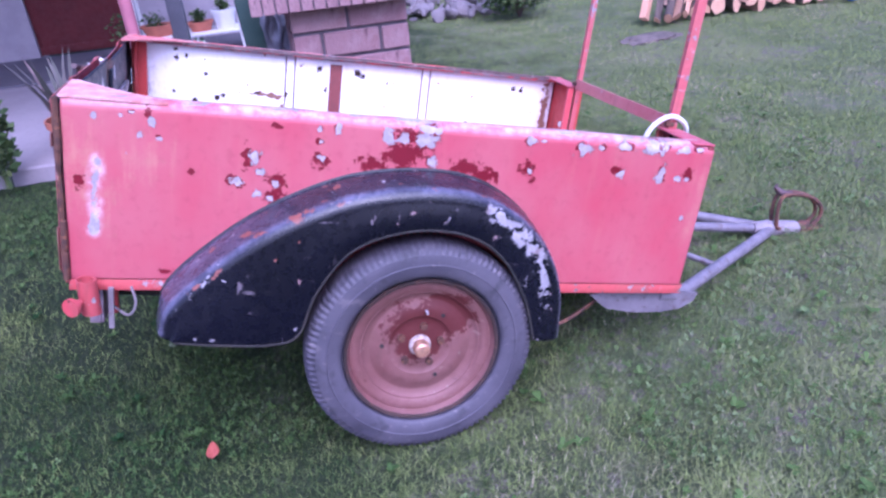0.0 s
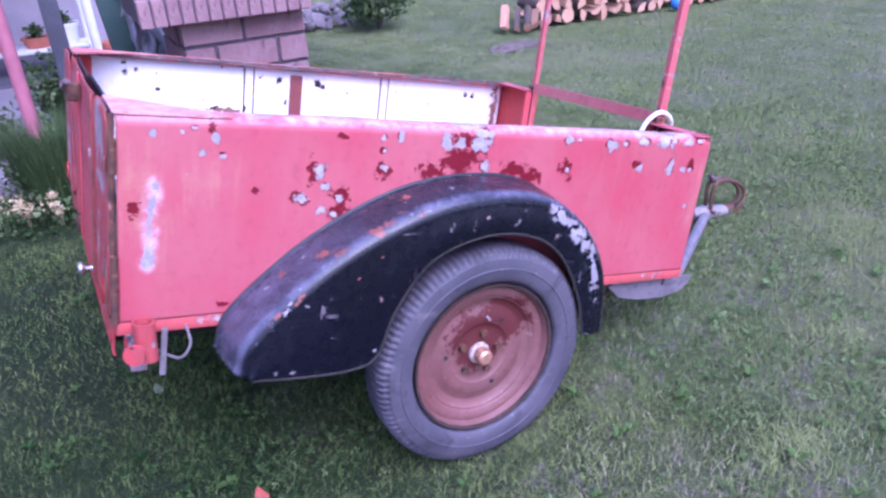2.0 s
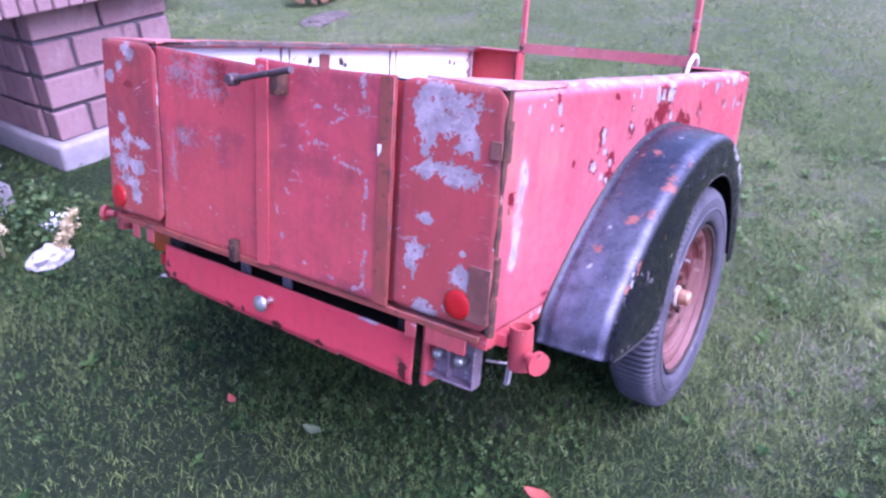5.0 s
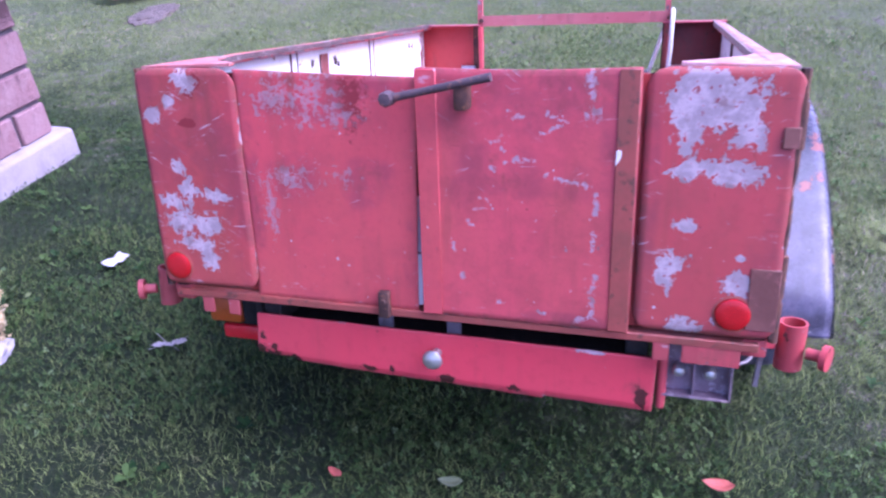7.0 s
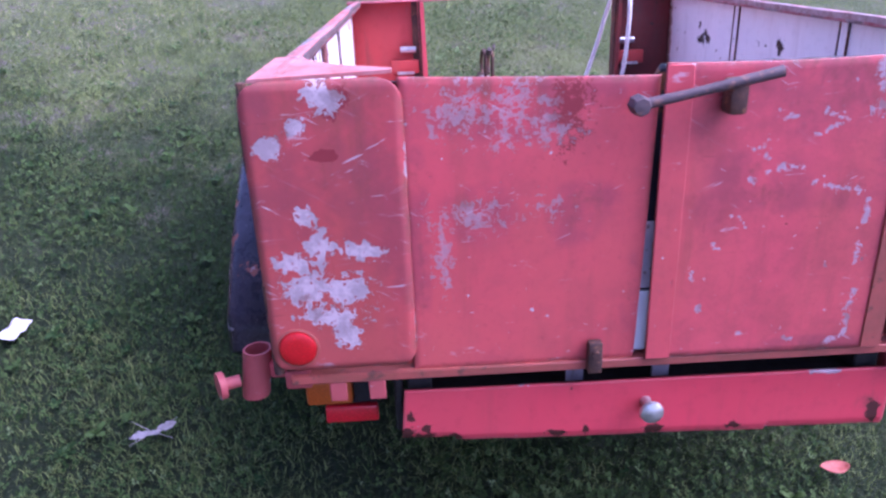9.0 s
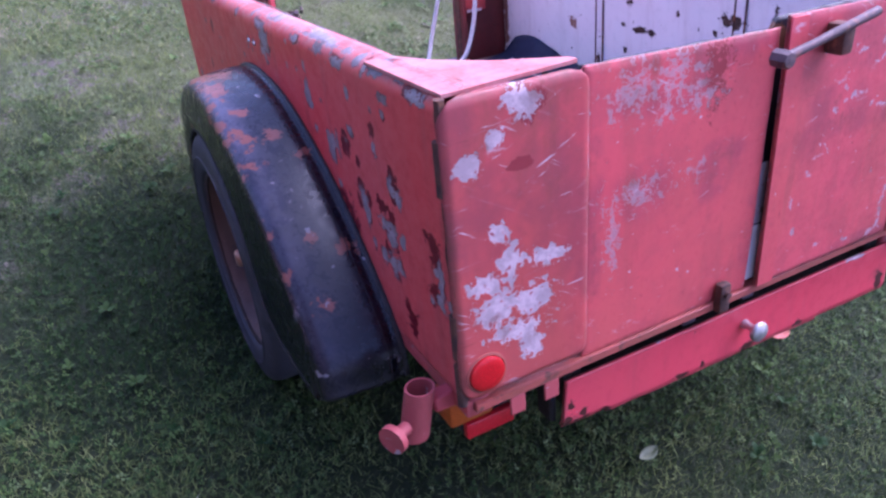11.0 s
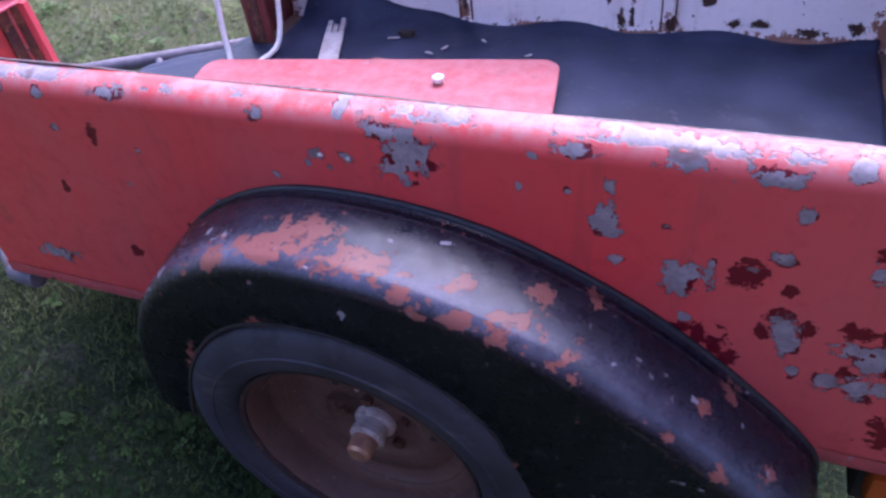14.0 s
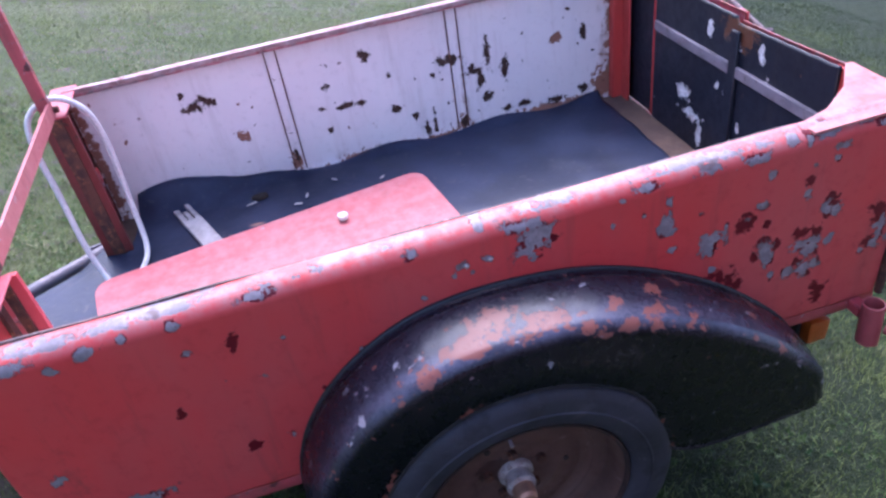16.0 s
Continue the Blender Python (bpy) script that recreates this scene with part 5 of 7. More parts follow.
# ---- fenders ----
CROWN = [(0.205, 0.362), (0.230, 0.445), (0.362, 0.574), (0.50, 0.667), (0.66, 0.735), (0.83, 0.760), (0.975, 0.747), (1.095, 0.690), (1.185, 0.602), (1.242, 0.485), (1.262, 0.345)]
HEM = [(0.250, 0.347), (0.36, 0.338), (0.50, 0.339), (0.578, 0.385), (0.615, 0.515), (0.692, 0.594), (0.812, 0.643), (0.942, 0.637), (1.045, 0.578), (1.125, 0.466), (1.172, 0.343)]
HEM_R = [(0.250, 0.347), (0.36, 0.338), (0.475, 0.338), (0.540, 0.365), (0.578, 0.480), (0.660, 0.595), (0.800, 0.648), (0.942, 0.640), (1.045, 0.580), (1.125, 0.466), (1.172, 0.343)]
ORANGE_L = [(0.93, 0.11, 0.03, 0.014), (0.80, 0.12, 0.05, 0.012), (0.72, 0.135, 0.03, 0.009), (0.877, 0.087, 0.051, 0.033), (0.786, 0.112, 0.028, 0.023), (0.646, 0.14, 0.02, 0.009), (0.599, 0.135, 0.02, 0.014), (0.572, 0.067, 0.01, 0.013), (0.515, 0.1, 0.007, 0.009), (0.511, 0.14, 0.009, 0.008), (0.398, 0.14, 0.008, 0.008), (0.333, 0.14, 0.008, 0.008), (0.28, 0.097, 0.008, 0.012), (0.341, 0.027, 0.009, 0.017), (0.515, 0.027, 0.009, 0.012), (0.659, 0.09, 0.009, 0.008), (0.368, 0.08, 0.007, 0.008), (0.531, 0.14, 0.007, 0.008), (0.92, 0.12, 0.035, 0.014), (1.0, 0.13, 0.02, 0.012), (0.83, 0.125, 0.03, 0.01), (0.56, 0.45, 0.02, 0.03), (0.95, 0.25, 0.015, 0.006), (1.1, 0.24, 0.015, 0.006)]
ORANGE_R = [(0.407, 0.095, 0.012, 0.015), (0.431, 0.122, 0.012, 0.014), (0.525, 0.127, 0.028, 0.018), (0.616, 0.062, 0.014, 0.016), (0.619, 0.14, 0.018, 0.006), (0.288, 0.145, 0.017, 0.005), (0.56, 0.46, 0.025, 0.03), (0.33, 0.15, 0.01, 0.006)]
WHITE_R = [(1.03, 0.16, 0.03, 0.018), (1.07, 0.175, 0.025, 0.016), (1.12, 0.165, 0.03, 0.018), (1.16, 0.17, 0.02, 0.02), (0.27, 0.155, 0.005, 0.004), (0.30, 0.15, 0.006, 0.004)]
WHITE_L = [(0.80, 0.20, 0.0005, 0.014), (0.76, 0.07, 0.004, 0.001), (1.0, 0.09, 0.001, 0.004), (1.04, 0.08, 0.005, 0.003), (1.12, 0.12, 0.003, 0.006), (1.15, 0.13, 0.004, 0.003), (0.70, 0.05, 0.006, 0.002)]


def fender(y_in, w, label, under, bare, hem_line):
    n = 260
    crown, hem = smooth_path(CROWN, n), smooth_path(hem_line, n)
    tang = np.gradient(crown, axis=0)
    tang /= np.linalg.norm(tang, axis=1)[:, None]
    norm = np.stack([-tang[:, 1], tang[:, 0]], 1)
    across = [(o, -0.006 * math.exp(-((o - 0.016) / 0.009) ** 2) + 0.004 - 0.012 * (o / 0.118) ** 1.7) for o in np.linspace(0, 0.118, 20)]
    for a in np.linspace(16, 90, 11):
        across.append((0.118 + 0.030 * math.sin(radians(a)), -0.008 - 0.030 * (1 - math.cos(radians(a)))))
    # dust and sky sheen, both painted paler towards the rear slope
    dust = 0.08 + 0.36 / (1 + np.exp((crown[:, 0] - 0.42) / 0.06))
    rows, us, vs, rim = [], [], [], []
    for k, (o, d) in enumerate(across):
        p = crown + norm * d
        rows.append(np.stack([p[:, 0], np.full(n, y_in + w * o), p[:, 1]], 1))
        us.append(crown[:, 0])
        v = o if k < 20 else 0.118 + 0.046 * (k - 19) / 11
        vs.append(np.full(n, v))
        # worn paint plus painted sky sheen, strongest along the shoulder
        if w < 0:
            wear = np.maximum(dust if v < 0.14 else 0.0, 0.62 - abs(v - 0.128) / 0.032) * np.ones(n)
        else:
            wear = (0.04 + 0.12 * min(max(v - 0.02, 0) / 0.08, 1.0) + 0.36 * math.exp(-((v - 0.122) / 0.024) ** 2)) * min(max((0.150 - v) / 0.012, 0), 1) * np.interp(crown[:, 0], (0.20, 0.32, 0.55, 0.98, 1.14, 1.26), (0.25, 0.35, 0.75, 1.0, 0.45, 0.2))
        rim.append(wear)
    last = rows[-1]
    for t in np.linspace(0.06, 1, 26):
        q = last[:, (0, 2)] * (1 - t) + hem * t
        bulge = 0.006 * math.sin(t * math.pi * 0.9)
        rows.append(np.stack([q[:, 0], np.full(n, y_in + w * (0.148 + bulge)), q[:, 1]], 1))
        us.append(q[:, 0])
        vs.append(0.164 + t * np.linalg.norm(hem - last[:, (0, 2)], axis=1))
        rim.append(np.full(n, 0.0))
    nick = random.Random(5 if w < 0 else 6)
    small = []
    for k in range(26):
        cu, cv = nick.uniform(0.25, 1.2), nick.uniform(0.01, 0.17)
        for j in range(3):
            small.append((cu + nick.gauss(0, 0.004), cv + nick.gauss(0, 0.002), nick.uniform(-0.0003, 0.003), nick.uniform(-0.0008, 0.0005)))
    under, bare = under + small[:48], bare + small[48:]
    for k in range(36 if w > 0 else 0):
        under = under + [(nick.uniform(0.52, 1.06), nick.gauss(0.118, 0.016), nick.uniform(0.0, 0.008), nick.uniform(0.0, 0.0035))]
    grid = np.array(rows)
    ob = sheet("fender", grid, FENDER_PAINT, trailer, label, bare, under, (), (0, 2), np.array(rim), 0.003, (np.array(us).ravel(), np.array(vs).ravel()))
    part("edge_bead", rod([(x, y_in + w * 0.004, z + 0.002) for x, z in crown[2:]], 0.0055, 8), RUBBER_BEAD, ob)
    seam = crown[2:] + norm[2:] * 0.002
    part("piping", rod([(x, y_in + w * 0.030, z) for x, z in seam], 0.0022, 6), RUBBER_BEAD, ob, "thin raised seam along the fender's inner edge")
    part("rolled_hem", rod([tuple(p) for p in grid[-1]], 0.004, 8), DARK, ob)
    return ob


fender(Y_R, -1, "black teardrop fender with worn crown, painted-on grey sheen and orange rust-primer spots", [(a, b, 0.7 * c, 0.5 * d) for a, b, c, d in ORANGE_R], WHITE_R, HEM_R)
fender(Y_L, 1, "black teardrop fender with painted-on lavender sheen and orange primer spots on the crown", [(a, b, 0.82 * c, 0.8 * d) for a, b, c, d in ORANGE_L], WHITE_L, HEM)


# ---- wheels ----
def wheel(centre, w, radius, label, paint, stain, rubber, worn, sink=0.0, deep=-0.024, ribbed=True):
    hubbed = thing("wheel", "", "")
    hubbed.parent = trailer
    hubbed["label"] = label
    k = radius / 0.31
    prof = [(0.206, -0.098), (0.222, -0.112), (0.250, -0.118), (0.280, -0.112), (0.297, -0.100), (0.304, -0.090), (0.308, -0.075), (0.310, -0.05), (0.310, -0.02), (0.3075, -0.006),
            (0.3015, 0.004), (0.296, 0.008), (0.289, 0.0108), (0.285, 0.0123), (0.283, 0.0128), (0.268, 0.015), (0.2575, 0.0153), (0.256, 0.0172), (0.2535, 0.0172), (0.252, 0.0154),
            (0.238, 0.014), (0.226, 0.0105), (0.2195, 0.007), (0.2162, 0.001), (0.2155, -0.014), (0.203, -0.018)]

    def lug(j, i):
        return -0.0045 if ribbed and 5 <= j <= 10 and (i // 2) % 2 == 0 else 0.0
    bm, rings = lathe([(r * k if r > 0.216 else r, o) for r, o in prof], centre, w, 432, lug)
    for j, cut in ((9, 0.002), (10, 0.0045), (11, 0.005), (12, 0.004), (13, 0.003)) if ribbed else ():
        for i in range(0, 432, 4):
            for v in (rings[j][i], rings[j][i + 1]):
                v.co.y -= w * cut
    part("tyre", bm, rubber, hubbed, worn)
    disc = [(0.203, -0.014), (0.206, -0.004), (0.2025, -0.001), (0.198, -0.006), (0.193, -0.018), (0.188, -0.024), (0.180, -0.026), (0.170, -0.028), (0.165, -0.0335), (0.161, -0.0338), (0.156, -0.040), (0.150, -0.0425), (0.142, -0.0455), (0.138, -0.0455), (0.134, -0.0435), (0.122, -0.0415), (0.119, -0.0395), (0.100, -0.0385), (0.088, -0.0395), (0.084, -0.0435), (0.072, -0.046), (0.060, -0.046), (0.044, -0.046), (0.03, -0.046), (0.0, -0.046)]
    bm, rings = lathe([(r, o + (deep if r < 0.19 else 0)) for r, o in disc], centre, w, 96)
    cx, cy, cz = centre
    rim_part = part("rim", bm, paint, hubbed, "rust-brown painted steel rim with darker red remains")
    set_field(rim_part, "under", [(cx + a, cz + b, c, d) for a, b, c, d in stain])
    # rusty edge with the shade of the tyre gap painted in
    bm, r_ = lathe([(0.2000, -0.006), (0.2012, 0.0012), (0.2045, 0.0035), (0.2085, 0.0040), (0.2092, -0.006)], centre, w, 96, lambda j, k: 0.0012 * noise.noise((k * 0.35, j * 0.3, w)))
    part("rim_edge", bm, SHADED_RUST, rim_part, "rusty rim edge, coloured dark as the shaded gap at the tyre")
    for i in range(5):
        t = 2 * math.pi * (i + 0.2) / 5
        x, z = cx + 0.058 * math.cos(t), cz + 0.058 * math.sin(t)
        part("wheel_bolt", rod([(x, cy + w * (deep - 0.047), z), (x, cy + w * (deep - 0.034), z)], 0.0105, 6), RUST, rim_part)
    # solid dark plugs paint the shade of the stud holes
    for i in range(3):
        t = 2 * math.pi * (i + 0.5) / 3
        x, z = cx + 0.105 * math.cos(t), cz + 0.105 * math.sin(t)
        part("painted_stud_hole", rod([(x, cy + w * (deep - 0.042), z), (x, cy + w * (deep - 0.0365), z)], 0.006, 12), DARK, rim_part)
    bm, r_ = lathe([(0.036, -0.058), (0.036, -0.040), (0.033, -0.036), (0.028, -0.034), (0.028, -0.022), (0.030, -0.020), (0.030, -0.010), (0.026, -0.006), (0.022, -0.005), (0.022, 0.002)], (cx, cy - w * sink, cz), w, 32)
    part("hub", bm, HUB_METAL, hubbed, "greasy pale metal hub")
    bm, r_ = lathe([(0.0225, -0.006), (0.0225, 0.006), (0.021, 0.020), (0.016, 0.025), (0.0, 0.026)], (cx, cy - w * sink, cz), w, 24)
    part("hub_cap", bm, COPPER, hubbed, "coppery hub end")
    part("valve", rod([(cx + 0.005, cy + w * (deep - 0.040), cz + 0.105), (cx + 0.005, cy + w * (deep - 0.024), cz + 0.103)], 0.004, 8), PALE_STEEL, rim_part)
    return hubbed


wheel((0.870, -0.719, 0.3015), -1, 0.310, "trailer wheel with worn tyre and rust-brown rim", RIM_PAINT, [(0.0, 0.06, 0.10, 0.065), (0.08, 0.085, 0.06, 0.055), (0.0, 0.0, 0.06, 0.05), (0.06, 0.13, 0.06, 0.03)], TYRE, "faded greyish tyre with ribbed shoulders", 0.021, 0.008)
# this wheel's shade is painted into its rubber and rim colours
wheel((0.858, 0.702, 0.339), 1, 0.303, "trailer wheel with dark tyre and brown rim, both coloured as in shade", SHADED_RIM, [(0.03, 0.02, 0.05, 0.03)], SHADED_TYRE, "smooth dark tyre with shade in its colour", 0.028, -0.030, False)


# ---- what lies in the trailer ----
def on_bed(name, label, category):
    return thing(name, label, category, TRAILER)


# rubber mat, wavy, hanging out of the front opening
xs = np.linspace(0.10, 1.96, 180)
grid = np.zeros((180, 90, 3))
for i, x in enumerate(xs):
    out = max(0.0, (x - 1.66) / 0.46)
    lo, hi = (-0.572, 0.538) if x < 1.60 else (-0.572 + min(1, (x - 1.60) / 0.03) * 0.208 + max(-0.035, (x - 1.70) * 0.62 - 0.035) * (x > 1.70), 0.538 - min(1, (x - 1.60) / 0.03) * 0.243)
    for j in range(90):
        v = j / 89
        y = lo + (hi - lo) * v
        z = 0.4575 + 0.005 * abs(noise.noise((x * 3, y * 3, 1.7))) + 0.003 * noise.noise((x * 11, y * 11, 2.2))
        z += 0.075 * max(0, 1 - (y + 0.572) / 0.10) ** 2 * max(0, min(1, (x - 1.15) / 0.2)) * (0.7 + 0.3 * math.sin(x * 14))
        z += 0.02 * max(0, 1 - (y + 0.572) / 0.05) ** 2 * (1 + math.sin(x * 17)) * 0.5
        z += 0.02 * math.sin(out * math.pi) * max(0, 1 - (y - lo) / 0.06) - 0.030 * out ** 2 - 0.03 * min(1.0, max(0.0, x - 1.71) / 0.06) * max(0, 1 - (y - lo) / 0.10) ** 2
        grid[i, j] = (x + (0.012 * noise.noise((y * 8, 0, 3)) if i == 0 else 0), y, max(z, 0.4565) if out == 0 else z)
mat_ob = sheet("rubber_mat", grid, MAT, None, "", [(1.27, -0.33, 0.03, 0.01), (1.10, -0.30, 0.02, 0.006)], (), (), (0, 1), None, 0.004)
mat_ob.matrix_world = TRAILER
tagged(mat_ob, "wavy black rubber mat on the trailer bed, hanging out in front", "mat")

# red board with a knob
board = on_bed("loose_board", "loose pinkish red board with white knob on the mat", "board")
bm = block(-0.46, 0.46, -0.30, 0.30, 0, 0.018, 0.0)
up_edges = [e for e in bm.edges if abs(e.verts[0].co.z - e.verts[1].co.z) > 0.01]
bmesh.ops.bevel(bm, geom=up_edges, offset=0.045, segments=5, affect="EDGES", profile=0.5)
bmesh.ops.bevel(bm, geom=[e for e in bm.edges if abs(e.verts[0].co.z - e.verts[1].co.z) < 0.001], offset=0.003, segments=2, affect="EDGES")
turn = Matrix.Translation((1.19, 0.045, 0.478)) @ Matrix.Rotation(radians(9.0), 4, "Z") @ Matrix.Rotation(radians(-2.0), 4, "X")
bmesh.ops.transform(bm, matrix=turn, verts=bm.verts)
set_rim(part("panel", bm, RED_DUSTY, board), 0.2)
bm = bmesh.new()
rod([(0, 0, 0), (0, 0, 0.012)], 0.006, 10, bm)
rod([(0, 0, 0.012), (0, 0, 0.016), (0, 0, 0.026), (0, 0, 0.029)], [0.011, 0.0145, 0.0145, 0.010], 14, bm)
bmesh.ops.translate(bm, verts=bm.verts, vec=(1.035, -0.17, 0.494))
part("knob", bm, WHITE_KNOB, board, "small white knob")
for x in (0.80, 1.5):
    part("batten", block(x - 0.03, x + 0.03, -0.12, 0.2, 0.458, 0.478, 0.002), RED_INNER, board)

# splintered pale slat
slat = on_bed("broken_board", "short splintered grey piece of board on the mat", "board")
bm = bmesh.new()
for x0, x1, y0, y1 in ((1.362, 1.420, -0.43, -0.262), (1.364, 1.380, -0.53, -0.425), (1.384, 1.399, -0.48, -0.42), (1.402, 1.419, -0.50, -0.42)):
    block(x0, x1, y0, y1, 0.464, 0.477, 0.002, 1, bm)
for v in bm.verts:
    v.co.x += (v.co.y + 0.27) * -0.38
part("plank", bm, OLD_WOOD, slat)

# crumbs on the mat
clump = on_bed("soil_crumb", "dark crumb of soil lying on the mat", "soil")
bm = bmesh.new()
bmesh.ops.create_icosphere(bm, subdivisions=2, radius=1.0)
for v in bm.verts:
    k = 1 + 0.5 * noise.noise(v.co * 2.1)
    v.co = Vector((1.25 + v.co.x * 0.026 * k, -0.470 + v.co.y * 0.015 * k, 0.468 + max(v.co.z, -0.4) * 0.011 * k))
part("crumb", bm, SOIL, clump)
for x, y, turn_deg, long in ((1.276, -0.44, 20, 0.016), (1.114, -0.407, 75, 0.012), (1.023, -0.46, 130, 0.010), (1.144, -0.373, 160, 0.012), (0.885, -0.40, 50, 0.010), (0.95, -0.30, 100, 0.008)):
    chip = on_bed("wood_splinter", "pale wood splinter lying on the mat", "splinter")
    d = Vector((math.cos(radians(turn_deg)), math.sin(radians(turn_deg)), 0)) * long
    part("splinter", bar(Vector((x, y, 0.4665)) - d, Vector((x, y, 0.468)) + d, 0.003, 0.0012), OLD_WOOD, chip)

# rope
rope = on_bed("rope", "white rope looped over the front bar and trailing onto the mat", "rope")
path = smooth_path([(1.62, -0.16, 0.472), (1.58, -0.24, 0.475), (1.57, -0.33, 0.49), (1.575, -0.385, 0.60), (1.57, -0.40, 0.76), (1.585, -0.402, 0.87), (1.645, -0.402, 0.918), (1.71, -0.395, 0.893), (1.728, -0.37, 0.83), (1.715, -0.33, 0.70), (1.70, -0.28, 0.56), (1.675, -0.24, 0.478), (1.65, -0.19, 0.468), (1.60, -0.14, 0.47), (1.56, -0.10, 0.468)], 110)
part("strand", rod([tuple(p) for p in path], 0.0076, 10), ROPE, rope)


# ---- ground and lawn ----
def ground_sheet():
    """One sheet, fine near the trailer, reaching the horizon."""
    near = np.arange(-4, 9.01, 0.12)
    axis = np.unique(np.r_[-400, -150, -60, -30, -18, -11, -7, -5, near, 10, 12, 16, 24, 40, 80, 180, 400])
    n = len(axis)
    co = np.zeros((n * n, 3))
    for i, x in enumerate(axis):
        for j, y in enumerate(axis):
            co[i * n + j] = (x, y, dip(x, y) if max(abs(x), abs(y)) < 30 else -0.034)
    k = (np.arange(n - 1)[:, None] * n + np.arange(n - 1)[None]).reshape(-1)
    mesh = bpy.data.meshes.new("ground")
    mesh.from_pydata(co.tolist(), [], np.stack([k, k + n, k + n + 1, k + 1], 1).tolist())
    mesh.polygons.foreach_set("use_smooth", [True] * len(mesh.polygons))
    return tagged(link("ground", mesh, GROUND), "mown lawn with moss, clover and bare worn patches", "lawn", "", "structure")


ground_sheet()


def raw_mesh(name, co, faces, tone, mat, parent=None, label=""):
    """A mesh of many small faces (all with as many corners) and a tone for each point."""
    mesh = bpy.data.meshes.new(name)
    mesh.vertices.add(len(co))
    mesh.vertices.foreach_set("co", np.ascontiguousarray(co, np.float32).ravel())
    k = faces.shape[1]
    mesh.loops.add(faces.size)
    mesh.loops.foreach_set("vertex_index", np.ascontiguousarray(faces, np.int32).ravel())
    mesh.polygons.add(len(faces))
    mesh.polygons.foreach_set("loop_start", np.arange(0, faces.size, k))
    mesh.update(calc_edges=True)
    mesh.attributes.new("tone", "FLOAT", "POINT").data.foreach_set("value", np.ascontiguousarray(tone, np.float32))
    return link(name, mesh, mat, parent, label)


rng = np.random.default_rng(7)


def value_noise(x, y, scale, seed):
    """Cheap smooth noise in 0..1 for many points."""
    r = np.random.default_rng(seed).random((64, 64))
    u, v = x * scale + 1000.3, y * scale + 1000.7
    i, j = np.floor(u).astype(int), np.floor(v).astype(int)
    a, b = u - i, v - j
    a, b = a * a * (3 - 2 * a), b * b * (3 - 2 * b)
    i, j = i % 64, j % 64
    p, q = (i + 1) % 64, (j + 1) % 64
    return (r[i, j] * (1 - a) + r[p, j] * a) * (1 - b) + (r[i, q] * (1 - a) + r[p, q] * a) * b


def dips(x, y):
    """The soil's height for many points, without its finest waves."""
    step = 0.06
    xs_, ys_ = np.arange(-5, 10.01, step), np.arange(-7, 8.01, step)
    table = np.array([[dip(a, b) for b in ys_] for a in xs_])
    i = np.clip((x - xs_[0]) / step, 0, len(xs_) - 1.01)
    j = np.clip((y - ys_[0]) / step, 0, len(ys_) - 1.01)
    a, b = i.astype(int), j.astype(int)
    f, g_ = i - a, j - b
    return (table[a, b] * (1 - f) + table[a + 1, b] * f) * (1 - g_) + (table[a, b + 1] * (1 - f) + table[a + 1, b + 1] * f) * g_


def open_lawn(x, y):
    """Where grass grows: not on the terrace, the grill's base, the heap of stones or the worn patches."""
    terrace = (y > 2.12) & (x < 0.45)
    grill = (x > 0.74) & (x < 1.62) & (y > 2.26) & (y < 3.1)
    mole = ((x - 3.8) / 0.27) ** 2 + ((y - 3.42) / 0.12) ** 2 < 0.6 + 0.8 * value_noise(x, y, 9.0, 41)
    return ~(terrace | grill | mole)


WORN = [(1.63, -1.15, 0.16, 0.10), (2.16, -0.87, 0.22, 0.12), (2.5, 1.8, 0.25, 0.15), (1.9, -1.6, 0.2, 0.25), (2.9, -0.4, 0.3, 0.2)]


def scatter(n, r0, r1, power):
    """Points round the trailer between two distances; power thins them outwards."""
    r = r0 + (r1 - r0) * rng.random(n) ** power
    a = rng.random(n) * 2 * math.pi
    x, y = 0.9 + r * np.cos(a) * 1.05, 0.0 + r * np.sin(a)
    keep = open_lawn(x, y) & (x > -5) & (x < 9) & (y > -6.5) & (y < 7.5) & (rng.random(n) < (r1 - r) / 1.3) & (rng.random(n) < (r - r0) / 1.2 + (r0 == 0))
    bald = value_noise(x, y, 1.7, 5) * 0.6 + value_noise(x, y, 5.0, 6) * 0.4
    for cx, cy, sx, sy in WORN:
        bald = bald + 0.16 * np.exp(-((x - cx) / sx) ** 2 - ((y - cy) / sy) ** 2)
    keep &= rng.random(n) > np.clip((bald - 0.60) * 5, 0, 0.6)
    return x[keep], y[keep]


def dry_and_lit(x, y):
    """The lawn is lush and mossy beside the house bed and the trailer's tail, drier and paler out in the open; shade
    and light are painted in with it.
    """
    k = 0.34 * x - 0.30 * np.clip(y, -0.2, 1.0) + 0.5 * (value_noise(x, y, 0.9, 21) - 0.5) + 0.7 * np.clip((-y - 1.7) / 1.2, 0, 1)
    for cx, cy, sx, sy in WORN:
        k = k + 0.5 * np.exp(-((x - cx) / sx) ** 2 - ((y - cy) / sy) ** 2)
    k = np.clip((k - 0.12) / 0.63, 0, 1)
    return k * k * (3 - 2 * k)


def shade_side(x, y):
    """Painted shade: darker on the trailer's house side, lighter on the open side."""
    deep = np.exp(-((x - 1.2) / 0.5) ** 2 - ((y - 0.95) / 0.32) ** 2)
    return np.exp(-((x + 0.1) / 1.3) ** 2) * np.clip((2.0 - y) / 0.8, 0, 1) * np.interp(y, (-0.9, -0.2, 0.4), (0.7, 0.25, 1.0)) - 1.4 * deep


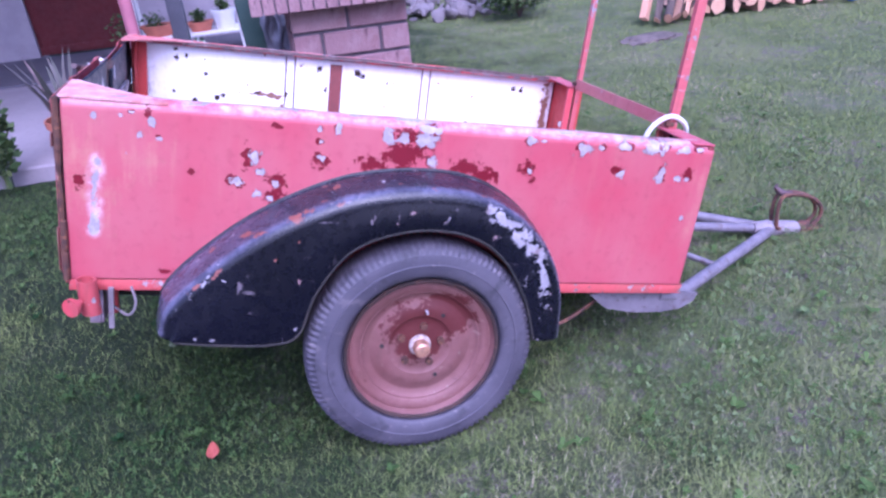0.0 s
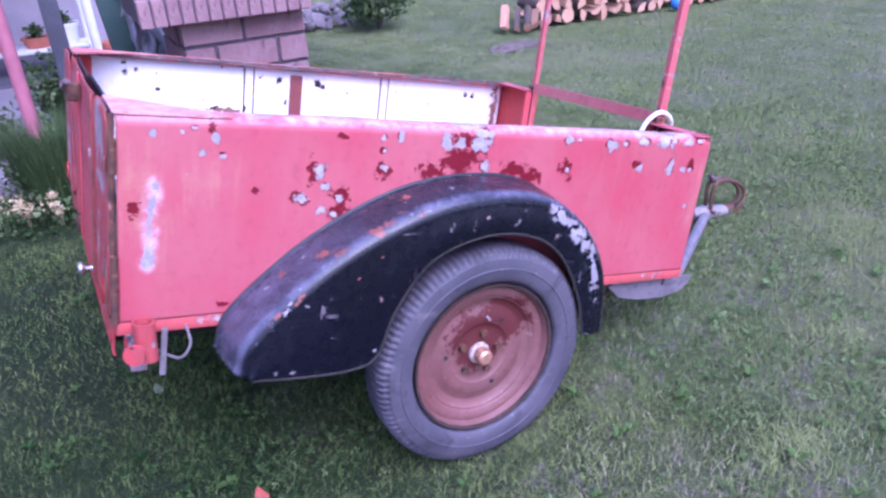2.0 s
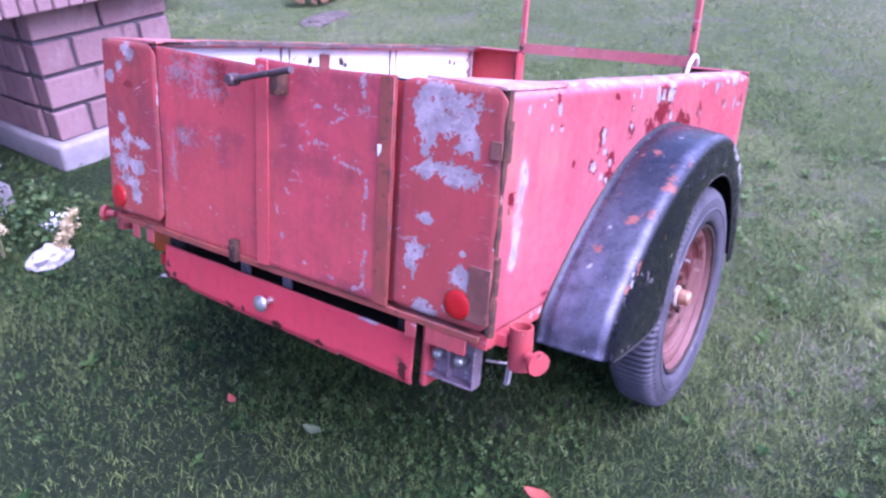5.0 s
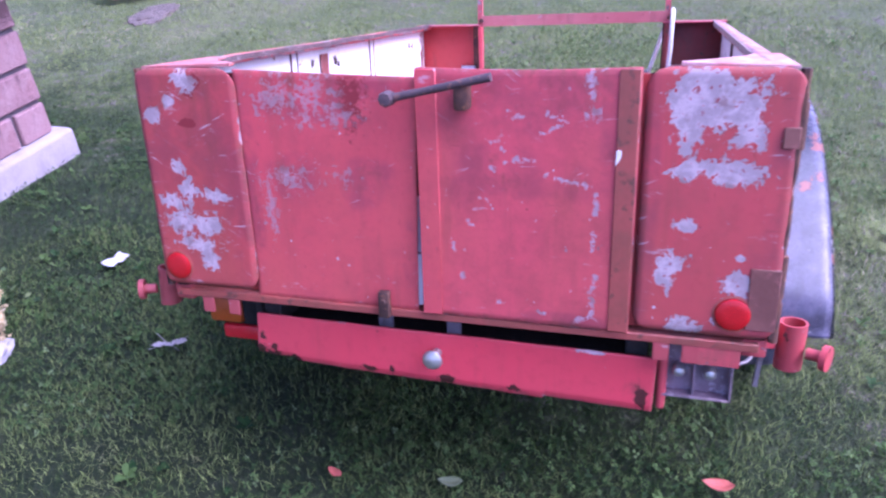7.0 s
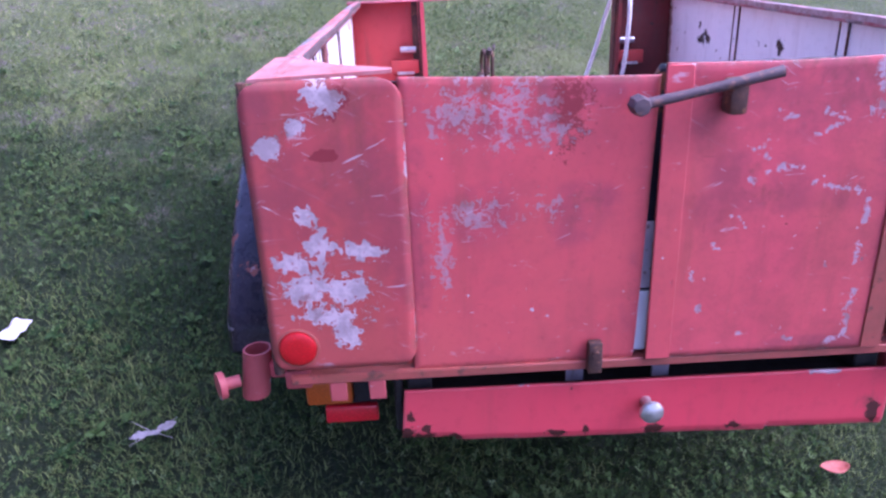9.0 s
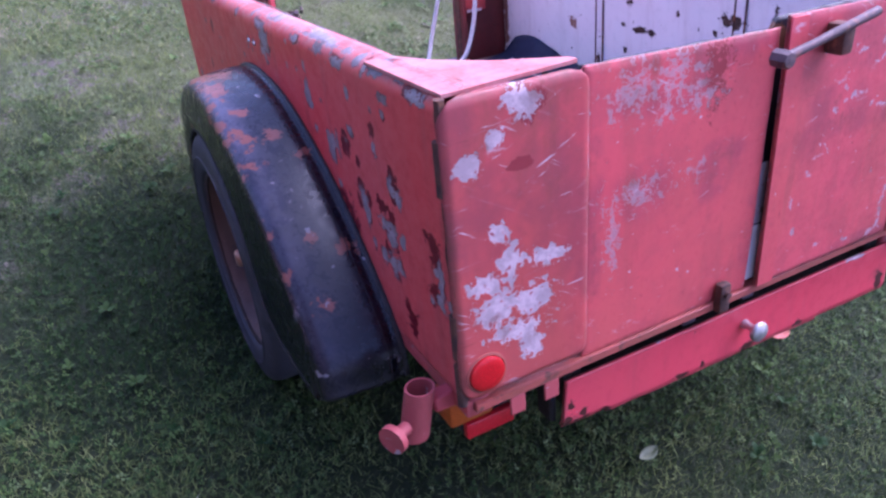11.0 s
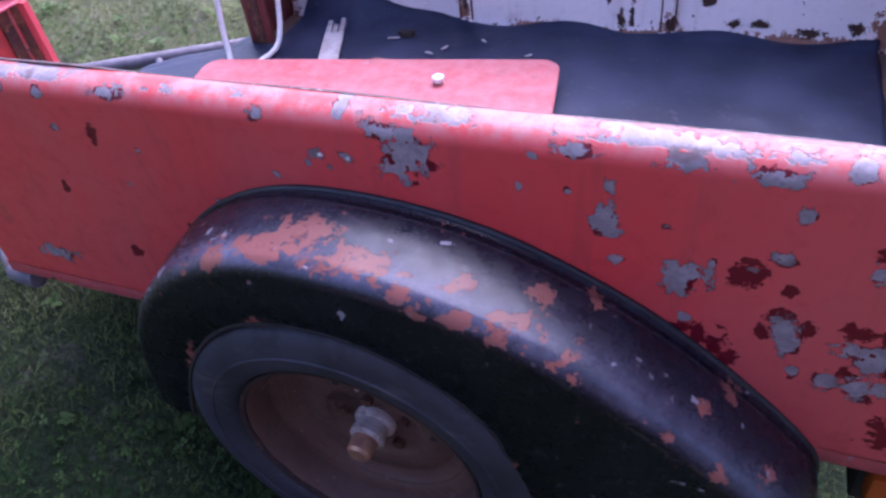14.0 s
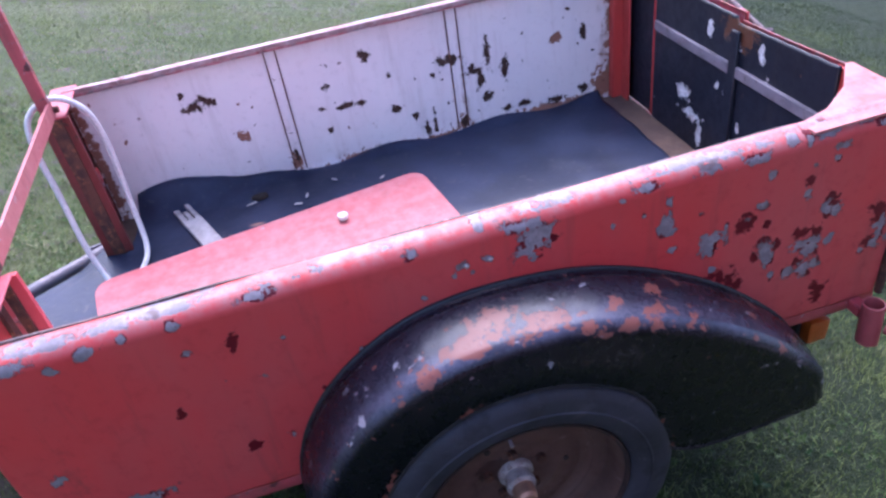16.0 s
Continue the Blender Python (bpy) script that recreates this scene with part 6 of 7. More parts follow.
def grass(n, r0, r1, power, tall, wide, steps):
    x, y = scatter(n, r0, r1, power)
    n = len(x)
    z = dips(x, y)
    patch = value_noise(x, y, 1.1, 1) * 0.5 + value_noise(x, y, 4.0, 2) * 0.5
    h = tall * (0.45 + 0.75 * rng.random(n)) * (0.7 + 0.6 * patch)
    dry = dry_and_lit(x, y)
    h = h * (0.80 + 0.20 * dry)
    a = rng.random(n) * 2 * math.pi
    lean = h * (0.3 + 1.3 * rng.random(n) ** 1.5)
    dx, dy = np.cos(a), np.sin(a)
    w = wide * (0.6 + 0.8 * rng.random(n))
    far = 1 + 0.16 * np.maximum(np.hypot(x - 0.9, y) - 2.0, 0)
    w = w * far
    calm = 1 / (1 + 0.20 * np.maximum(np.hypot(x - 0.9, y) - 1.5, 0))
    burnt = np.clip((0.55 * value_noise(x, y, 1.4, 31) + 0.45 * value_noise(x, y, 4.3, 32) - 0.56) * 6, 0, 1) * np.clip(0.2 + dry, 0, 1)
    # tone holds painted light too: paler with distance, shaded beside the trailer
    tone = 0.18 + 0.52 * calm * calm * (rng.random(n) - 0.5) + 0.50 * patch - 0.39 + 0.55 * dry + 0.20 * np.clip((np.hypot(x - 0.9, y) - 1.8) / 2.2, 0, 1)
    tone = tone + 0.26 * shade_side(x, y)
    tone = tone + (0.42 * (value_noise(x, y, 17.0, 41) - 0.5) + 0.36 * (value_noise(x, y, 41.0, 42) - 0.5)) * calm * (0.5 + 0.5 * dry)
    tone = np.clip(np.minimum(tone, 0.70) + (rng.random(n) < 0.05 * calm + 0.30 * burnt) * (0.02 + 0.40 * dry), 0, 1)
    pts = []
    for t, k in zip(*steps):
        px, py, pz = x + dx * lean * t * t, y + dy * lean * t * t, z + h * (t - 0.25 * t * t)
        if k > 0:
            pts.append(np.stack([px - dy * w * k, py + dx * w * k, pz], 1))
            pts.append(np.stack([px + dy * w * k, py - dx * w * k, pz], 1))
        else:
            pts.append(np.stack([px, py, pz], 1))
    m = len(pts)
    co = np.stack(pts, 1).reshape(-1, 3)
    base = np.arange(n)[:, None] * m
    tri = []
    for k in range(0, m - 3, 2):
        tri += [[k, k + 1, k + 3], [k, k + 3, k + 2]]
    tri.append([m - 3, m - 2, m - 1])
    faces = np.concatenate([base + np.array(t)[None] for t in tri])
    return co, faces, np.repeat(tone, m)


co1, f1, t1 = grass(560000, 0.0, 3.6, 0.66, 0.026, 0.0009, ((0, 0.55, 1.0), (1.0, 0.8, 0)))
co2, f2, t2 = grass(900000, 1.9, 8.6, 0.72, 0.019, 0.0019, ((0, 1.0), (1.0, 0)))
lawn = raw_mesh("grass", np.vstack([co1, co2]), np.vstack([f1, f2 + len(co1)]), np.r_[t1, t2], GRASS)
tagged(lawn, "short uneven lawn grass, green with dry straw-coloured blades", "grass", "", "stuff")


def clover(n):
    x, y = scatter(n, 0.0, 3.6, 0.62)
    patch = value_noise(x, y, 2.2, 11) * 0.6 + value_noise(x, y, 7.0, 12) * 0.4
    keep = (patch > 0.46) & (rng.random(len(x)) > 0.5 * np.clip(-shade_side(x, y), 0, 1))
    x, y, patch = x[keep], y[keep], patch[keep]
    n = len(x)
    z = dips(x, y) + 0.010 + 0.020 * rng.random(n)
    r = 0.0036 + 0.0040 * rng.random(n) ** 1.5
    turn_ = rng.random(n) * 2 * math.pi
    tilt = (rng.random((n, 2)) - 0.5) * 2.0
    pts, faces, count = [], [], 0
    for k in range(3):
        a = turn_ + k * 2.094
        for rad, da in ((0.12, 0.0), (1.0, -0.55), (1.35, 0.0), (1.0, 0.55)):
            px, py = r * rad * np.cos(a + da), r * rad * np.sin(a + da)
            pts.append(np.stack([x + px, y + py, z + px * tilt[:, 0] + py * tilt[:, 1] + 0.0015 * (rad > 1.2)], 1))
    co = np.stack(pts, 1).reshape(-1, 3)
    base = np.arange(n)[:, None] * 12
    faces = np.concatenate([base + np.array([[0, 1, 2, 3]]) + 4 * k for k in range(3)])
    # dry drifts and painted shade set each leaf's tone
    tone = np.repeat(np.clip(rng.random(n) ** 1.4 * 0.75 + 0.1 * patch + 0.25 * dry_and_lit(x, y) + 0.16 * shade_side(x, y), 0, 1), 12)
    return co, faces, tone


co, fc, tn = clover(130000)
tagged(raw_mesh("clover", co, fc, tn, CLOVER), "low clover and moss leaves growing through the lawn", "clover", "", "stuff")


def weeds(n):
    """Flat rosettes of broad leaves."""
    x, y = scatter(n, 0.2, 3.6, 0.7)
    n = len(x)
    z = dips(x, y) + 0.012
    pts, count = [], 6
    size = 0.010 + 0.018 * rng.random(n)
    a0 = rng.random(n) * 6.28
    for k in range(count):
        a = a0 + k * 6.283 / count + (rng.random(n) - 0.5) * 0.5
        s_ = size * (0.6 + 0.7 * rng.random(n))
        rise = s_ * (0.2 + 0.7 * rng.random(n))
        for t, w in ((0.05, 0.06), (0.45, 0.26), (0.8, 0.22), (1.0, 0.0)):
            for side in ((-1, 1) if w else (0,)):
                px, py = np.cos(a) * t * s_ - np.sin(a) * w * s_ * side, np.sin(a) * t * s_ + np.cos(a) * w * s_ * side
                pts.append(np.stack([x + px, y + py, z + rise * math.sin(t * 2.0)], 1))
    co_ = np.stack(pts, 1).reshape(-1, 3)
    base = np.arange(n)[:, None] * (7 * count)
    faces_ = np.concatenate([base + np.array([t]) + 7 * k for k in range(count) for t in ([0, 1, 3], [0, 3, 2], [2, 3, 5], [2, 5, 4], [4, 5, 6])])
    return co_, faces_, np.repeat(np.clip(0.6 * rng.random(n) + 0.3 * dry_and_lit(x, y), 0, 1), 7 * count)


tagged(raw_mesh("weeds", *weeds(1100), CLOVER), "broad-leaved weeds lying flat in the lawn", "weeds", "", "stuff")


def straw(n):
    """Dead grass lying in the worn patches."""
    pick_ = rng.integers(0, len(WORN), n)
    c_ = np.array(WORN)[pick_]
    x, y = c_[:, 0] + 0.5 * c_[:, 2] * rng.normal(size=n), c_[:, 1] + 0.5 * c_[:, 3] * rng.normal(size=n)
    z, a, l = dips(x, y) + 0.012 + 0.012 * rng.random(n), rng.normal(size=n) * 0.9 + 1.0, 0.02 + 0.05 * rng.random(n)
    dx, dy, w = np.cos(a), np.sin(a), 0.0011
    pts = [np.stack([x - dy * w, y + dx * w, z], 1), np.stack([x + dy * w, y - dx * w, z], 1), np.stack([x + dx * l, y + dy * l, z + 0.4 * l * rng.random(n)], 1)]
    return np.stack(pts, 1).reshape(-1, 3), np.arange(3 * n).reshape(-1, 3), np.repeat(0.62 + 0.25 * rng.random(n), 3)


tagged(raw_mesh("straw", *straw(1100), GRASS), "dead straw-coloured grass lying in worn lawn patches", "dry grass", "", "stuff")


# ---- litter on the lawn ----
def crumpled(name, label, category, where, size, mat, flat=0.35, seed=1):
    bm = bmesh.new()
    bmesh.ops.create_icosphere(bm, subdivisions=3, radius=1.0)
    for v in bm.verts:
        k = 1 + 0.45 * noise.noise(v.co * 1.8 + Vector((seed, 0, 0))) + 0.25 * noise.noise(v.co * 4.5 + Vector((0, seed, 0)))
        v.co = Vector((v.co.x * size[0] * k, v.co.y * size[1] * k, max(v.co.z, -0.5) * size[2] * k))
    ob = part(name, bm, mat, None, "", False)
    ob.matrix_world = Matrix.Translation(where)
    return tagged(ob, label, category)


def fallen_leaf(where, size, turn_deg, mat, label):
    grid = np.zeros((13, 7, 3))
    for i, u in enumerate(np.linspace(-1, 1, 13)):
        half = 0.42 * (1 - u * u) ** 0.8 * (1.15 - 0.25 * u)
        for j, v in enumerate(np.linspace(-1, 1, 7)):
            grid[i, j] = (u * size, v * half * size, 0.12 * size * abs(v) + 0.18 * size * u * u + 0.03 * size * noise.noise((u * 2, v * 2, where[0] * 9)))
    ob = sheet("fallen_leaf", grid, mat, None, "", (), (), (), (0, 1), None, 0.001)
    ob.matrix_world = Matrix.Translation(where) @ Matrix.Rotation(radians(turn_deg), 4, "Z")
    return tagged(ob, label, "leaf")


fallen_leaf((0.315, -0.582, 0.0), 0.036, 92, RED_LEAF, "fallen reddish leaf lying on the grass")
fallen_leaf((0.12, 0.30, 0.0), 0.022, 70, RED_LEAF, "small curled brown-red leaf on the grass")
fallen_leaf((0.16, 0.02, 0.006), 0.03, 100, plain("pale_green_leaf", (0.16, 0.19, 0.10), (0.12, 0.15, 0.08), 40, 0.6), "pale green leaf standing in the grass")
def paper(name, label, where, long, wide, turn_deg, seed, bend):
    """A folded, slightly crumpled flat scrap."""
    grid = np.zeros((14, 9, 3))
    for i, u in enumerate(np.linspace(-1, 1, 14)):
        for j, v in enumerate(np.linspace(-1, 1, 9)):
            edge = 0.06 * noise.noise((u * 3, v * 3, seed))
            grid[i, j] = (long * (u + edge), wide * (v + edge) + bend * long * math.sin(u * 2.4), 0.012 + 0.25 * wide * abs(u - 0.2) + 0.3 * wide * noise.noise((u * 1.6, v * 1.6, seed + 5)))
    ob = sheet(name, grid, PAPER, None, "", (), (), (), (0, 1), None, 0.0012)
    ob.matrix_world = Matrix.Translation(where) @ Matrix.Rotation(radians(turn_deg), 4, "Z")
    return tagged(ob, label, "paper")


paper("paper_scrap", "folded white paper scrap lying on the lawn", (0.79, 1.45, -0.015), 0.042, 0.026, -10, 3.0, 0.0)
WITHERED = plain("withered_pale_leaf", (0.36, 0.32, 0.33), (0.27, 0.24, 0.24), 40, 0.8)
withered = thing("withered_leaf", "withered pale leaf with thin stalks on the grass", "leaf", Matrix.Translation((0.43, 0.98, 0.0)) @ Matrix.Rotation(radians(-64), 4, "Z"))
for i, (dx, dy, long_, wide_) in enumerate(((-0.028, 0.002, 0.024, 0.009), (0.004, -0.004, 0.018, 0.006), (0.032, 0.004, 0.022, 0.010))):
    grid = np.zeros((14, 7, 3))
    for a, u in enumerate(np.linspace(-1, 1, 14)):
        for b, v in enumerate(np.linspace(-1, 1, 7)):
            k = 1 + 0.5 * noise.noise((u * 3, i, 2.0))
            grid[a, b] = (dx + long_ * u, dy + wide_ * v * k * (1.1 - u * u) + 0.006 * noise.noise((u * 2, i * 3.0, 7.0)), 0.006 + 0.010 * abs(noise.noise((u * 2.5, v * 1.5, i))))
    sheet("blade", grid, WITHERED, withered, "", (), (), (), (0, 1), None, 0.001)
for a in (-0.9, 0.2, 2.3, 3.6):
    part("stalk", rod([(0.01 * math.cos(a), 0.01 * math.sin(a), 0.008), (0.06 * math.cos(a), 0.06 * math.sin(a), 0.016)], [0.0012, 0.0006], 5), WITHERED, withered)
crumpled("garden_stone", "pale flat stone at the edge of the flower bed", "stone", (0.25, 1.50, -0.005), (0.075, 0.055, 0.045), PEBBLE, 0.4, 8)


# ---- terrace and house ----
tagged(part("terrace", block(-8, 0.45, 2.15, 4.45, -0.3, 0.06, 0.01), PAVING, None), "pale concrete terrace beside the house", "terrace", "", "structure")
tagged(part("terrace_strip", block(-8, 0.95, 4.452, 5.62, -0.3, 0.075, 0.01), DARK_PAVING, None), "darker grey concrete strip along the house wall", "terrace", "", "structure")
house = tagged(part("wall_house", block(-8, -1.535, 5.62, 5.9, -0.3, 3.2), WALL, None), "pale rendered house wall", "house wall", "", "structure")
tagged(part("wall_house_side", block(-0.625, 0.80, 5.62, 5.9, -0.3, 3.2), WALL, None), "pale rendered house wall", "house wall", "", "structure")
tagged(part("wall_house_lintel", block(-1.533, -0.627, 5.63, 5.89, 2.18, 3.2), WALL, None), "pale rendered wall over the door", "house wall", "", "structure")
door = tagged(part("door_1", block(-1.53, -0.63, 5.66, 5.71, 0.08, 2.175, 0.004), DOOR, None), "closed dark red house door", "door", "", "structure")
part("kick_rail", block(-1.529, -0.631, 5.652, 5.6605, 0.085, 0.16, 0.003, 2), DOOR, door)
for x in (-1.525, -0.66):
    part("stile", block(x, x + 0.03, 5.652, 5.6605, 0.165, 2.17, 0.003, 2), DOOR, door)
tagged(part("eaves", block(-8.2, 1.0, 5.3, 6.1, 3.2, 3.3), WHITE_PAINT, None), "white boarded eaves of the house", "eaves", "", "structure")
tagged(part("porch_roof", block(-8.0, 0.30, 1.80, 5.30, 2.60, 2.68, 0.01), WHITE_PAINT, None), "boarded porch roof over the terrace", "roof", "", "structure")
tagged(part("porch_post", rod([(-0.03, 2.02, -0.1), (-0.03, 2.02, 2.6)], 0.033, 20), PINK_POST, None), "round pink painted porch post at the terrace edge", "post")
tagged(part("slate_post", block(0.15, 0.235, 2.17, 2.25, -0.1, 2.6, 0.006, 2), SLATE_POST, None), "square dark slate-grey post behind the flower bed", "post")


def pot(name, label, where, r, h, mat, square=0.0):
    holder = thing(name, label, "plant pot", Matrix.Translation(where))
    bm = bmesh.new()
    seg, loops = 28, []
    for rr, z in ((r * 0.70, 0.0), (r * 0.72, 0.004), (r * 0.92, h * 0.80), (r * 1.0, h * 0.81), (r * 1.02, h), (r * 0.93, h), (r * 0.88, h * 0.85)):
        loops.append([bm.verts.new((rr * math.cos(2 * math.pi * k / seg) * (1 + square), rr * math.sin(2 * math.pi * k / seg), z)) for k in range(seg)])
    bm.faces.new(loops[0])
    for a, b in zip(loops, loops[1:]):
        for k in range(seg):
            bm.faces.new((a[k], a[(k + 1) % seg], b[(k + 1) % seg], b[k]))
    part("vessel", bm, mat, holder)
    bm = bmesh.new()
    bmesh.ops.create_circle(bm, cap_ends=True, segments=24, radius=r * 0.9)
    bmesh.ops.scale(bm, vec=(1 + square, 1, 1), verts=bm.verts)
    bmesh.ops.translate(bm, verts=bm.verts, vec=(0, 0, h * 0.86))
    part("soil", bm, SOIL, holder)
    return holder


def blades(n, base_r, tall, spread, width, seed, curve=0.3, jitter=0.3):
    """Long leaves that rise from a tuft."""
    g_ = np.random.default_rng(seed)
    a, r = g_.random(n) * 2 * math.pi, base_r * np.sqrt(g_.random(n))
    x, y = r * np.cos(a), r * np.sin(a)
    b = a + (g_.random(n) - 0.5) * 1.5
    h = tall * (1 - jitter + 2 * jitter * g_.random(n))
    out = spread * (0.2 + g_.random(n))
    pts = []
    for t, k in ((0, 1.0), (0.4, 0.95), (0.75, 0.6), (1.0, 0)):
        px, py, pz = x + np.cos(b) * out * t ** (1 + curve), y + np.sin(b) * out * t ** (1 + curve), h * (t - curve * 0.3 * t * t)
        for s_ in ((-1, 1) if k else (0,)):
            pts.append(np.stack([px - np.sin(b) * width * k * s_, py + np.cos(b) * width * k * s_, pz], 1))
    co_ = np.stack(pts, 1).reshape(-1, 3)
    base = np.arange(n)[:, None] * 7
    faces_ = np.concatenate([base + np.array([t]) for t in ([0, 1, 3], [0, 3, 2], [2, 3, 5], [2, 5, 4], [4, 5, 6])])
    return co_, faces_, np.repeat(g_.random(n), 7)


def leaf_cloud(points, size, seed, lift=0.6):
    """Small pointed leaves at the given places."""
    g_ = np.random.default_rng(seed)
    n = len(points)
    d = g_.normal(size=(n, 3))
    d[:, 2] = np.abs(d[:, 2]) * lift
    d /= np.linalg.norm(d, axis=1)[:, None]
    e = np.cross(d, g_.normal(size=(n, 3)))
    e /= np.linalg.norm(e, axis=1)[:, None] + 1e-9
    s_ = (size * (0.6 + 0.8 * g_.random(n)))[:, None]
    nrm = np.cross(d, e)
    co_ = np.stack([points, points + d * s_ * 0.5 + e * s_ * 0.3 + nrm * s_ * 0.08, points + d * s_, points + d * s_ * 0.5 - e * s_ * 0.3 + nrm * s_ * 0.08], 1).reshape(-1, 3)
    faces_ = np.arange(n)[:, None] * 4 + np.arange(4)[None]
    return co_, faces_, np.repeat(g_.random(n), 4)


def plant(name, label, category, where, layers):
    """An Empty with a mesh for each kind of leaf: (part, arrays, material)."""
    holder = thing(name, label, category, Matrix.Translation(where))
    for key, arrays, mat in layers:
        raw_mesh(key, *arrays, mat, holder)
    return holder


def ball_points(n, centre, radii, seed, hollow=0.5):
    g_ = np.random.default_rng(seed)
    p = g_.normal(size=(n, 3))
    p /= np.linalg.norm(p, axis=1)[:, None]
    p *= (hollow + (1 - hollow) * g_.random((n, 1))) * (0.8 + 0.4 * g_.random((n, 1)))
    p[:, 2] = np.where(p[:, 2] < -0.75, -p[:, 2], p[:, 2])
    return p * np.array(radii) + np.array(centre)


# ---- plants by the terrace ----
aloe = pot("terracotta_pot", "terracotta pot with a spiky aloe at the terrace edge", (-0.565, 2.33, 0.06), 0.135, 0.215, TERRACOTTA)
raw_mesh("aloe_leaves", *[v + (np.array([0, 0, 0.18]) if i == 0 else 0) for i, v in enumerate(blades(46, 0.07, 0.33, 0.19, 0.014, 31, 0.4, 0.45))], ALOE_LEAF, aloe)
flowers = pot("brown_flower_pot", "brown pot full of small white flowers", (-0.42, 3.12, 0.06), 0.13, 0.17, TERRACOTTA)
raw_mesh("white_blossoms", *leaf_cloud(ball_points(420, (0, 0, 0.27), (0.16, 0.13, 0.10), 33, 0.6), 0.034, 34), WHITE_FLOWER, flowers)
raw_mesh("foliage", *leaf_cloud(ball_points(300, (0, 0, 0.24), (0.15, 0.14, 0.08), 35), 0.03, 36), BUSH_LEAF, flowers)
plant("leafy_shrub", "leafy green garden plant beside the terrace", "shrub", (-0.90, 2.02, 0.0), [
    ("stalk_tuft", blades(18, 0.03, 0.50, 0.06, 0.004, 41), BUSH_LEAF),
    ("foliage", leaf_cloud(ball_points(620, (0, 0, 0.29), (0.11, 0.10, 0.28), 42, 0.3), 0.060, 43), BUSH_LEAF)])
plant("lavender_bush", "dense green lavender bush in the flower bed", "shrub", (0.03, 1.86, -0.01), [
    ("stalk_tuft", blades(2600, 0.15, 0.40, 0.15, 0.0022, 51, 0.25), BUSH_LEAF),
    ("foliage", leaf_cloud(ball_points(2200, (0, 0, 0.17), (0.24, 0.2, 0.19), 52, 0.4), 0.03, 53), BUSH_LEAF)])
plant("dark_shrub", "dark leafy shrub behind the porch post", "shrub", (0.10, 2.72, 0.055), [
    ("stalk_tuft", blades(30, 0.05, 0.45, 0.10, 0.004, 45), BUSH_LEAF),
    ("foliage", leaf_cloud(ball_points(1500, (0, 0, 0.26), (0.19, 0.16, 0.26), 46, 0.2), 0.034, 47), BUSH_LEAF)])
plant("silver_herb", "silvery herb with tall pale stalks", "shrub", (0.29, 2.02, 0.0), [
    ("stalk_tuft", blades(60, 0.06, 0.62, 0.08, 0.003, 55, 0.2), SILVER_LEAF),
    ("foliage", leaf_cloud(ball_points(1300, (0, 0, 0.40), (0.10, 0.09, 0.27), 56, 0.1), 0.036, 57), SILVER_LEAF)])
for i, (x, y, h) in enumerate(((-0.02, 1.60, 0.13), (-0.16, 1.68, 0.10), (0.16, 1.66, 0.20), (0.36, 1.56, 0.07), (0.31, 1.50, 0.06), (0.42, 1.60, 0.08))):
    plant("dry_flower", "dry straw-yellow flower head in the bed", "flower", (x, y, -0.01), [
        ("stem", blades(8, 0.01, h + 0.03, 0.03, 0.002, 60 + i), GRASS),
        *[("head", leaf_cloud(ball_points(110, (0.012 * math.sin(5 * k + i), 0.01 * math.cos(3 * k + i), h * (0.55 + 0.30 * k)), (0.030 - 0.004 * k, 0.030 - 0.004 * k, 0.020), 70 + i + 9 * k, 0.3), 0.014, 80 + i + 20 * k), DRY_FLOWER) for k in range(3)]])
plant("dry_flower", "sprawling yellowed flower stalks at the bed's edge", "flower", (-0.20, 1.80, -0.01), [
    ("stem", blades(40, 0.16, 0.10, 0.07, 0.002, 68), GRASS),
    ("head", leaf_cloud(np.random.default_rng(69).random((420, 3)) * np.array((0.34, 0.20, 0.09)) + np.array((-0.17, -0.10, 0.02)), 0.018, 79), DRY_FLOWER)])
plant("white_bed_flower", "small white flowers low in the bed", "flower", (0.40, 1.66, -0.01), [
    ("stem", blades(14, 0.05, 0.06, 0.03, 0.002, 66), GRASS),
    ("head", leaf_cloud(ball_points(120, (0, 0, 0.05), (0.09, 0.05, 0.03), 67, 0.1), 0.016, 78), WHITE_FLOWER)])
plant("herb_clump", "tangled grey-green herbs behind the bed", "shrub", (-0.30, 2.62, 0.055), [
    ("stalk_tuft", blades(160, 0.16, 0.26, 0.14, 0.003, 48), BUSH_LEAF),
    ("foliage", leaf_cloud(ball_points(1100, (0, 0, 0.15), (0.26, 0.18, 0.15), 49, 0.1), 0.03, 44), BUSH_LEAF)])
plant("low_bed_plants", "low green weeds along the flower bed", "weeds", (0.1, 1.85, -0.02), [
    ("foliage", leaf_cloud(np.random.default_rng(90).random((1500, 3)) * np.array((1.1, 0.7, 0.12)) + np.array((-0.65, -0.3, 0)), 0.03, 91), BUSH_LEAF)])

# plant stand on the terrace
stand = thing("plant_stand", "white plant stand with slanting legs and two shelves", "plant stand", Matrix.Translation((0.03, 4.85, 0.075)))
for z, d in ((0.17, 0.16), (0.62, 0.10)):
    part("shelf", block(-0.50, 0.46, -d, d, z, z + 0.02, 0.003), WHITE_PAINT, stand)
for x in (-0.47, 0.43):
    for w in (1, -1):
        part("leg", bar((x, w * 0.20, 0.0), (x, w * 0.06, 0.95), 0.014, 0.011), WHITE_PAINT, stand)
pot("white_bucket_pot", "white plastic pot with a small plant on the stand", (0.30, 4.83, 0.265), 0.11, 0.17, WHITE_PLASTIC)
pot("terracotta_trough", "oval terracotta trough with withered plants on the stand", (0.08, 4.83, 0.265), 0.08, 0.085, TERRACOTTA, 0.5)
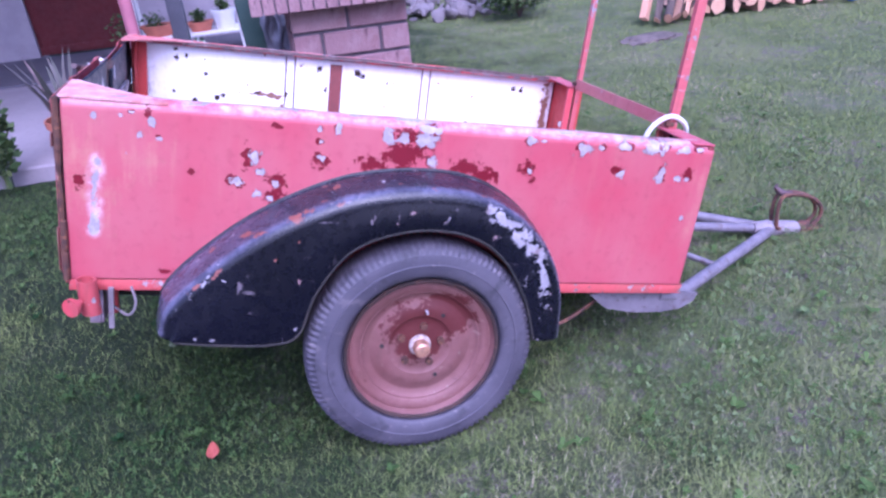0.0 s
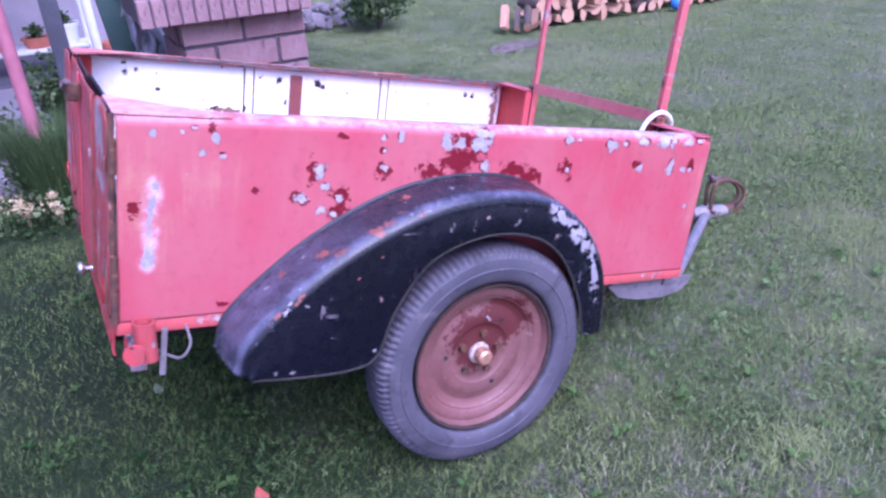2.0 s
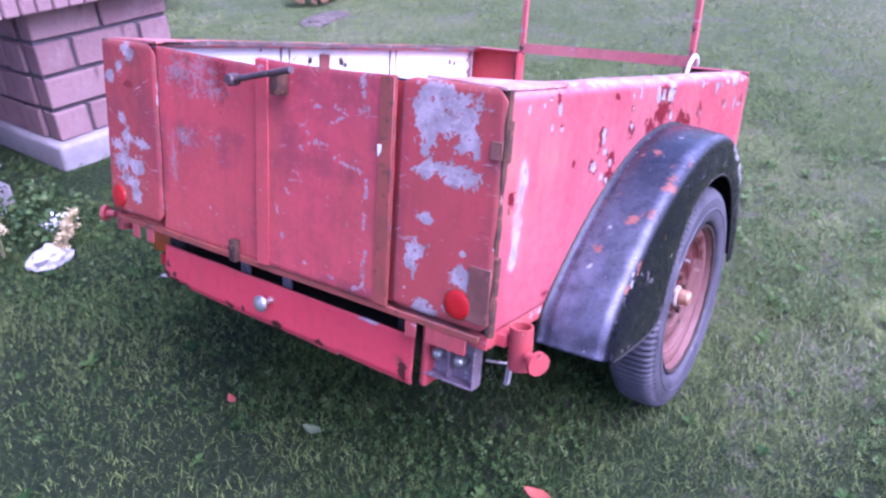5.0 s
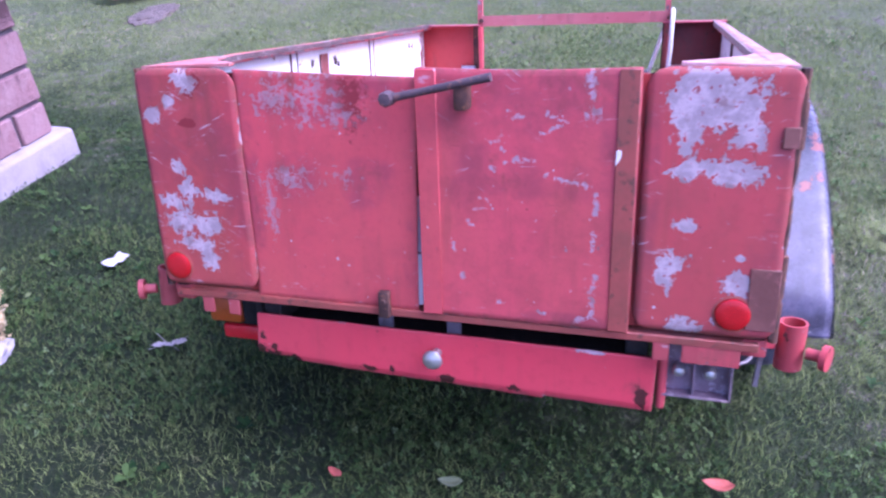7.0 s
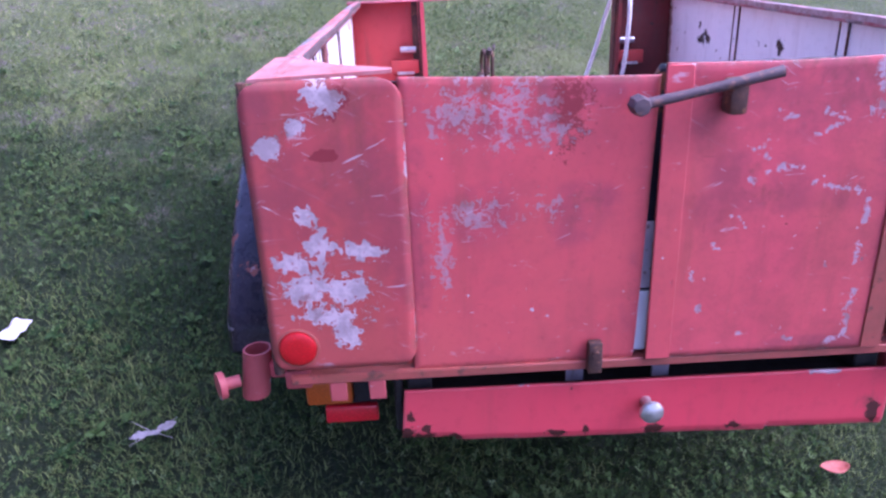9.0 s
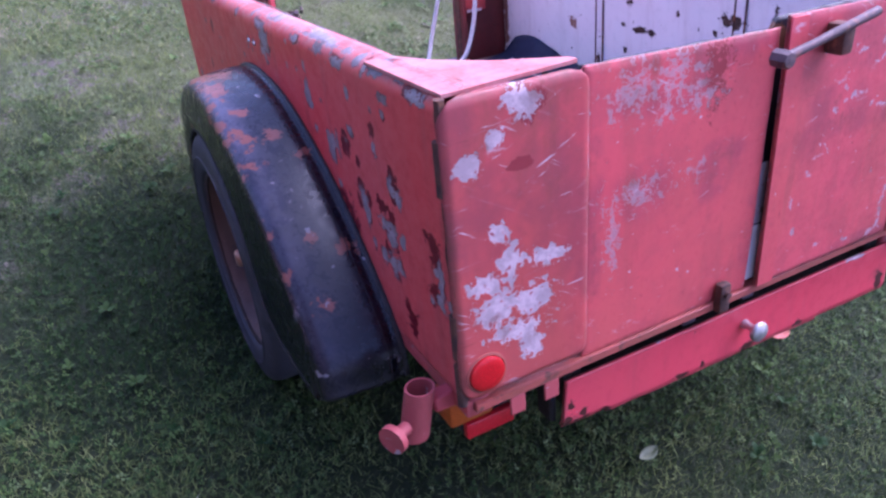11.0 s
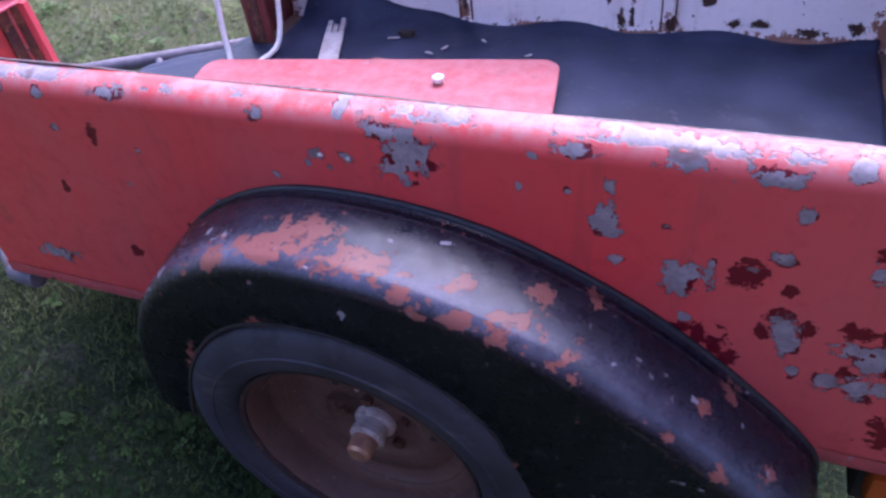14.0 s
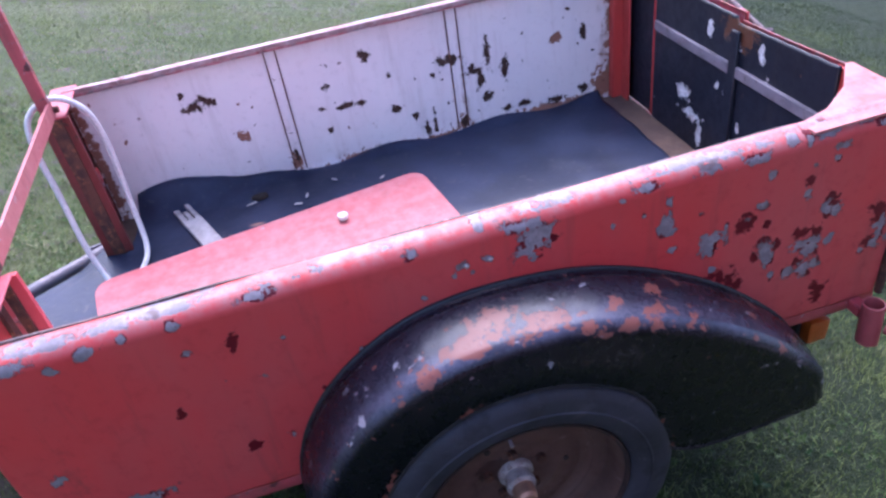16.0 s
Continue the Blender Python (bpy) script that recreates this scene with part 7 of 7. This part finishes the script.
pot("terracotta_trough", "oval terracotta trough with leafy plants on the stand", (-0.28, 4.83, 0.265), 0.10, 0.10, TERRACOTTA, 0.6)
pot("small_terracotta_pot", "small terracotta pot on the terrace strip", (0.585, 4.62, 0.075), 0.075, 0.20, TERRACOTTA)
pot("terracotta_pot", "terracotta pot with a green shrub beside the stand", (-0.55, 4.75, 0.075), 0.09, 0.16, TERRACOTTA)
for i, (x, y, z, s_) in enumerate(((0.30, 4.83, 0.43, 0.06), (0.08, 4.83, 0.35, 0.07), (-0.3, 4.84, 0.33, 0.10), (-0.55, 4.75, 0.30, 0.14))):
    plant("pot_plant", "green leafy pot plant", "plant", (x, y, z), [("foliage", leaf_cloud(ball_points(160, (0, 0, s_ * 0.5), (s_, s_, s_), 100 + i, 0.3), 0.035, 110 + i), BUSH_LEAF)])

# ---- garden grill of split-faced blocks ----
grill = thing("garden_grill", "pink split-faced block garden grill with brick-edged ledge, whitewashed base", "grill")
part("plinth", block(0.76, 1.595, 2.272, 3.0, -0.2, 0.095, 0.022, 3), PLINTH, grill, "white limed concrete base")
core = part("mortar_core", block(0.815, 1.52, 2.345, 2.93, 0.09, 0.735), MORTAR, grill)
part("ledge_slab", block(0.60, 1.545, 2.21, 3.0, 0.735, 0.865), MORTAR, grill)
part("grate_bed", block(0.66, 1.49, 2.27, 2.95, 0.866, 0.90, 0.004), MORTAR, grill)


def rough_block(sx, sy, sz, seed):
    """A block with a rough face and rounded arrises."""
    mesh = bpy.data.meshes.new("block")
    bm = block(-sx / 2, sx / 2, -sy / 2, sy / 2, -sz / 2, sz / 2, 0.006, 1)
    for v in bm.verts:
        v.co += Vector([0.0035 * noise.noise(v.co * 21 + Vector((seed, seed * 2, k))) for k in range(3)])
    bm.to_mesh(mesh)
    bm.free()
    mesh.materials.append(BLOCK)
    return mesh


face_meshes = {}


def lay(x0, x1, y0, y1, z0, z1, parent, name="block"):
    key = (round(x1 - x0, 3), round(y1 - y0, 3), round(z1 - z0, 3))
    if key not in face_meshes:
        face_meshes[key] = rough_block(*key, len(face_meshes) + 1.0)
    ob = new(name, face_meshes[key])
    ob.parent = parent
    ob.location = ((x0 + x1) / 2, (y0 + y1) / 2, (z0 + z1) / 2)
    return ob


for row in range(4):
    z0 = 0.098 + row * 0.1605
    z1 = z0 + 0.146
    cuts = (0.80, 1.155, 1.535) if row % 2 else (0.80, 0.985, 1.345, 1.535)
    for a, b in zip(cuts, cuts[1:]):
        lay(a + 0.010, b - 0.010, 2.325, 2.43, z0, z1 - 0.006, grill)
    for a, b in (((2.44, 2.72), (2.72, 2.945)) if row % 2 else ((2.44, 2.60), (2.60, 2.945))):
        lay(1.435, 1.540, a + 0.010, b - 0.010, z0, z1 - 0.006, grill)
        lay(0.795, 0.90, a + 0.010, b - 0.010, z0, z1 - 0.006, grill)
for k in range(13):
    x = 0.592 + k * 0.0735
    lay(x, x + 0.066, 2.195, 2.25, 0.722, 0.868, grill, "brick")
for k in range(10):
    y = 2.26 + k * 0.0735
    lay(1.50, 1.556, y, y + 0.066, 0.722, 0.868, grill, "brick")

# plastic sheet and boards stored beside the grill
xs = np.linspace(0, 1, 36)
grid = np.zeros((36, 36, 3))
for i, u in enumerate(xs):
    for j, v in enumerate(xs):
        k = Vector((u * 3, v * 3, 5))
        grid[i, j] = (0.60 + 0.24 * u + 0.05 * noise.noise(k * 1.7), 3.15 + 0.12 * noise.noise(k * 1.2) + 0.05 * noise.noise(k * 3.1), 0.06 + 0.85 * v * (1 - 0.25 * u) + 0.03 * noise.noise(k * 2.3))
tarp_ob = sheet("plastic_sheet", grid, TARP, None, "", (), (), (), (0, 2), None, 0.004)
tagged(tarp_ob, "crumpled grey plastic sheet hanging beside the grill", "plastic sheet")
tagged(part("leaning_board", bar((0.60, 3.02, 0.0), (0.52, 3.25, 1.05), 0.07, 0.012), GREEN_BOARD, None), "dark green board leaning beside the grill", "board")
tagged(part("white_downpipe", rod([(0.47, 4.2, 0.06), (0.47, 4.2, 2.6)], 0.035, 16), WHITE_PAINT, None), "white upright pipe beside the plant stand", "pipe")


# ---- behind the lawn: stones, bush, firewood ----
stone_meshes = []
for k in range(6):
    bm = bmesh.new()
    bmesh.ops.create_icosphere(bm, subdivisions=2, radius=1.0)
    for v in bm.verts:
        v.co *= 1 + 0.35 * noise.noise(v.co * 1.4 + Vector((k * 7, 0, 0))) + 0.1 * noise.noise(v.co * 4 + Vector((k, 3, 0)))
        v.co = Vector([math.copysign(min(abs(c_), 0.78 + 0.1 * (k % 3)), c_) for c_ in v.co])
        v.co.z *= 0.55
    mesh = bpy.data.meshes.new("garden_stone")
    bm.to_mesh(mesh)
    bm.free()
    mesh.materials.append(RUBBLE)
    stone_meshes.append(mesh)
pick = random.Random(4)
for k in range(170):
    u = pick.random()
    x, y = 1.75 + 1.7 * u, 5.35 + 0.9 * pick.random()
    s_ = 0.03 + 0.05 * pick.random() ** 2
    ob = tagged(new("garden_stone", stone_meshes[k % 6]), "grey rubble stone in a low heap", "stone", "rubble heap")
    ob.matrix_world = Matrix.Translation((x, y, 0.0 + 0.10 * max(0, (y - 5.4)) + s_ * 0.2)) @ Euler((pick.random(), pick.random(), pick.random() * 6)).to_matrix().to_4x4() @ Matrix.Diagonal((s_ * 1.3, s_, s_, 1))

bush_at = (3.18, 5.02, -0.02)
bush = thing("round_bush", "dense dark green garden bush on the lawn edge", "bush", Matrix.Translation(bush_at))
bm = bmesh.new()
for k in range(9):
    a = k * 0.7
    rod([(0, 0, 0), (0.08 * math.cos(a), 0.08 * math.sin(a), 0.2), (0.22 * math.cos(a), 0.22 * math.sin(a), 0.5)], [0.014, 0.010, 0.004], 6, bm)
part("branches", bm, BARK, bush)
raw_mesh("crown", *leaf_cloud(np.vstack([ball_points(2600, (0, 0, 0.36), (0.36, 0.34, 0.36), 120, 0.55), ball_points(700, (0.12, 0.05, 0.62), (0.2, 0.2, 0.2), 121, 0.4), ball_points(500, (-0.2, 0, 0.2), (0.2, 0.22, 0.22), 122, 0.4)]), 0.045, 123), BUSH_LEAF, bush)

crumpled("soil_mound", "low mound of dug grey-brown soil on the lawn", "soil mound", (3.80, 3.42, -0.03), (0.30, 0.14, 0.030), plain("dug_soil", (0.15, 0.115, 0.10), (0.09, 0.07, 0.06), 14, 0.95, 0, 1.0, 0.02), 0.3, 12)


def log_mesh(seed, kind):
    """A split log along y: a wedge with bark on its round side."""
    bm = bmesh.new()
    q = random.Random(seed)
    outline = []
    if kind == 0:                                    # quarter
        outline = [(0, 0)] + [(math.cos(radians(a)), math.sin(radians(a))) for a in range(0, 106, 15)]
    elif kind == 1:                                  # half
        outline = [(math.cos(radians(a)), math.sin(radians(a)) * 0.8) for a in range(0, 181, 18)]
    else:                                            # round
        outline = [(math.cos(radians(a)) * 0.75, math.sin(radians(a)) * 0.75) for a in range(0, 360, 24)]
    cx, cz = sum(p[0] for p in outline) / len(outline), sum(p[1] for p in outline) / len(outline)
    rings = []
    for t in (0.0, 0.33, 0.66, 1.0):
        rings.append([bm.verts.new(((x - cx) * (1 + 0.08 * q.uniform(-1, 1)), -0.16 + 0.34 * t, (z - cz) * (1 + 0.08 * q.uniform(-1, 1)))) for x, z in outline])
    m = len(outline)
    for a, b in zip(rings, rings[1:]):
        for k in range(m):
            f = bm.faces.new((a[k], a[(k + 1) % m], b[(k + 1) % m], b[k]))
            round_side = (kind == 0 and 0 < k < m - 1) or (kind == 1 and k < m - 1) or kind == 2
            f.material_index = 1 if round_side else 0
    bm.faces.new(rings[0][::-1])
    bm.faces.new(rings[-1])
    mesh = bpy.data.meshes.new("firewood_log")
    bmesh.ops.recalc_face_normals(bm, faces=bm.faces)
    bm.to_mesh(mesh)
    bm.free()
    mesh.materials.append(LOG)
    mesh.materials.append(BARK)
    return mesh


logs = [log_mesh(200 + k, k % 3 if k < 7 else 0) for k in range(9)]
pick = random.Random(11)
for row in range(4):
    x = 4.35 + 0.06 * row
    while x < 8.2:
        s_ = pick.uniform(0.062, 0.095)
        ob = tagged(new("firewood_log", logs[pick.randrange(9)]), "split orange-brown firewood log in a stack", "log", "firewood stack")
        y = 4.04 - 0.02 * (x - 4.3) + pick.uniform(-0.04, 0.04)
        ob.matrix_world = Matrix.Translation((x, y, 0.045 + row * 0.125 + pick.uniform(-0.01, 0.02))) @ Matrix.Rotation(pick.uniform(0, 6.28), 4, "Y") @ Matrix.Rotation(pick.uniform(-0.1, 0.1), 4, "Z") @ Matrix.Diagonal((s_, 1, s_, 1))
        x += s_ * 1.75
for k, (x, y, tip, roll_) in enumerate(((4.10, 3.84, 0.9, 0.4), (4.18, 3.80, 0.75, 1.3), (4.28, 3.82, 0.8, 2.4), (4.02, 3.95, 1.0, 3.0), (4.36, 3.84, 0.6, 4.1), (4.45, 3.86, 0.4, 5.0))):
    ob = tagged(new("firewood_log", logs[(k * 2) % 9]), "pale split log leaning against the firewood stack", "log", "firewood stack")
    ob.matrix_world = Matrix.Translation((x + 0.03, y + 0.06, 0.10)) @ Matrix.Rotation(radians(-35), 4, "Z") @ Matrix.Rotation(tip * 0.55, 4, "X") @ Matrix.Rotation(roll_, 4, "Y") @ Matrix.Diagonal((0.06, 0.9, 0.05, 1))
bm = bmesh.new()
bmesh.ops.create_uvsphere(bm, u_segments=24, v_segments=14, radius=0.072)
ball = part("toy_ball", bm, BLUE_BALL, None)
ball.matrix_world = Matrix.Translation((5.98, 3.70, 0.055))
tagged(ball, "small light blue ball by the firewood stack", "ball")
